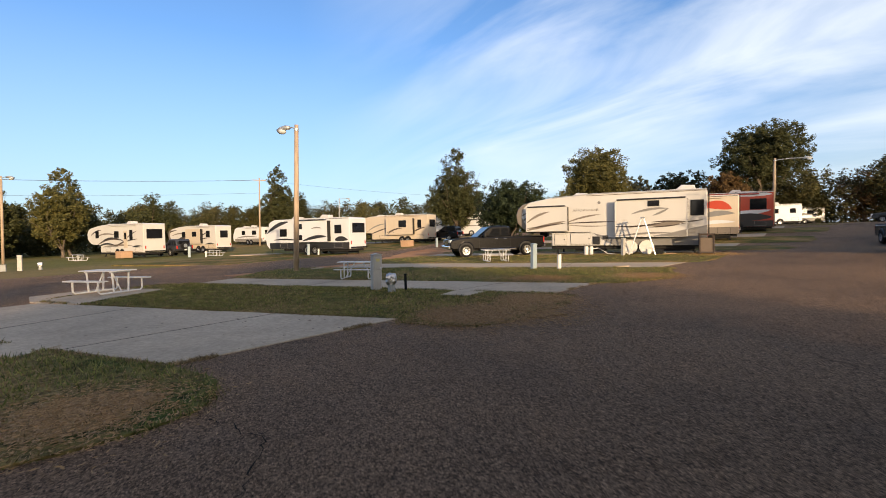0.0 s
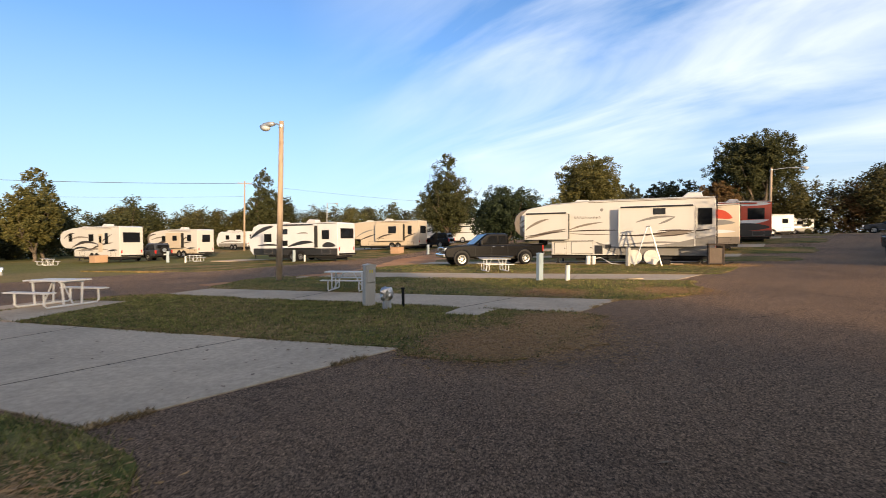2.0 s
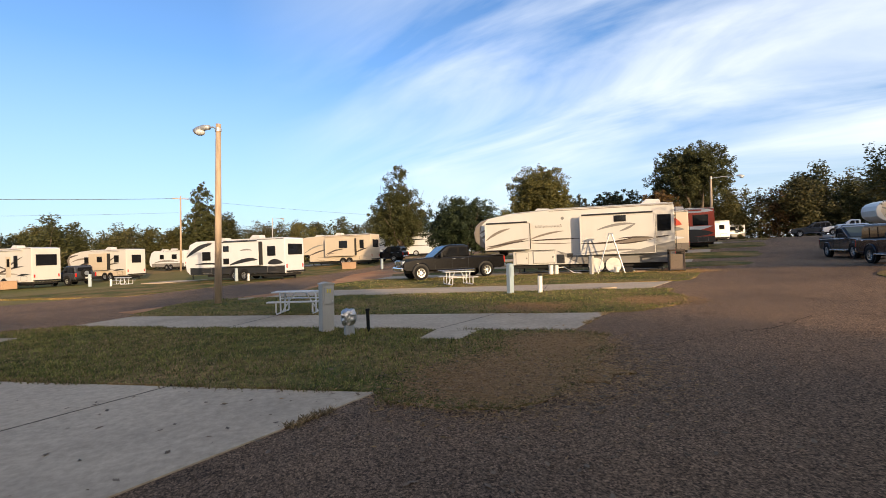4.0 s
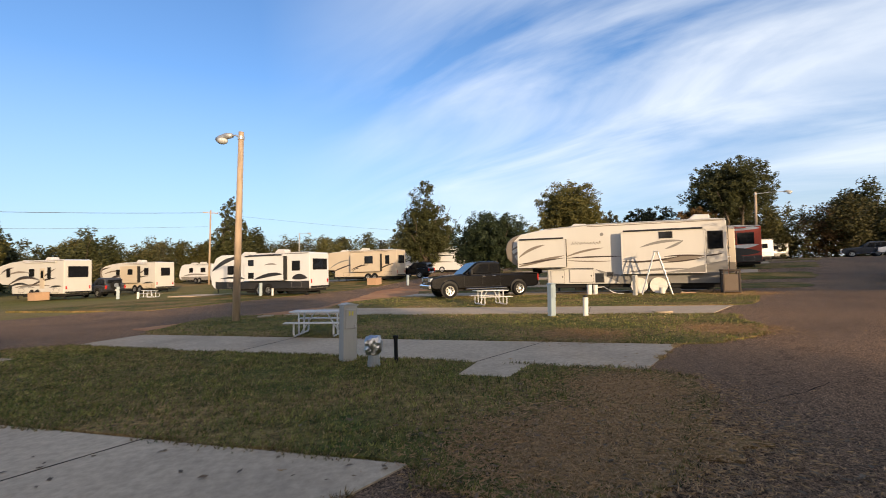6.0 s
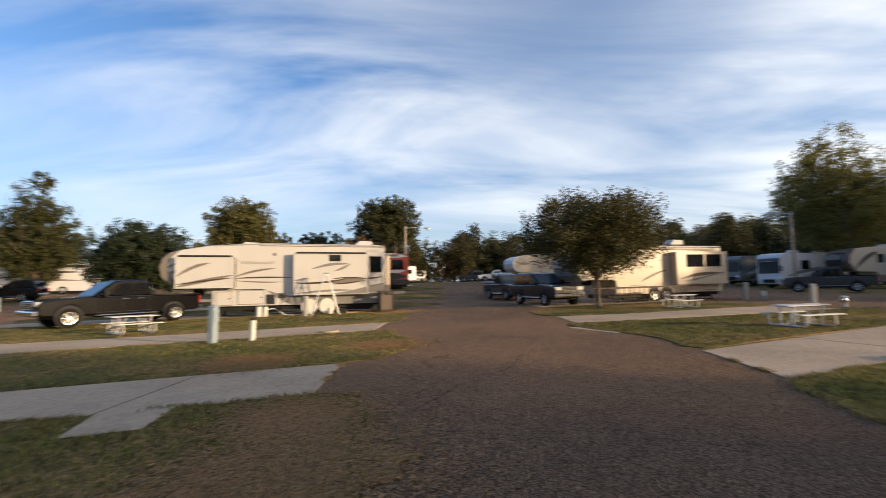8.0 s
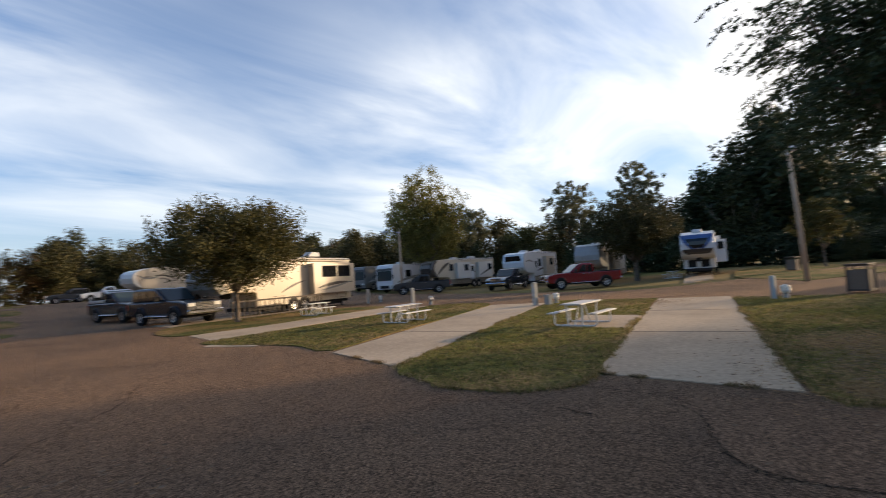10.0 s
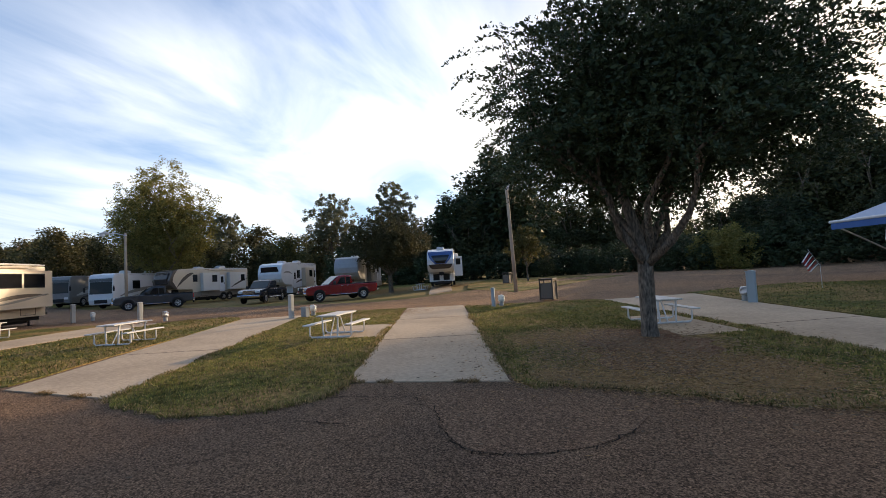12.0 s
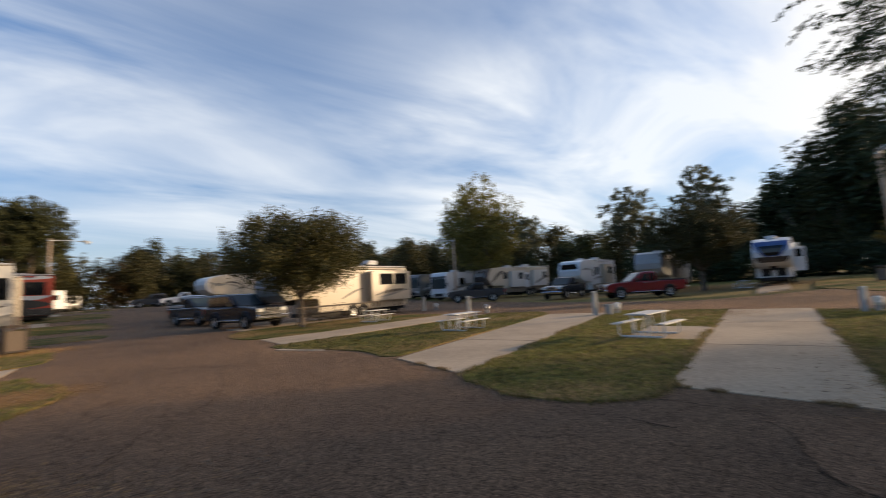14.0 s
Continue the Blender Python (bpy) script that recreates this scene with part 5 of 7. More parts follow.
        add_tube(tg, [(L - 0.6, -0.7, 0.6), (L + 0.75, 0, 0.58)], 0.05, 6)
        add_tube(tg, [(L + 0.5, 0, 0.02), (L + 0.5, 0, 0.9)], 0.04, 8)
        part("tongue", tg, STEEL_DARK, t)
        part("gas_bottles", tube([(L + 0.15, 0, 0.62), (L + 0.15, 0, 1.1)], 0.2, 14), RV_WHITE, t)
    chassis = box((L * 0.40, 0, low - 0.10), (L * 0.78, 1.95, 0.22), 0.02)
    part("chassis", chassis, STEEL_DARK, t)
    # dark filler boxes added below the floor to darken the shaded underside
    for a, b in ((0.06, 0.24), (0.5, 0.66)):
        part("tank", box((L * (a + b) / 2, 0, low - 0.24), (L * (b - a), 1.6, 0.2), 0.03), STEEL_DARK, t, "dark box added under the floor to deepen the shade")
    gut = bmesh.new()
    for s in (1, -1):
        add_box(gut, (L * 0.3, s * (y + 0.012), H - 0.115), (L * 0.58, 0.03, 0.035), 0.006)
    part("gutter", gut, TRIM_DARK if body is not RV_CREAM else RV_TAUPE, t, "dark rain gutter")
    if kind != "coach":
        for k in range(3):
            a = x_end * (0.08 + 0.34 * k)
            if all(abs(a + 0.45 - ax) > 1.0 for ax in axles):
                line = bmesh.new()
                for dx, dz, lx, lz in ((0, 0.21, 0.9, 0.018), (0, -0.21, 0.9, 0.018), (-0.45, 0, 0.018, 0.42), (0.45, 0, 0.018, 0.42)):
                    add_box(line, (a + 0.45 + dx, y + 0.019, low + 0.32 + dz), (lx, 0.012, lz))
                part("hatch_seal", line, TRIM_DARK if lower is not RV_BLACK else RV_GREY, t, "dark rubber edge of a storage hatch")
    for s in (1, -1):
        jack = box((0.6, s * 0.8, (low - 0.1) / 2), (0.09, 0.09, low - 0.1), 0.01)
        add_box(jack, (0.6, s * 0.8, 0.02), (0.22, 0.22, 0.03), 0.005)
        part("stabiliser", jack, STEEL_DARK, t)
    for s in (1, -1):
        for ax in axles:
            r = 0.39 if kind != "coach" else 0.48
            wheel(t, ax, s * (y - 0.06), r, 0.24, ALU, s)
            if s > 0 and kind != "coach":
                well = bmesh.new()
                add_tube(well, [(ax, y - 0.02, 0.44), (ax, y + 0.022, 0.44)], 0.48, 22)
                part("wheel_arch", well, TRIM_DARK, t)
            if covers and s > 0:
                cv = tube([(ax, y + 0.03, 0.40), (ax, y + 0.09, 0.40), (ax, y + 0.105, 0.40)], 0.41, 26)
                part("wheel_cover", cv, COVER_WHITE, t, "pale fabric wheel cover")
    for a in slides:
        slide_out(t, *a)
    for a in windows:
        window(t, *a, y)
    for a in rear_windows:
        window(t, *a, 0.0, "x")
    for a in doors:
        swing_door(t, *a)
    for pts, w, m, yy in decals:
        side_decal(t, "stripe", pts, w, y + yy, m)
    for u in units:
        roof_unit(t, *u)
    part("tail_light", box((-0.012, y - 0.2, low + 0.55), (0.03, 0.12, 0.3), 0.008), LIGHT_RED, t)
    part("tail_light", box((-0.012, -y + 0.2, low + 0.55), (0.03, 0.12, 0.3), 0.008), LIGHT_RED, t)
    part("bumper", box((-0.12, 0, 0.62), (0.14, W - 0.15, 0.12), 0.01), STEEL_DARK, t)
    if ladder:
        ld = bmesh.new()
        for yy in (0.55, 0.95):
            add_tube(ld, [(-0.1, yy, 0.9), (-0.1, yy, H + 0.1), (0.25, yy, H + 0.16)], 0.016, 6)
        for k in range(8):
            add_tube(ld, [(-0.1, 0.55, 1.0 + k * 0.33), (-0.1, 0.95, 1.0 + k * 0.33)], 0.013, 6)
        part("roof_ladder", ld, STEEL_DARK, t, "dark roof ladder")
    if front_glass:
        z0, z1 = front_glass
        if kind == "coach":
            g = prism([(L - 0.05, z0), (L - 0.09, z1), (L - 0.05, z1), (L + 0.012, z0)], -y + 0.12, y - 0.12, 0.02, 1)
            gl = part("windscreen", g, GLASS_BLUE, t, "wide windscreen")
            part("visor", prism([(L - 0.16, z1 + 0.02), (L - 0.2, z1 + 0.3), (L - 0.06, z1 + 0.3), (L - 0.03, z1 + 0.02)], -y + 0.1, y - 0.1, 0.02, 1), RV_BLACK, t, "black band above the windscreen")
            part("front_grille", box((L + 0.005, 0, 0.75), (0.04, 1.3, 0.34), 0.02), TRIM_DARK, t)
            part("wiper", tube([(L + 0.02, 0.6, z0 + 0.02), (L + 0.0, 0.1, z0 + 0.5)], 0.014, 5), TRIM_DARK, gl)
            for s in (1, -1):
                part("headlight", box((L - 0.0, s * (y - 0.35), 0.95), (0.06, 0.45, 0.22), 0.03), HEADLIGHT, t)
                mr = tube([(L - 0.15, s * y, 2.3), (L + 0.2, s * (y + 0.2), 2.2)], 0.025, 6)
                add_box(mr, (L + 0.2, s * (y + 0.22), 1.95), (0.1, 0.18, 0.45), 0.03)
                part("mirror", mr, TRIM_DARK, t)
        else:
            g = prism([(L - 0.4, z0 - 0.1), (L - 0.06, z0 + 0.25), (L + 0.03, z0 + 0.75), (L - 0.06, z1 - 0.25), (L - 0.3, z1 + 0.05), (L - 0.34, z1 - 0.2)], -y + 0.3, y - 0.3, 0.06, 2)
            part("front_glass", g, GLASS, t, "dark glossy front panel")
    if awning:
        part("awning", tube([(1.2, y + 0.07, H - 0.22), (L * 0.55, y + 0.07, H - 0.18)], 0.06, 10), body, t, "rolled awning")
    return t


def rv_place(ob, corner, heading, lift=0.0, lean_x=0.0, W=2.45):
    """Stand it with its near rear corner at corner."""
    h = radians(heading)
    x = corner[0] + math.sin(h) * W / 2
    y = corner[1] - math.cos(h) * W / 2
    ob.matrix_basis = up_pose(x, y, heading, lift, lean_x)
    return ob


HEAD = 152.0
G, B, T = RV_GREY, RV_BROWN, RV_TAUPE
rv = trailer("cream and grey fifth-wheel trailer with brown swooshes on its pad", 11.0, 3.68, RV_CREAM, RV_CREAM, [
    (((10.78, 1.95), (10.29, 2.4), (9.06, 2.68)), 0.11, T, 0.016), (((10.64, 2.4), (10.38, 2.62), (9.95, 2.75)), 0.07, T, 0.016),
    (((10.14, 2.0), (9.57, 2.5), (8.68, 2.66)), 0.11, T, 0.355), (((10.14, 1.5), (9.06, 1.78), (7.66, 2.05)), 0.12, T, 0.355), (((10.14, 1.62), (8.8, 1.80), (7.64, 1.92)), 0.05, B, 0.36),
    (((10.42, 1.4), (9.57, 1.75), (7.66, 2.0)), 0.09, T, 0.012), (((7.6, 1.98), (6.77, 2.32), (5.67, 2.40)), 0.075, T, 0.0), (((7.6, 1.90), (6.22, 1.96), (4.8, 1.93)), 0.05, B, 0.004), (((7.54, 1.78), (6.44, 1.66), (5.26, 1.70)), 0.04, T, 0.0),
    (((4.76, 1.64), (3.47, 1.52), (2.04, 1.86)), 0.06, B, 0.455), (((3.18, 1.66), (2.04, 1.70), (1.04, 1.84)), 0.15, T, 0.45), (((2.82, 1.84), (1.95, 1.92), (1.04, 1.83)), 0.045, B, 0.46), (((3.0, 1.56), (2.04, 1.54), (1.04, 1.76)), 0.04, B, 0.46),
    (((4.49, 1.10), (3.08, 1.26), (1.78, 1.22)), 0.07, G, 0.455), (((3.9, 2.34), (2.91, 2.70), (1.95, 2.60)), 0.09, G, 0.45), (((1.95, 2.60), (2.3, 2.38), (2.78, 2.22)), 0.085, G, 0.455),
    (((1.0, 1.84), (0.67, 1.84), (0.21, 1.93)), 0.05, B, 0.0)],
    slides=[(1.0, 4.8, 1.0, 3.15, 1.225, 0.45, RV_CREAM, [(2.45, 3.0, 2.78, 3.05)], RV_BLACK), (7.6, 10.2, 1.42, 2.95, 1.225, 0.35, RV_CREAM, [], RV_BLACK)],
    windows=[(0.2, 0.8, 2.2, 3.02)], axles=(3.1, 4.0), nose=RV_TAUPE, covers=True, ladder=True, over=2.35,
    units=[(1.0, 3.66), (3.1, 3.66, True), (7.0, 3.5), (8.9, 3.25)], awning=False, roof=RV_SILVER)
rv_place(rv, (15.1, 24.2), HEAD, -0.05, 0.8)
y0 = 1.225
part("skirt", prism([(0.02, 0.5), (0.02, 1.62), (0.95, 1.42), (1.0, 0.99), (4.75, 0.99), (4.85, 0.96), (5.4, 1.06), (6.1, 1.28), (5.65, 0.92), (5.1, 0.62), (4.85, 0.5)], y0 + 0.017, y0 + 0.03, 0.0), RV_GREY, rv, "grey swept lower panel")
part("skirt", prism([(1.02, 1.02), (1.02, 1.42), (1.8, 1.22), (2.9, 1.04), (4.6, 1.02)], y0 + 0.449, y0 + 0.462, 0.0), RV_GREY, rv, "grey sweep on the slide-out")
part("nose_line", tube([(10.2, y0 + 0.03, 1.38), (8.7, y0 + 0.03, 1.32), (6.2, y0 + 0.03, 1.33)], 0.018, 5), TRIM_DARK, rv)
for a, b, c, d, m, nm, lb in ((6.25, 7.45, 0.60, 1.26, RV_CREAM, "hatch", "storage hatch"), (7.75, 8.45, 0.56, 1.22, RV_CREAM, "hatch", "storage hatch"), (5.25, 5.55, 0.88, 1.1, RV_BLACK, "vent", "black vent"), (5.7, 6.12, 0.58, 1.05, RV_BLACK, "hatch", "open dark service hatch")):
    edge = part("hatch_seal", box(((a + b) / 2, y0 + 0.022, (c + d) / 2), (b - a + 0.05, 0.03, d - c + 0.05), 0.02, segs=2), RV_GREY, rv)
    h_ = part(nm, box(((a + b) / 2, y0 + 0.035, (c + d) / 2), (b - a, 0.03, d - c), 0.015, segs=2), m, rv, lb)
    part("latch", box((a + 0.09, y0 + 0.055, (c + d) / 2), (0.07, 0.015, 0.07), 0.004), TRIM_DARK, h_)
lf = bmesh.new()
rl = random.Random(5)
for k in range(10):                                      # flowing lettering that stands for a maker's name
    add_tube(lf, [(7.3 - k * 0.155, y0 + 0.006, 2.62 + rl.uniform(-.02, .02)), (7.25 - k * 0.155, y0 + 0.006, 2.74 + rl.uniform(-.03, .06)), (7.2 - k * 0.155, y0 + 0.006, 2.64)], 0.016, 5)
part("lettering", lf, RV_TAUPE, rv, "faded script lettering")
part("emblem", tube([(5.75, y0, 3.12), (5.75, y0 + 0.012, 3.12)], 0.09, 18), RV_GREY, rv, "round grey emblem")

SWIRL = [(((9.0, 1.0), (7.2, 1.9), (5.0, 1.2)), 0.14, RV_BLACK, 0.008), (((7.4, 0.85), (6.0, 1.5), (4.2, 1.0)), 0.1, G, 0.01), (((8.2, 1.6), (6.6, 2.5), (4.6, 2.0)), 0.09, RV_BLACK, 0.006), (((4.2, 1.5), (2.8, 2.4), (1.2, 2.9)), 0.11, B, 0.006), (((2.6, 0.85), (1.6, 1.3), (0.3, 1.2)), 0.13, RV_BLACK, 0.008)]
SW = [(((8.8, 1.4), (6.0, 2.6), (3.4, 1.7)), 0.16, B, 0.0), (((7.8, 1.1), (5.0, 1.5), (2.0, 1.25)), 0.12, T, 0.004), (((9.2, 2.3), (7.4, 2.9), (5.2, 2.5)), 0.12, T, 0.0), (((5.5, 1.1), (3.6, 1.9), (1.0, 2.0)), 0.12, B, 0.008), (((10.2, 2.5), (9.3, 3.1), (8.0, 3.1)), 0.12, B, 0.0)]
rv_place(trailer("cream fifth-wheel trailer with dark swooshes, sunlit rear", 11.0, 3.75, RV_CREAM, RV_CREAM, SW + SWIRL, windows=[(4.6, 5.4, 2.2, 2.9), (2.0, 2.5, 1.9, 3.0), (8.6, 9.2, 2.2, 3.0)], rear_windows=[(-0.85, 0.85, 2.05, 3.05)],
                 doors=[(3.3, 1.0, 1.225, 0.75, 1.95, RV_TAN)], units=[(4.0, 3.75), (8.0, 3.55)], axles=(4.0, 4.9)), (-31.6, 50.8), HEAD, 0.05, 0.7)
rv_place(trailer("tan fifth-wheel trailer with brown swooshes", 10.0, 3.65, RV_CREAM, RV_TAN, SW + SWIRL, windows=[(1.2, 1.9, 2.1, 2.9), (4.4, 5.2, 2.2, 2.8), (6.2, 6.9, 2.2, 2.8)], rear_windows=[(-0.6, 0.5, 2.0, 2.9)],
                 slides=[(2.6, 5.6, 1.2, 3.2, 1.225, 0.4, RV_TAN, [(3.4, 4.2, 2.2, 2.8)], None)], units=[(4.0, 3.65)], axles=(2.6, 3.5), nose=RV_TAUPE), (-28.7, 61.7), HEAD, 0.0, 0.7)
rv_place(trailer("small white travel trailer with dark windows far off", 7.6, 3.2, RV_WHITE, RV_GREY, [(((6.5, 1.2), (4.5, 1.7), (1, 1.3)), 0.18, G, 0.0)], kind="trailer", windows=[(1.6, 2.6, 1.8, 2.5), (4.4, 5.2, 1.8, 2.5)], rear_windows=[(-.6, .6, 1.9, 2.6)], units=[(3.4, 3.2), (5.4, 3.15)]),
         (-30.0, 83.0), HEAD, 0.0, 0.7)
rv_place(trailer("white travel trailer with black trim and dark windows", 10.0, 3.3, RV_WHITE, RV_BLACK, [
    (((9.8, 2.0), (8.6, 2.9), (7.0, 3.05)), 0.26, RV_BLACK, 0.0), (((8.9, 1.35), (7.4, 1.5), (6.0, 1.3)), 0.1, RV_BLACK, 0.0), (((4.9, 1.25), (3.2, 1.75), (2.2, 1.6)), 0.2, RV_BLACK, 0.45), (((3.9, 2.35), (3.2, 2.5), (2.7, 2.35)), 0.08, G, 0.45), (((1.6, 1.3), (1.0, 1.5), (0.2, 1.3)), 0.3, RV_BLACK, 0.0)],
    kind="trailer", slides=[(2.1, 5.9, 1.15, 3.05, 1.225, 0.45, RV_WHITE, [(5.0, 5.5, 1.35, 1.75), (5.0, 5.5, 2.35, 2.75)], RV_BLACK)], windows=[(7.3, 8.1, 1.7, 2.35), (0.9, 1.6, 1.9, 2.6)], rear_windows=[(-0.95, 0.8, 1.95, 2.75)],
    units=[(3.5, 3.3), (7.0, 3.2)], axles=(3.9, 4.8), awning=False), (-7.2, 39.4), HEAD, 0.0, 0.7)
rv_place(trailer("tan fifth-wheel trailer with extended slide-out lit by the sun", 11.5, 3.75, RV_TAN, RV_TAN, [(((9.5, 1.6), (8, 2.6), (6.4, 2.6)), 0.12, G, 0), (((9.0, 1.2), (7.4, 1.8), (6.3, 2.0)), 0.12, B, 0), (((6.0, 1.35), (4.6, 2.0), (3.6, 1.9)), 0.12, B, 0.5), (((2.4, 1.3), (1.4, 1.9), (0.4, 2.0)), 0.12, B, 0), (((5.9, 1.1), (5.4, 1.7), (4.8, 1.4)), 0.06, B, 0.5)],
                 slides=[(2.0, 6.1, 1.1, 3.25, 1.225, 0.5, RV_TAN, [(3.0, 4.1, 2.1, 2.95)], None)], windows=[(1.0, 1.5, 2.0, 3.0)], rear_windows=[(-0.8, 0.7, 2.1, 3.0)], units=[(5.0, 3.75), (8.0, 3.6)], axles=(3.0, 3.9)),
         (-0.3, 59.0), HEAD, 0.0, 0.7)
rv_place(trailer("white motor home with black roofline and dark swooshes", 11.0, 3.7, RV_WHITE, RV_WHITE, [(((10.5, 3.45), (6, 3.5), (0.2, 3.3)), 0.4, RV_BLACK, 0), (((9.5, 1.8), (6.0, 2.8), (1.0, 2.6)), 0.2, RV_BLACK, 0.004), (((9.0, 1.2), (5.0, 1.9), (1.0, 1.6)), 0.16, G, 0)],
                 kind="coach", windows=[(6.5, 7.8, 2.1, 2.8)], rear_windows=[(-.8, .8, 2.0, 2.9)], units=[(2.0, 3.7), (5.0, 3.7), (8.0, 3.7)], axles=(3.0, 9.0), front_glass=(1.6, 2.9), category="motor home"), (9.5, 72.0), HEAD, 0.0, 0.7)

SWE = [(((10.2, 2.9), (9.0, 2.1), (7.8, 2.7)), 0.14, G, 0.0), (((9.9, 1.9), (9.4, 2.9), (8.4, 2.5)), 0.08, T, 0.004), (((8.3, 2.7), (6.6, 2.9), (5.8, 1.9)), 0.12, B, 0.0), (((7.9, 2.4), (7.2, 2.5), (6.4, 2.0)), 0.1, T, 0.004), (((6.4, 1.25), (5.4, 1.75), (4.5, 1.9)), 0.1, B, 0.0),
       (((3.9, 1.35), (2.4, 1.75), (0.4, 1.65)), 0.13, B, 0.55), (((3.6, 1.2), (2.0, 1.4), (0.4, 1.75)), 0.08, G, 0.556)]
rv_place(trailer("tan fifth-wheel trailer with slide-out and swooshes, lit by low sun", 11.0, 3.4, RV_TAN, RV_TAN, SWE, slides=[(0.2, 4.2, 1.0, 3.0, 1.225, 0.55, RV_TAN, [(0.7, 1.9, 2.1, 2.8), (2.1, 3.4, 2.1, 2.8)], None)],
                 units=[(2.6, 3.55), (6.5, 3.45)], axles=(4.6, 5.5), nose=RV_GREY), (32.9, 11.8), HEAD, 0.0)
fc = bmesh.new()
for k in range(20):
    add_box(fc, (0.33 * k, 0, 0.5), (0.05, 0.03, 1.0), 0.004)
add_box(fc, (3.15, 0, 0.95), (6.4, 0.05, 0.09), 0.01); add_box(fc, (3.15, 0, 0.12), (6.4, 0.05, 0.07), 0.01)
fence = thing("fence", "low dark slatted panel fence beside a trailer", "fence")
part("panel", fc, BIN_BROWN, fence)
fence.matrix_basis = up_pose(28.0, 12.6, HEAD)

rv_place(trailer("dark brown and white fifth-wheel trailer with open slides", 10.5, 3.6, RV_TAN, RV_TAUPE, [(((9.6, 1.7), (8.6, 2.9), (7.6, 3.1)), 0.3, B, 0), (((6.5, 1.2), (5.4, 1.8), (4.8, 1.4)), 0.2, B, 0), (((3.0, 1.4), (1.8, 2.0), (0.4, 2.4)), 0.14, B, 0.45)],
                 slides=[(0.8, 3.2, 1.15, 3.1, 1.225, 0.45, RV_CREAM, [(1.0, 1.5, 2.1, 2.8)], None), (4.6, 6.8, 1.15, 3.1, 1.225, 0.45, RV_CREAM, [(5.0, 5.6, 2.1, 2.8)], None)], windows=[(7.2, 7.7, 2.2, 2.9)], doors=[(3.9, 1.0, 1.225)], nose=RV_BROWN, crest=1.0, front_glass=(1.8, 3.2), units=[(3.0, 3.6), (6.0, 3.5)], roof=RV_ROOF),
         (59.9, -1.2), 131, 0.1)
rv_place(trailer("white fifth-wheel trailer with rounded nose and grey swooshes", 10.0, 3.75, RV_WHITE, RV_TAUPE, [(((9.4, 2.6), (8.2, 2.9), (7.2, 2.5)), 0.12, G, 0), (((7.0, 1.3), (5.0, 2.1), (2.4, 1.8)), 0.12, B, 0), (((2.2, 1.3), (1.3, 1.7), (0.3, 1.5)), 0.2, B, 0)],
                 slides=[(2.0, 4.6, 1.15, 3.2, 1.225, 0.45, RV_TAN, [(2.6, 3.4, 2.2, 2.9)], None)], windows=[(5.2, 5.9, 2.1, 2.9), (0.5, 1.2, 2.1, 2.9)], doors=[(6.6, 1.0, 1.225)], crest=1.0, front_glass=(2.5, 3.1), units=[(3.0, 3.75), (7.0, 3.6)]),
         (56.0, -8.6), 147.5)
rv_place(trailer("silver-grey fifth-wheel trailer with vertical brown stripes", 10.5, 3.8, RV_SILVER, RV_GREY, [(((8.6, 1.9), (8.1, 2.6), (7.9, 3.3)), 0.25, B, 0), (((4.2, 1.3), (3.4, 2.2), (2.8, 3.1)), 0.25, B, 0), (((2.4, 1.3), (1.6, 2.2), (1.2, 3.0)), 0.2, RV_WHITE, 0)],
                 slides=[(4.4, 6.9, 1.15, 3.2, 1.225, 0.45, RV_GREY, [(5.2, 5.9, 2.1, 2.8)], None)], windows=[(1.4, 2.0, 2.1, 2.9)], nose=RV_SILVER, crest=1.0, units=[(3.0, 3.8), (7.0, 3.6)]), (52.5, -15.7), 147)
aq = trailer("white fifth-wheel trailer with dark blue nose panel and open door", 10.5, 3.75, RV_WHITE, RV_GREY, [(((9.8, 2.2), (8.6, 2.9), (7.4, 2.6)), 0.2, RV_BLUE, 0)], nose=RV_WHITE, units=[(8.2, 3.5)], slides=[(4.0, 7.0, 1.15, 3.2, 1.225, 0.45, RV_WHITE, [], None)])
rv_place(aq, (45.2, -21.9), 150.5)
def nose_face(parent, name, rows, material, label, lift):
    """A face laid on a rounded nose: rows of (x, z, half width) from the top down, drawn forward by lift."""
    bm = bmesh.new()
    front = [[bm.verts.new((x + lift, q * h, z)) for q in (-1, -0.4, 0.4, 1)] for x, z, h in rows]
    back = [[bm.verts.new((x - 0.03, q * h, z)) for q in (-1, -0.4, 0.4, 1)] for x, z, h in rows]
    n = len(rows)
    for grid in (front, back):
        for a, b in zip(grid, grid[1:]):
            for k in range(3):
                bm.faces.new((a[k], a[k + 1], b[k + 1], b[k]))
    for k in range(n - 1):
        for e in (0, 3):
            bm.faces.new((front[k][e], front[k + 1][e], back[k + 1][e], back[k][e]))
    for r in (0, n - 1):
        for k in range(3):
            bm.faces.new((front[r][k], front[r][k + 1], back[r][k + 1], back[r][k]))
    bmesh.ops.recalc_face_normals(bm, faces=bm.faces)
    return part(name, bm, material, parent, label)


nose_face(aq, "nose_panel", [(10.16, 3.30, 1.16), (10.36, 3.10, 1.12), (10.46, 2.75, 1.0), (10.48, 2.45, 0.8), (10.43, 2.15, 0.5)], RV_BLUE, "dark blue wedge round the nose glass", 0.02)
nose_face(aq, "front_glass", [(10.12, 3.26, 0.95), (10.33, 3.08, 0.9), (10.44, 2.75, 0.76), (10.46, 2.45, 0.58), (10.42, 2.2, 0.36)], GLASS, "dark glass wedge in the nose", 0.05)
nose_face(aq, "nose_chin", [(10.40, 2.12, 1.1), (10.26, 1.88, 1.0), (10.02, 1.70, 0.8)], RV_BLACK, "black moulded chin", 0.03)
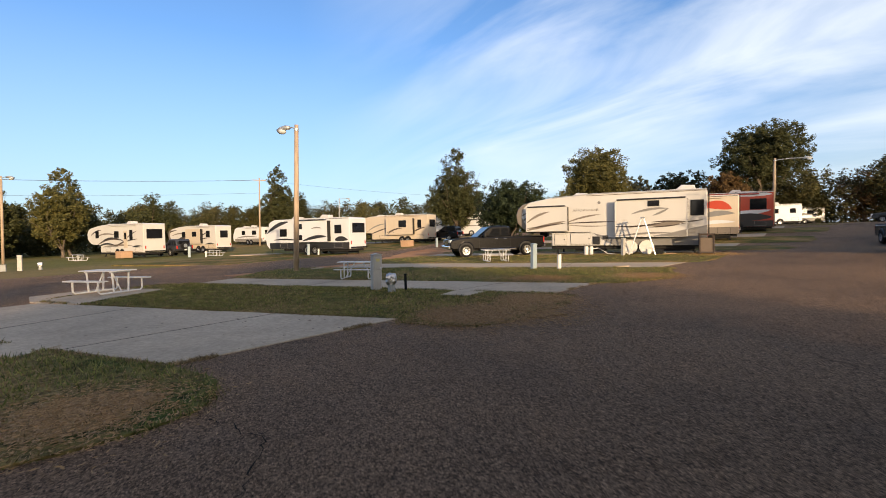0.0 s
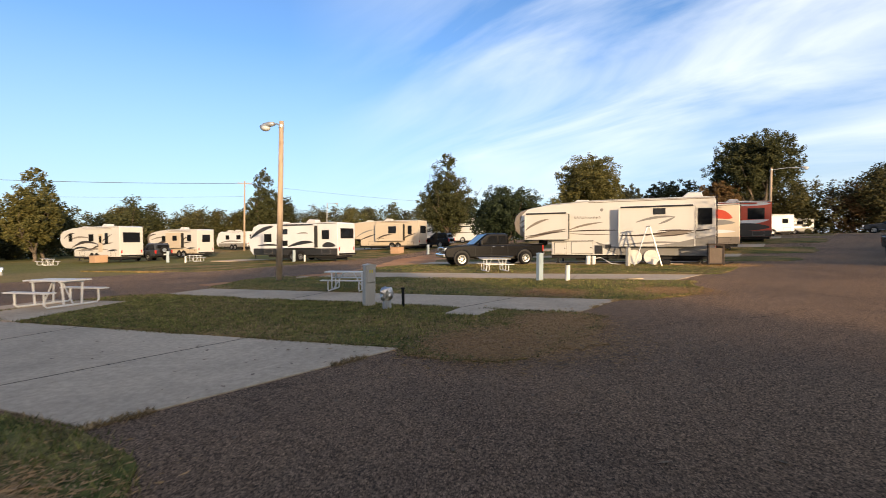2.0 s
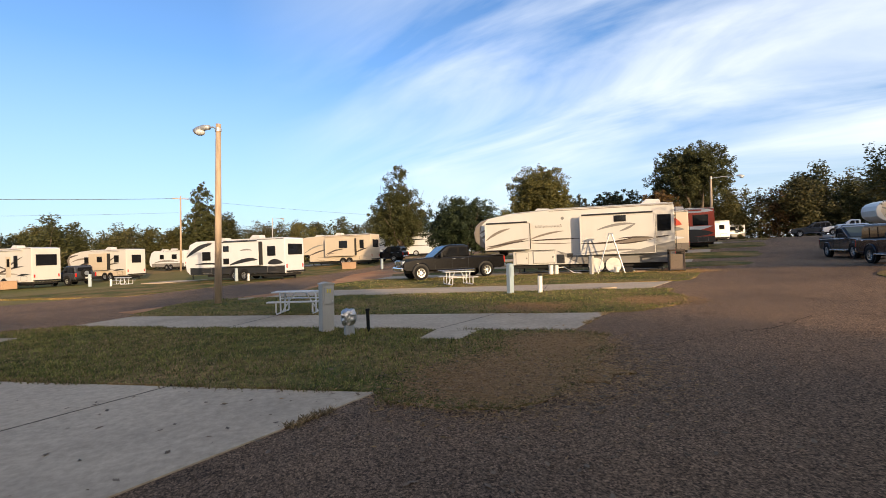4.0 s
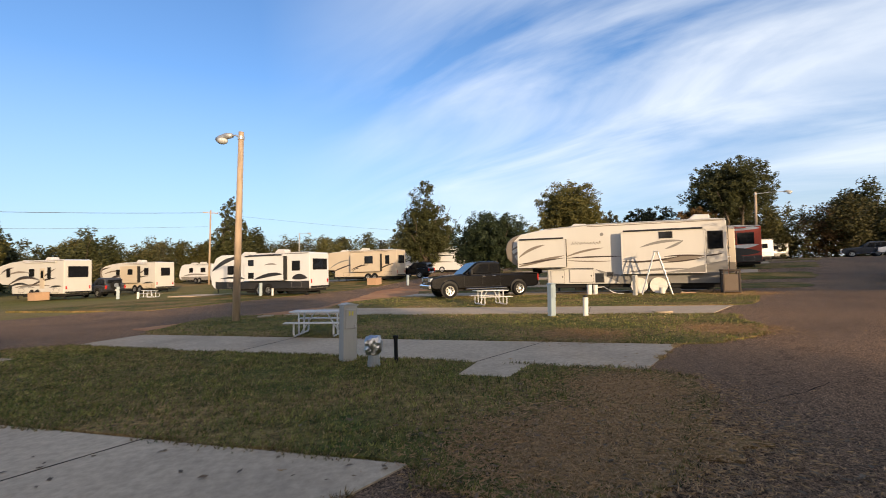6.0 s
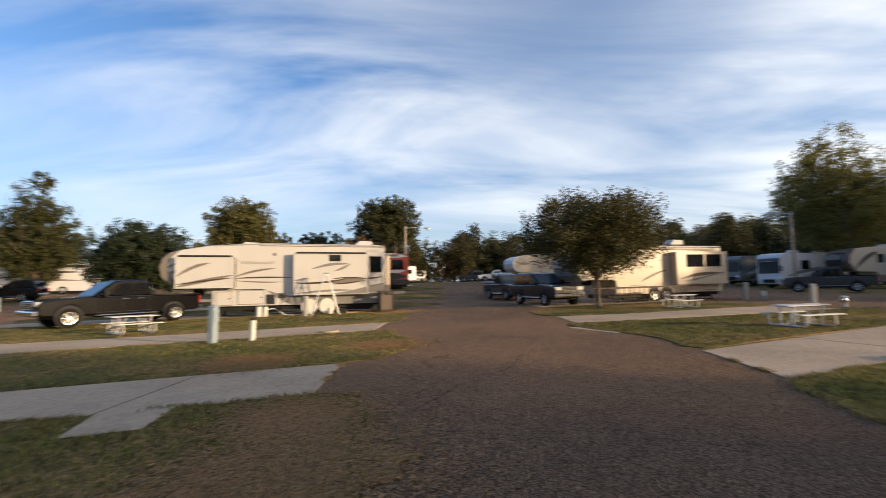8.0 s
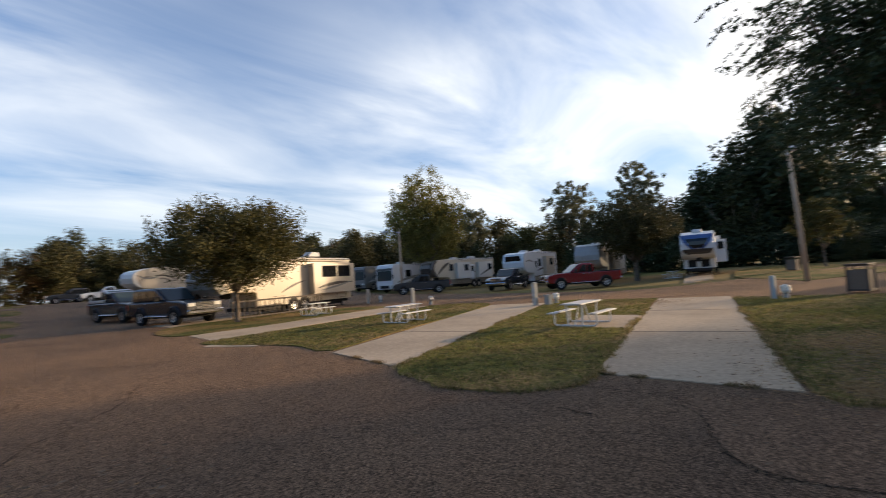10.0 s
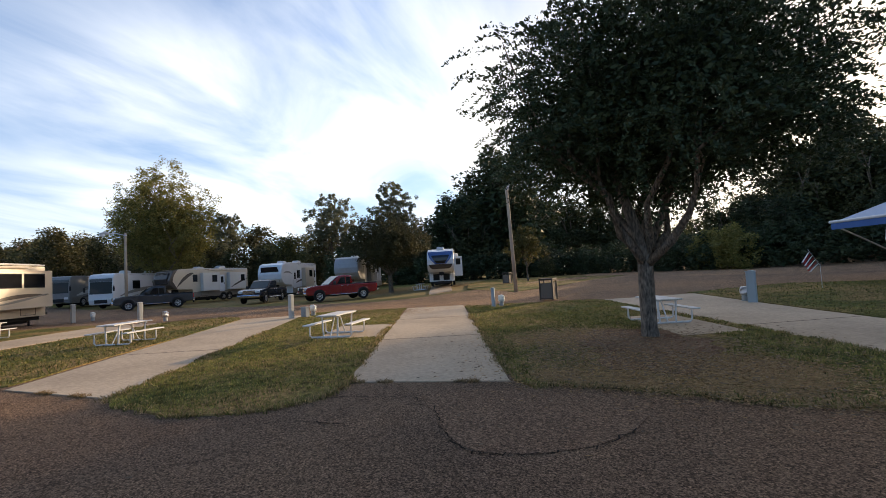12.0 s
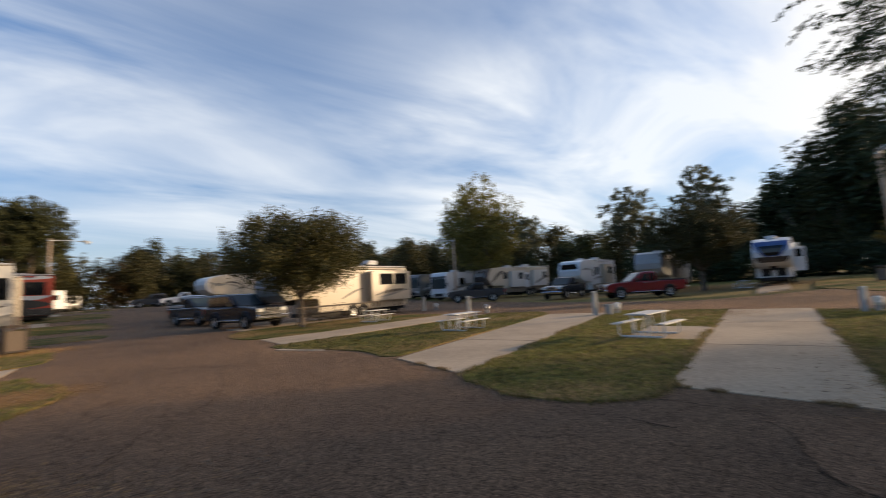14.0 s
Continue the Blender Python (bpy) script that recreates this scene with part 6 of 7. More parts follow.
for y in (-0.55, 0.45):
    part("bay", box((7.76, y, 0.92), (0.05, 0.62, 0.62), 0.02), TRIM_DARK, aq, "open dark front bay")
od = part("door", box((8.0, 1.65, 1.9), (0.05, 0.8, 1.9), 0.012), RV_WHITE, aq, "open entry door")
part("pane", box((8.035, 1.65, 2.35), (0.012, 0.45, 0.6), 0.005), GLASS, od)
rv_place(trailer("white motor home facing the road, broad windscreen", 10.5, 3.5, RV_WHITE, RV_GREY, [(((9.5, 1.2), (6.0, 2.2), (1.0, 1.8)), 0.25, G, 0), (((9.0, 0.9), (5.0, 1.5), (1.0, 1.2)), 0.2, T, 0.004)], kind="coach", windows=[(6.5, 7.6, 1.9, 2.7), (3.0, 4.2, 1.9, 2.7)], front_glass=(1.5, 2.7), units=[(3, 3.5), (7, 3.5)], axles=(3, 8.6), category="motor home"), (63.5, 6.6), 152)
rv_place(trailer("grey motor home with brown swooshes, facing the road", 10.5, 3.3, RV_GREY, RV_TAUPE, [(((9.5, 1.2), (6.0, 2.2), (1.0, 1.8)), 0.35, RV_CREAM, 0), (((9.0, 0.9), (5.0, 1.5), (1.0, 1.2)), 0.25, B, 0.004)], kind="coach", windows=[(6.5, 7.6, 1.9, 2.7)], front_glass=(1.5, 2.6), units=[(3, 3.3)], axles=(3, 8.6), category="motor home"), (69.0, 11.5), 155)
rv_place(trailer("tan and brown fifth-wheel trailer with red swoosh and rear ladder", 10.5, 3.75, RV_TAN, RV_TAUPE, [(((2.6, 2.9), (1.2, 3.1), (0.5, 2.6)), 0.5, RV_RED, 0), (((3.0, 1.9), (1.6, 2.4), (0.3, 2.2)), 0.3, G, 0.004), (((3.0, 1.4), (1.6, 1.6), (0.3, 1.5)), 0.2, RV_WHITE, 0.004)], units=[(3, 3.75)], ladder=True, windows=[(3.5, 4.5, 2.1, 2.9)]), (25.0, 35.75), HEAD, 0, 0.7)
rv_place(trailer("red and white toy-hauler trailer with black lower half", 10.5, 3.9, RV_RED, RV_BLACK, [(((4.0, 1.95), (2.0, 1.75), (0.2, 2.1)), 0.3, RV_WHITE, 0), (((4.0, 3.7), (2.0, 3.75), (0.1, 3.6)), 0.35, RV_WHITE, 0), (((4.0, 1.4), (2.0, 1.5), (0.1, 1.4)), 0.5, RV_BLACK, 0.004)], windows=[(0.6, 1.9, 2.2, 3.2)], units=[(3, 3.9)]), (32.7, 41.9), HEAD, -0.1, 0.7)
rv_place(trailer("small white trailer with a dark window", 6.5, 3.0, RV_WHITE, RV_WHITE, [], kind="trailer", windows=[(0.8, 1.5, 1.7, 2.3), (3.0, 4.0, 1.7, 2.3)], units=[(3, 3.0)], axles=(2.8,)), (53.6, 63.3), 165, 0)
rv_place(trailer("white and black travel trailer far down the road", 7.4, 2.9, RV_WHITE, RV_BLACK, [(((7, 1.6), (4, 1.9), (1, 1.6)), 0.3, RV_BLACK, 0)], kind="trailer", windows=[(1.8, 2.8, 1.8, 2.4), (4.6, 5.4, 1.8, 2.4)], units=[(3, 2.9)], axles=(3.2, 4.1)), (71.5, 79.5), 168, 0)
rv_place(trailer("tan fifth-wheel trailer behind parked pickups", 10.5, 3.7, RV_TAN, RV_GREY, SWE[:4], windows=[(3, 4, 2.1, 2.8)], units=[(3, 3.7)], nose=RV_CREAM), (53.2, 31.1), HEAD)
can_rv = trailer("white travel trailer with a blue awning stretched out", 9.0, 3.4, RV_WHITE, RV_GREY, [(((8, 1.3), (5, 1.5), (1, 1.3)), 0.2, G, 0)], kind="trailer", windows=[(1.2, 1.9, 1.75, 2.4), (5.6, 6.6, 1.7, 2.4)], doors=[(3.2, 0.8, 1.225)], units=[(4.0, 3.4)], awning=False)
rv_place(can_rv, (-1.0, -16.9), -25, 0.05)
aw = bmesh.new()
a4 = [aw.verts.new(p) for p in ((2.6, 1.28, 3.15), (8.5, 1.28, 3.15), (8.5, 3.9, 2.35), (2.6, 3.9, 2.35))]
a5 = [aw.verts.new((v.co.x, v.co.y, v.co.z - 0.025)) for v in a4]
aw.faces.new(a4); aw.faces.new(a5[::-1])
for i in range(4):
    aw.faces.new((a4[i], a5[i], a5[(i + 1) % 4], a4[(i + 1) % 4]))
aws = part("awning", aw, CANVAS_PALE, can_rv, "stretched blue striped awning")
part("valance", box((5.55, 3.92, 2.22), (5.9, 0.03, 0.28), 0.005), CANVAS, aws, "dark blue awning edge")
part("roller", tube([(2.55, 3.92, 2.38), (8.55, 3.92, 2.38)], 0.06, 10), RV_WHITE, aws)
for x in (2.6, 8.5):
    part("awning_arm", tube([(x, 3.9, 2.3), (x, 1.3, 1.0)], 0.03, 6), ALU, aws)
flag = thing("flag", "small red and white striped flag on a slanting pole", "flag")
part("pole", tube([(0, 0, -1.2), (0, 0.0, 0.5), (0.5, 0.0, 1.5)], 0.014, 6), ALU, flag)
for k in range(7):
    part("stripe", prism([(0.42 - 0.06 * k, 1.35 - 0.12 * k), (0.52 - 0.06 * k, 1.28 - 0.12 * k), (0.86 - 0.05 * k, 0.72 - 0.1 * k), (0.76 - 0.05 * k, 0.74 - 0.1 * k)], -0.01 + 0.01 * (k % 3), 0.01 + 0.01 * (k % 3)), FLAG_RED if k % 2 else FLAG_WHITE, flag)
flag.matrix_basis = up_pose(7.5, -16.0, 20, 0.55) @ Matrix.Scale(0.62, 4)


# ---- cars and pickups: x runs from the tail to the nose ----
def pickup(label, paint, L=6.0, crew=True, dually=False, suv=False, category="pickup truck", chrome=True):
    t = thing("pickup_truck" if not suv else "suv", label, category)
    W, H = 1.98, 1.93
    y = W / 2
    bed = L * 0.34 if not suv else 0.0
    hood = L - 1.75
    cab_f, cab_r = L - 2.05, (bed if not suv else 0.12)
    low = prism([(0.04, 0.55), (0.0, 0.75), (0.02, 1.12), (0.06, 1.2), (hood - 0.2, 1.22), (hood, 1.25), (L - 0.7, 1.18), (L - 0.16, 1.08), (L - 0.04, 0.95), (L - 0.02, 0.6), (L - 0.2, 0.48), (0.3, 0.48)], -y, y, 0.06, 2)
    body = part("body", low, paint, t, smooth=False)
    roof = prism([(cab_r + 0.04, 1.2), (cab_r + (0.1 if not suv else 0.3), H - 0.08), (cab_r + 0.4, H), (cab_f - 0.85, H), (cab_f - 0.62, H - 0.06), (cab_f + 0.22, 1.2)], -y + 0.14, y - 0.14, 0.12, 3)
    cab = part("cab", roof, paint, t)
    # windscreen, rear and side glass
    part("windscreen", prism([(cab_f - 0.56, H - 0.1), (cab_f + 0.16, 1.27), (cab_f + 0.2, 1.27), (cab_f - 0.52, H - 0.09)], -y + 0.24, y - 0.24, 0.0), GLASS_BLUE, cab)
    part("rear_window", box((cab_r + 0.05, 0, 1.55), (0.06, W - 0.7, 0.36), 0.02), GLASS, cab)
    span = cab_f - 0.7 - (cab_r + 0.28)
    n = 2 if crew or suv else 1
    for s in (1, -1):
        for k in range(n + (1 if suv else 0)):
            m = n + (1 if suv else 0)
            a = cab_r + 0.25 + k * span / m
            b = cab_r + 0.25 + (k + 1) * span / m - 0.08
            tip = 0.32 if k == m - 1 else 0.0
            part("side_window", prism([(a, 1.27), (a + 0.04, H - 0.17), (b, H - 0.17), (b + tip, 1.27)], s * (y - 0.145), s * (y - 0.118), 0.0), GLASS, cab)
        for k in range(n):
            part("door_handle", box((cab_r + 0.55 + k * span / n, s * (y + 0.012), 1.12), (0.2, 0.03, 0.035), 0.008), CHROME if chrome else paint, cab)
        seams = bmesh.new()
        for k in range(n + 1):
            add_box(seams, (cab_r + 0.2 + k * (cab_f - 0.05 - cab_r) / n, s * (y + 0.001), 0.88), (0.014, 0.012, 0.62))
        add_box(seams, ((cab_r + cab_f) / 2 + 0.1, s * (y + 0.001), 0.575), (cab_f - cab_r, 0.012, 0.014))
        part("door_seam", seams, TRIM_DARK, body)
        for ax in (1.25, L - 1.05):
            flare = tube([(ax + 0.5 * math.cos(q), s * (y + 0.012), 0.45 + 0.5 * math.sin(q)) for q in (math.pi * k / 12 for k in range(13))], 0.03, 6)
            part("wheel_flare", flare, paint, body)
        part("belt_line", box(((cab_r + cab_f) / 2, s * (y - 0.1), 1.225), (cab_f - cab_r, 0.06, 0.03), 0.008), TRIM_DARK, cab)
        part("mirror", box((cab_f - 0.18, s * (y + 0.14), 1.36), (0.14, 0.26, 0.26), 0.04, segs=2), TRIM_DARK, cab)
        part("headlight", box((L - 0.12, s * (y - 0.27), 0.98), (0.2, 0.42, 0.2), 0.03), HEADLIGHT, t)
        part("tail_light", box((0.03, s * (y - 0.08), 0.98), (0.1, 0.15, 0.36), 0.02), LIGHT_RED, t)
        for ax in (1.25, L - 1.05):
            part("wheel_arch", tube([(ax, s * (y - 0.03), 0.45), (ax, s * (y + 0.006), 0.45)], 0.47, 24), TRIM_DARK, t)
        sill = box((L / 2, s * (y + 0.03), 0.46), (L * 0.38, 0.1, 0.05), 0.015)
        part("running_board", sill, CHROME if chrome else TRIM_DARK, t)
        for ax in (1.25, L - 1.05):
            wide = 0.42 if dually and ax < 2 else 0.27
            wheel(t, ax, s * (y - 0.085 + (0.06 if wide > 0.3 else 0)), 0.40, wide, ALU, s)
    if not suv:
        part("bed_floor", box((bed / 2 + 0.02, 0, 1.19), (bed - 0.12, W - 0.24, 0.07), 0.01), TRIM_DARK, t, "dark truck bed")
        for s in (1, -1):
            part("bed_rail", box((bed / 2, s * (y - 0.07), 1.235), (bed - 0.02, 0.12, 0.06), 0.02), TRIM_DARK, t)
    gr = box((L - 0.02, 0, 0.95), (0.08, 1.0, 0.36), 0.03)
    g = part("grille", gr, CHROME if chrome else TRIM_DARK, t)
    bars = bmesh.new()
    for k in range(4):
        add_box(bars, (L + 0.025, 0, 0.83 + 0.08 * k), (0.02, 0.9, 0.035), 0.004)
    part("grille_bar", bars, TRIM_DARK, g)
    part("front_bumper", box((L + 0.02, 0, 0.62), (0.2, W - 0.06, 0.24), 0.06, segs=2), CHROME if chrome else paint, t)
    part("rear_bumper", box((-0.05, 0, 0.62), (0.16, W - 0.1, 0.2), 0.04, segs=2), CHROME if chrome else TRIM_DARK, t)
    part("number_plate", box((-0.14, 0, 0.68), (0.012, 0.32, 0.16), 0.003), RV_WHITE, t)
    under = box((L / 2, 0, 0.42), (L * 0.82, W * 0.7, 0.16), 0.02)
    part("underbody", under, STEEL_DARK, t)
    return t


def park(ob, cx, cy, heading, L=6.0, lean_x=0.0):
    h = radians(heading)
    ob.matrix_basis = up_pose(cx - math.cos(h) * L / 2, cy - math.sin(h) * L / 2, heading, 0.0, lean_x)
    return ob


park(pickup("black crew-cab pickup with twin rear wheels, hitched by a trailer", PAINT_BLACK, 6.3, dually=True), 3.85, 29.2, 190, 6.3, 0.4)
park(pickup("red pickup truck parked along the road", PAINT_RED, 5.9), 35.5, -5.7, 97, 5.9)
park(pickup("dark blue pickup parked in front of a trailer", PAINT_NAVY, 5.9), 43.0, -1.0, 150, 5.9)
park(pickup("dark grey pickup with camper-height cab parked along the road", PAINT_GREY, 5.9), 46.6, 7.6, 100, 5.9)
park(pickup("dark blue sport-utility car with chrome grille, nose to the road", PAINT_NAVY, 5.2, suv=True, category="suv"), 23.6, 19.3, 244, 5.2)
park(pickup("dark pickup parked behind a blue car", PAINT_GREY, 5.7), 28.6, 25.6, 240, 5.7)
park(pickup("silver pickup parked in a row of cars", PAINT_SILVER, 5.7), 32.6, 29.0, 236, 5.7)
park(pickup("white pickup parked across the far lot", PAINT_WHITE, 5.8), 61.4, 51.9, 130, 5.8)
park(pickup("blue-grey sport-utility car parked in the far lot", PAINT_GREY, 4.8, suv=True, category="suv"), 61.0, 57.1, 138, 4.8)
park(pickup("dark off-road car with a spare wheel on its tail door", PAINT_GREY, 4.4, suv=True, category="suv", chrome=False), -30.6, 54.9, 150, 4.4)
sp = bpy.data.objects["suv.002"] if "suv.002" in bpy.data.objects else None
if sp:
    tyre = tube([(-0.02, 0.1, 1.15), (-0.26, 0.1, 1.15)], 0.4, 20)
    st = part("spare_wheel", tyre, RUBBER, sp)
    part("rim", tube([(-0.26, 0.1, 1.15), (-0.28, 0.1, 1.15)], 0.22, 16), ALU, st)
car_l = park(pickup("dark sedan parked between two trailers", PAINT_BLACK, 4.8, suv=True, category="car"), 2.0, 62.0, 152, 4.8)


# ---- picnic tables ----
def picnic_table():
    t = thing("picnic_table", "weathered pale picnic table with a bolted steel tube frame", "picnic table", "picnic tables")
    L = 1.83
    for k in range(4):
        part("plank", box((0, -0.27 + 0.18 * k, 0.745), (L, 0.172, 0.04), 0.006), TABLE_TOP, t)
    for s in (1, -1):
        for k in range(2):
            part("bench_plank", box((0, s * (0.66 + 0.135 * k), 0.445), (L, 0.128, 0.04), 0.006), TABLE_TOP, t)
    for x in (-0.62, 0.62):
        fr = bmesh.new()
        for s in (1, -1):
            add_tube(fr, [(x, s * 0.28, 0.72), (x, s * 0.24, 0.06), (x, s * 0.24, 0.03)], 0.03, 8)
            add_tube(fr, [(x, s * 0.73, 0.42), (x, s * 0.73, 0.10), (x, s * 0.66, 0.03), (x, 0, 0.03)], 0.03, 8)
        add_tube(fr, [(x, -0.34, 0.71), (x, 0.34, 0.71)], 0.028, 8)
        part("frame", fr, TABLE_TUBE, t)
        part("brace", tube([(x, 0, 0.06), (x - math.copysign(0.42, x), 0, 0.71)], 0.022, 8), TABLE_TUBE, t)
    return t


TABLES = [(-10.5, 13.9, 158, 0), (-3.0, 15.9, 172, 1.5), (3.05, 23.0, 190, 1.5), (11.7, 0.78, 142, 0), (6.9, -6.1, 150, 0), (15.8, 6.05, 145, 0), (22.9, 11.4, 152, 0), (-35.0, 45.8, 152, 2), (-22.5, 47.6, 152, 2), (39.0, -14.6, 140, 0)]
first = picnic_table()
first.matrix_basis = up_pose(*TABLES[0][:3], 0.03, TABLES[0][3]) @ Matrix.Scale(0.92, 4)
for x, y, hd, ln in TABLES[1:]:
    copy_thing(first, up_pose(x, y, hd, 0.024, ln) @ Matrix.Scale(0.86, 4))


# ---- hookups, posts and small site furniture ----
def pedestal(material, label, h=1.0, w=0.2, digits=False):
    t = thing("power_pedestal", label, "utility pedestal", "hookup pedestals")
    part("post", box((0, 0, h / 2 - 0.03), (w, w * 0.8, h), 0.012), material, t)
    part("cap", prism([(-w * 0.56, h - 0.03), (-w * 0.56, h - 0.01), (0, h + 0.02), (w * 0.56, h - 0.01), (w * 0.56, h - 0.03)], -w * 0.46, w * 0.46, 0.003, 1), material, t)
    d = part("cover", box((0, -w * 0.4 - 0.012, h * 0.74), (w * 0.76, 0.03, h * 0.34), 0.008), material, t)
    part("hasp", box((w * 0.3, -w * 0.4 - 0.032, h * 0.62), (0.025, 0.02, 0.05), 0.003), ALU, d)
    if digits:
        for k in range(2):
            part("digit_bar", box((-0.03 + 0.055 * k, -w * 0.4 - 0.03, h * 0.84), (0.034, 0.006, 0.075), 0.002), YELLOW, t, "worn yellow number")
    return t


main_ped = pedestal(PED_GREY, "tall grey-beige hookup post with a worn yellow number", 1.0, 0.26, True)
main_ped.matrix_basis = up_pose(-1.98, 12.12, 28, 0.02, 2.0)
for x, y, hd, m, lb, h, w in ((3.76, 17.55, 30, PED_BLUE, "blue-grey hookup post in the grass", 1.0, 0.21), (10.5, 24.6, 30, PED_GREY, "grey hookup post beside a trailer", 0.95, 0.2), (19.9, 0.6, 30, PED_GREY, "grey-beige hookup post in the grass", 1.0, 0.2),
                              (25.4, 6.6, 30, PED_GREY, "grey-beige hookup post in the grass", 1.0, 0.2), (32.0, 10.4, 30, PED_GREY, "grey-beige hookup post near a trailer", 1.0, 0.22), (7.55, -11.55, 20, PED_BLUE, "blue-grey hookup post in the grass", 1.0, 0.25), (15.5, -6.95, 30, PED_BLUE, "slim blue-grey hookup post", 0.8, 0.14),
                              (-24.8, 47.0, 30, PED_BLUE, "blue-grey hookup post across the road", 1.05, 0.24), (-11.2, 41.0, 30, PED_BLUE, "blue-grey hookup post near a white trailer", 1.0, 0.22), (-27.0, 30.0, 30, PED_GREY, "grey hookup post across the road", 1.0, 0.24), (0.6, 49.5, 30, PED_BLUE, "grey hookup post near a tan trailer", 1.0, 0.22)):
    pedestal(m, lb, h, w).matrix_basis = up_pose(x, y, hd, 0.02, 1.5 if y > 15 else 0)


def water_meter(label, wrapped=True, s=1.0):
    """A water tap wrapped in foil on a short cast stand."""
    t = thing("water_hookup", label, "water hookup", "water hookups")
    part("stand", tube([(0, 0, -0.03), (0, 0, 0.16 * s), (0, 0, 0.22 * s)], 0.11 * s, 12, 0.08 * s), CAST, t)
    bm = bmesh.new()
    bmesh.ops.create_icosphere(bm, subdivisions=3, radius=0.16 * s)
    for v in bm.verts:
        n3 = v.co.normalized()
        boxy = 1 / max(abs(n3.x), abs(n3.y), abs(n3.z)) ** 0.6
        k = boxy * (0.9 + 0.16 * noise.noise(v.co * 14) + 0.12 * noise.noise(v.co * 34))
        v.co = Vector((v.co.x * k, v.co.y * k * 0.8, v.co.z * k * 1.12 + 0.34 * s))
    part("wrap", bm, FOIL if wrapped else PVC, t, "crumpled silver insulation wrap" if wrapped else "white wrapped tap")
    return t


water_meter("foil-wrapped water tap on a cast stand").matrix_basis = up_pose(-1.5, 11.5, 0, 0.02)
pp = thing("pipe_post", "short dark pipe standing in the grass", "pipe")
part("pipe", tube([(0, 0, -0.05), (0, 0, 0.42)], 0.035, 10), RUBBER, pp)
part("cap", tube([(0, 0, 0.42), (0, 0, 0.46)], 0.045, 10), RUBBER, pp)
pp.matrix_basis = up_pose(-1.13, 11.66, 0, 0.02)
for x, y, lb in ((20.2, -0.4, "pale wrapped water tap with a red collar"), (15.55, -7.4, "white wrapped water tap in the grass"), (7.95, -11.85, "foil-wrapped water tap in the grass"), (25.9, 5.6, "foil-wrapped water tap in the grass"), (-26.2, 30.6, "foil-wrapped water tap across the road"), (32.6, 9.6, "white wrapped water tap near a trailer")):
    water_meter(lb, "foil" in lb, 0.95).matrix_basis = up_pose(x, y, 30, 0.02)


def white_post(x, y):
    t = thing("marker_post", "short white plastic pipe post with a dark cap", "post")
    part("pipe", tube([(0, 0, -0.05), (0, 0, 0.56)], 0.08, 14), PVC, t)
    part("cap", tube([(0, 0, 0.56), (0, 0, 0.62)], 0.06, 12), TRIM_DARK, t)
    t.matrix_basis = up_pose(x, y, 0, 0.02, 2)


white_post(4.68, 17.15)
white_post(-22.6, 45.9)
white_post(-10.2, 40.6)
vb = thing("valve_box", "flat pale concrete valve cover in the grass", "valve cover")
part("lid", tube([(0, 0, 0.02), (0, 0, 0.06)], 0.3, 16), CONCRETE, vb)
vb.matrix_basis = up_pose(7.2, 17.2)
vb2 = copy_thing(vb, up_pose(-5.9, 21.9))
gb = thing("junction_box", "small grey-green electrical box beside a post", "utility box")
part("box", box((0, 0, 0.2), (0.3, 0.22, 0.42), 0.015), CAST, gb)
part("lid", box((0, 0, 0.42), (0.33, 0.25, 0.03), 0.006), CAST, gb)
gb.matrix_basis = up_pose(19.7, 0.05, 30, 0.02)
copy_thing(gb, up_pose(-27.7, 29.6, 30, 0.02))


def waste_bin(label, s=1.0):
    t = thing("litter_bin", label, "litter bin")
    fr = bmesh.new()
    for x in (-0.3, 0.3):
        for y in (-0.3, 0.3):
            add_box(fr, (x * s, y * s, 0.5 * s), (0.06 * s, 0.06 * s, 1.0 * s), 0.008)
    for z in (0.08, 0.96):
        for q in (-0.3, 0.3):
            add_box(fr, (0, q * s, z * s), (0.6 * s, 0.05 * s, 0.07 * s), 0.006)
            add_box(fr, (q * s, 0, z * s), (0.05 * s, 0.6 * s, 0.07 * s), 0.006)
    part("frame", fr, BIN_BROWN, t)
    for x, y, sx, sy in ((0, 0.285, 0.54, 0.025), (0, -0.285, 0.54, 0.025), (0.285, 0, 0.025, 0.54), (-0.285, 0, 0.025, 0.54)):
        part("panel", box((x * s, y * s, 0.45 * s), (sx * s, sy * s, 0.7 * s), 0.005), BIN_PANEL, t)
    part("lid", box((0, 0, 0.99 * s), (0.7 * s, 0.7 * s, 0.05 * s), 0.015), BIN_BROWN, t)
    return t


waste_bin("brown square litter bin with pebbled panels").matrix_basis = up_pose(15.9, -10.35, 30, 0.02)
waste_bin("brown square litter bin with pebbled panels by a trailer", 1.08).matrix_basis = up_pose(14.6, 23.5, HEAD, 0.02, 1.0)
waste_bin("brown litter bin across the loop road", 1.0).matrix_basis = up_pose(33.2, -20.6, 30)

lad = thing("step_ladder", "open aluminium step ladder leaning beside a trailer", "ladder")
for s in (1, -1):
    ra = bmesh.new()
    for q in (0.0, 0.42):
        add_tube(ra, [(s * 0.66, q, 0.0), (s * 0.06, 0.1 + q * 0.45, 2.05)], 0.03, 6)
    part("rail", ra, ALU, lad)
    st = bmesh.new()
    for k in range(6):
        f = (k + 0.6) / 7
        add_box(st, (s * (0.66 - 0.60 * f), 0.21, 2.05 * f), (0.05, 0.38 - 0.12 * f, 0.025), 0.004)
    part("step", st, ALU, lad)
part("ladder_top", box((0, 0.2, 2.07), (0.24, 0.4, 0.05), 0.01), ALU, lad)
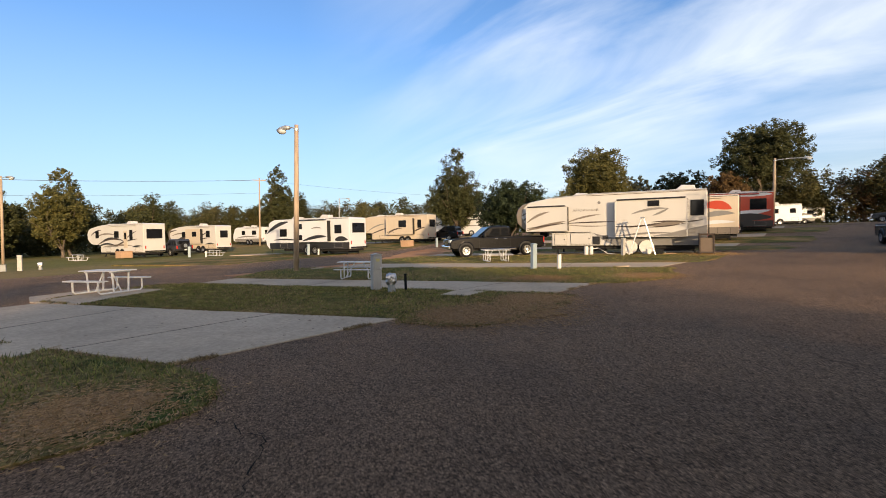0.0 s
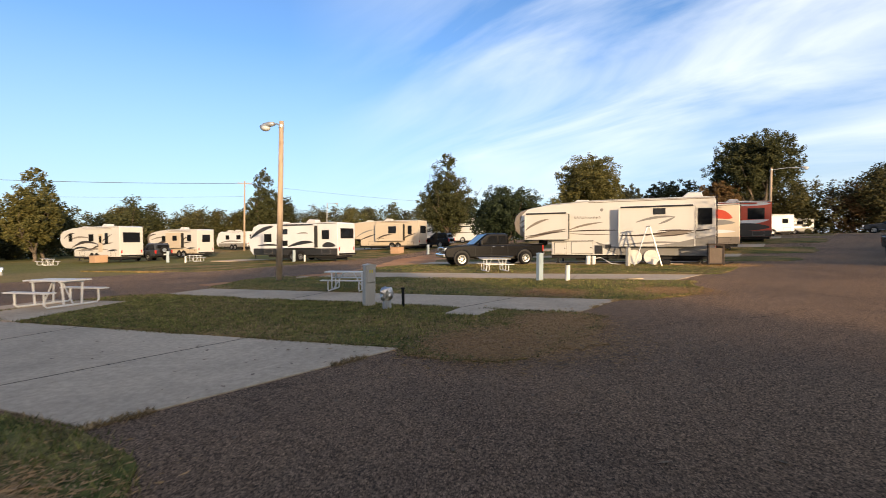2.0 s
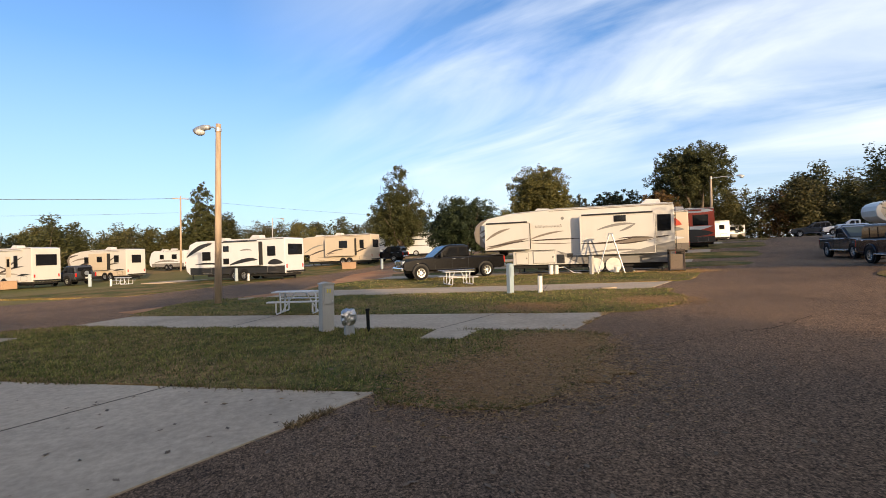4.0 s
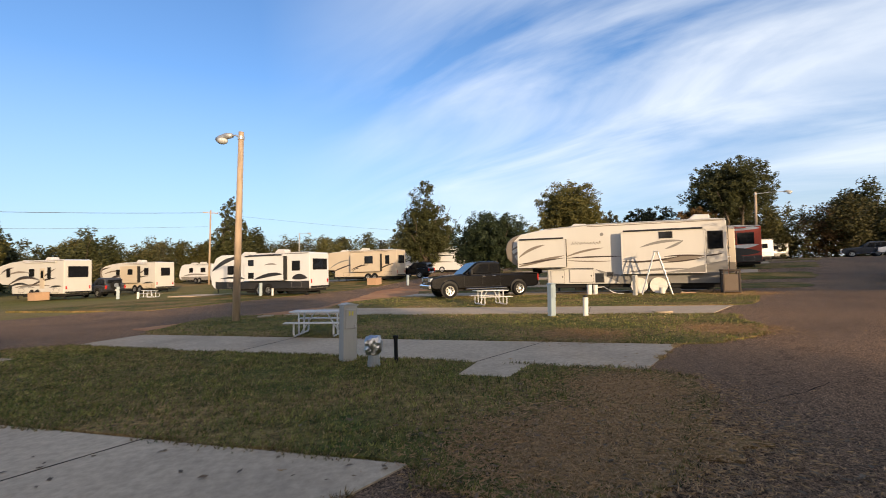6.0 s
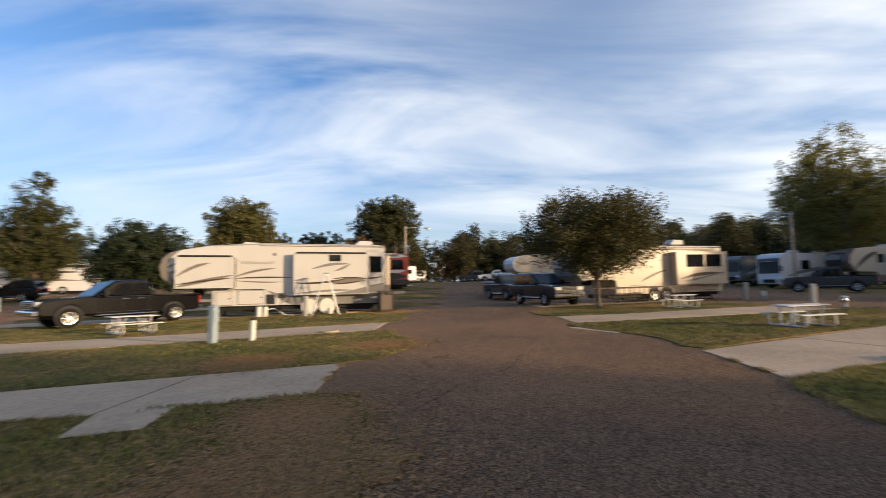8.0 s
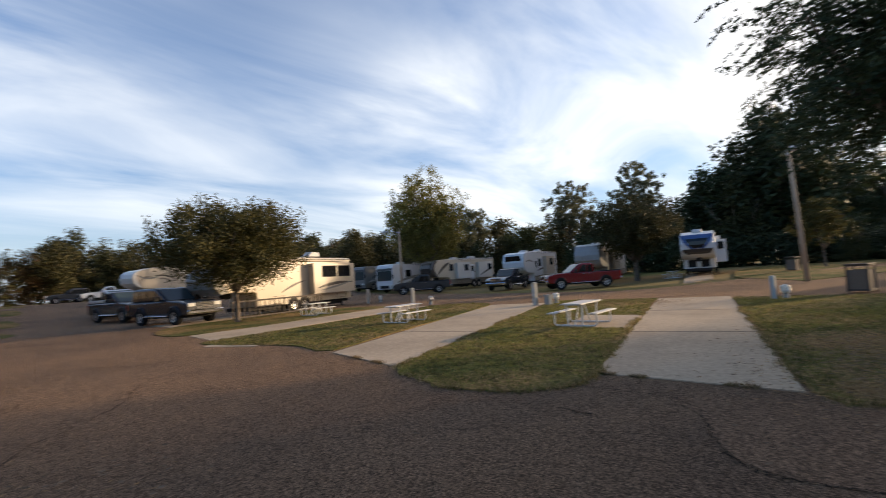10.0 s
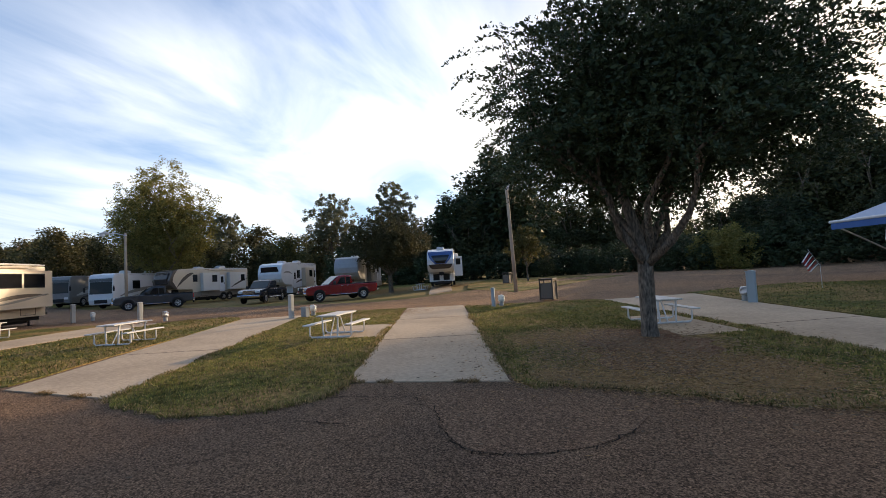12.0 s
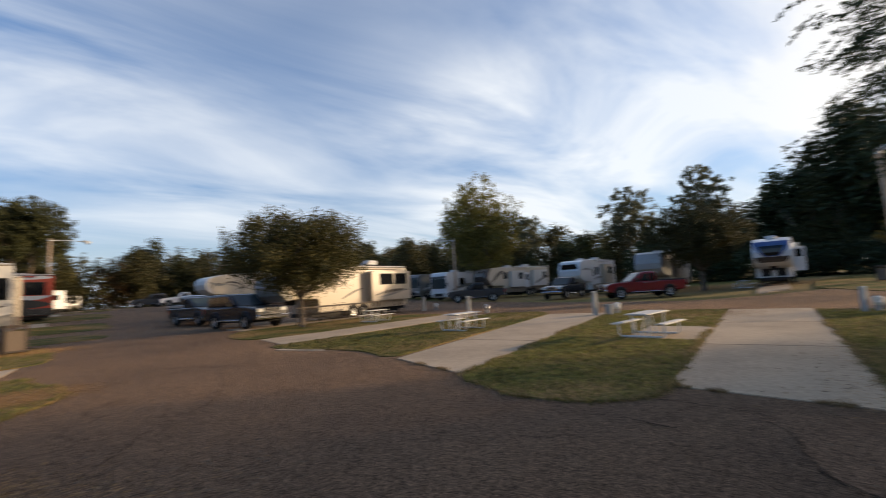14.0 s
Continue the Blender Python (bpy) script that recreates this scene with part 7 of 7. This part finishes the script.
lad.matrix_basis = up_pose(11.6, 24.6, HEAD, 0.02, 1.5)
crate = thing("water_filter", "small white water softener unit on the grass", "water filter")
part("tank", tube([(0, 0, 0), (0, 0, 0.5)], 0.13, 12), PVC, crate)
part("tank", tube([(0.3, 0, 0), (0.3, 0, 0.5)], 0.11, 12), PVC, crate)
part("hose", tube([(0.3, 0, 0.35), (0.7, 0.1, 0.4), (1.2, 0.15, 0.1), (1.8, 0.1, 0.03)], 0.025, 6), PVC, crate)
crate.matrix_basis = up_pose(9.1, 26.6, -28, 0.02, 2)
junk = thing("toolbox", "dark toolbox lying under a trailer", "toolbox")
part("box", box((0, 0, 0.14), (0.4, 0.25, 0.26), 0.02), TRIM_DARK, junk)
part("handle", tube([(-0.1, 0, 0.28), (0, 0, 0.33), (0.1, 0, 0.28)], 0.015, 6), TRIM_DARK, junk)
junk.matrix_basis = up_pose(12.6, 24.6, HEAD, 0.02)


bucket = thing("bucket", "small white plastic bucket beside a ladder", "bucket")
part("pail", tube([(0, 0, 0), (0, 0, 0.3)], 0.12, 14, 0.15), PVC, bucket)
part("handle", tube([(-0.15, 0, 0.29), (-0.1, 0.05, 0.38), (0.1, 0.05, 0.38), (0.15, 0, 0.29)], 0.008, 5), ALU, bucket)
bucket.matrix_basis = up_pose(12.15, 25.0, 0, 0.02)
board = thing("board", "short reddish board lying in the grass", "board")
part("plank", box((0, 0, 0.03), (0.7, 0.2, 0.05), 0.006), BRICK_TAN, board)
part("cleat", box((0.2, 0, 0.07), (0.06, 0.2, 0.03), 0.004), PVC, board)
board.matrix_basis = up_pose(13.1, 24.5, HEAD, 0.02)


def steps(x, y, label):
    t = thing("entry_steps", label, "steps")
    part("block", box((0, 0, 0.35), (1.1, 1.2, 0.7), 0.02), BRICK_TAN, t)
    part("tread", box((0, 0, 0.73), (1.16, 1.26, 0.06), 0.01), BRICK_TAN, t)
    t.matrix_basis = up_pose(x, y, HEAD)


steps(-34.0, 51.2, "tan boxed entry steps at a trailer door")
steps(-2.8, 53.5, "tan boxed entry steps at a trailer door")


# ---- lamp posts, utility pole and wires ----
def lamp_post(label, h, heading_bits, wood=True, r=0.13):
    t = thing("street_lamp", label, "lamp post", "lamp posts")
    part("pole", tube([(0, 0, -0.3), (0, 0, h * 0.5), (0, 0, h)], r, 14, r * 0.72), WOODPOLE if wood else PED_GREY, t, smooth=True)
    armlen = heading_bits
    a = tube([(0, 0, h - 0.22), (armlen * 0.5, 0, h - 0.08), (armlen, 0, h - 0.1)], 0.03, 8)
    part("bracket", a, LAMP_GREY, t)
    hd = bmesh.new()
    add_tube(hd, [(armlen - 0.1, 0, h - 0.08), (armlen + 0.15, 0, h - 0.06), (armlen + 0.42, 0, h - 0.12), (armlen + 0.55, 0, h - 0.2)], 0.09, 10, 0.16)
    head = part("lamp_head", hd, LAMP_GREY, t, smooth=True)
    bm = bmesh.new()
    bmesh.ops.create_uvsphere(bm, u_segments=14, v_segments=7, radius=0.17)
    for v in bm.verts:
        v.co = Vector((v.co.x * 1.2 + armlen + 0.36, v.co.y, v.co.z * 0.75 + h - 0.22))
    part("lens", bm, LENS, head, "clear lamp globe", True)
    part("clamp", tube([(0, 0, h - 0.28), (0, 0, h - 0.16)], r * 0.9, 12), LAMP_GREY, t)
    return t


lamp_post("wooden lamp post with a short arm and grey lamp head", 6.75, 0.55).matrix_basis = up_pose(-6.6, 20.7, 150, 0, 2.4)
lamp_post("wooden lamp post beside the loop road", 6.9, 0.5).matrix_basis = up_pose(23.1, -13.9, 160, 0, 0, 2.0)
lamp_post("pale lamp post with a long arm by the far road", 7.3, 2.6, True, 0.14).matrix_basis = up_pose(36.3, 46.6, -25, 0, 2)
lamp_post("tall thin lamp post behind trailers", 8.6, 1.6, False, 0.11).matrix_basis = up_pose(-18.1, 92.6, -10, 0, 2)
lamp_post("wooden lamp post across the road", 8.5, 0.6).matrix_basis = up_pose(-41.9, 45.5, 0, 0, 2)
lamp_post("wooden lamp post in front of parked trailers", 6.6, 1.2).matrix_basis = up_pose(46.0, 9.5, 100, 0, 0, 0)
util = thing("utility_pole", "wooden utility pole with a crossarm among trees", "utility pole")
part("pole", tube([(0, 0, -0.3), (0, 0, 11.6)], 0.16, 10, 0.11), WOODPOLE, util, smooth=True)
part("crossarm", box((0, 0, 11.2), (2.2, 0.1, 0.12), 0.01), WOODPOLE, util)
for x in (-1, -0.5, 0.5, 1):
    part("insulator", tube([(x, 0, 11.26), (x, 0, 11.42)], 0.05, 8), LAMP_GREY, util)
util.matrix_basis = up_pose(-29.2, 79.3, 20, 0, 2)


def cable(a, b, sag, r=0.02):
    a, b = Vector(a), Vector(b)
    pts = [a.lerp(b, k / 24) - Vector((0, 0, sag * 4 * (k / 24) * (1 - k / 24))) for k in range(25)]
    ob = part("overhead_cable", tube(pts, r, 5), WIRE, None)
    return tagged(ob, "dark overhead cable sagging between poles", "cable", "overhead cables")


cable((-29.2, 79.3, 11.8), (-118, 50, 15), 1.6, 0.035)
cable((-29.2, 79.3, 9.6), (-118, 50, 12), 1.4, 0.015)
cable((-29.2, 79.3, 11.8), (60, 112, 9), 1.8, 0.016)

# ---- grass on the nearest lawns ----
grass("g1", 60000, 0.02, 0.07, 51, 0.44, None, WORN_SPOTS["g1"])
grass("g0", 30000, 0.03, 0.10, 52, 0.3, None, WORN_SPOTS["g0"])
grass("g8", 34000, 0.02, 0.055, 53, 0.18)
grass("g9", 54000, 0.018, 0.06, 54, 0.36, (5.2, -3.5, 1.5), WORN_SPOTS["g9"])
grass("g2", 16000, 0.025, 0.07, 55, 0.2, None, WORN_SPOTS["g2"])
grass("g7", 12000, 0.025, 0.07, 56, 0.25)
grass("g10", 9000, 0.025, 0.07, 57, 0.2)
grass("g3", 8000, 0.025, 0.07, 58, 0.25)


def weeds(a, b, count, seed):
    """Dry weeds and grit in the joint between a pad and the road."""
    rnd = random.Random(seed)
    a, b = Vector(a), Vector(b)
    verts, faces = [], []
    side = (b - a).normalized().orthogonal()
    for k in range(count):
        q = rnd.random()
        if noise.noise(Vector((q * 6, seed, 0))) < 0.05:
            continue
        p = a.lerp(b, q) + side * rnd.gauss(0, 0.035)
        u, v, hgt = rnd.uniform(0, 6.283), rnd.uniform(0, 6.283), rnd.uniform(0.01, 0.06)
        i, z = len(verts), height(p.x, p.y) + 0.004
        verts += [(p.x - 0.008 * math.cos(u), p.y - 0.008 * math.sin(u), z), (p.x + 0.008 * math.cos(u), p.y + 0.008 * math.sin(u), z), (p.x + hgt * math.cos(v), p.y + hgt * math.sin(v), z + hgt)]
        faces.append((i, i + 1, i + 2))
    tagged(raw_part("weeds", verts, faces, BLADE_DRY), "dry weeds and dirt along a pavement joint", "weeds", kind="stuff")


weeds((-3.75, 4.95), (-1.05, 7.6), 2600, 5)
weeds((2.45, 10.1), (4.15, 11.9), 1200, 6)
weeds((5.95, 2.22), (4.4, 0.38), 1500, 7)
weeds((9.5, 7.0), (7.4, 5.3), 1200, 8)
tufts("g1", 9000, 61)
tufts("g0", 6000, 62)
tufts("g8", 8000, 63)
tufts("g9", 8000, 64)
tufts("g2", 5000, 65)
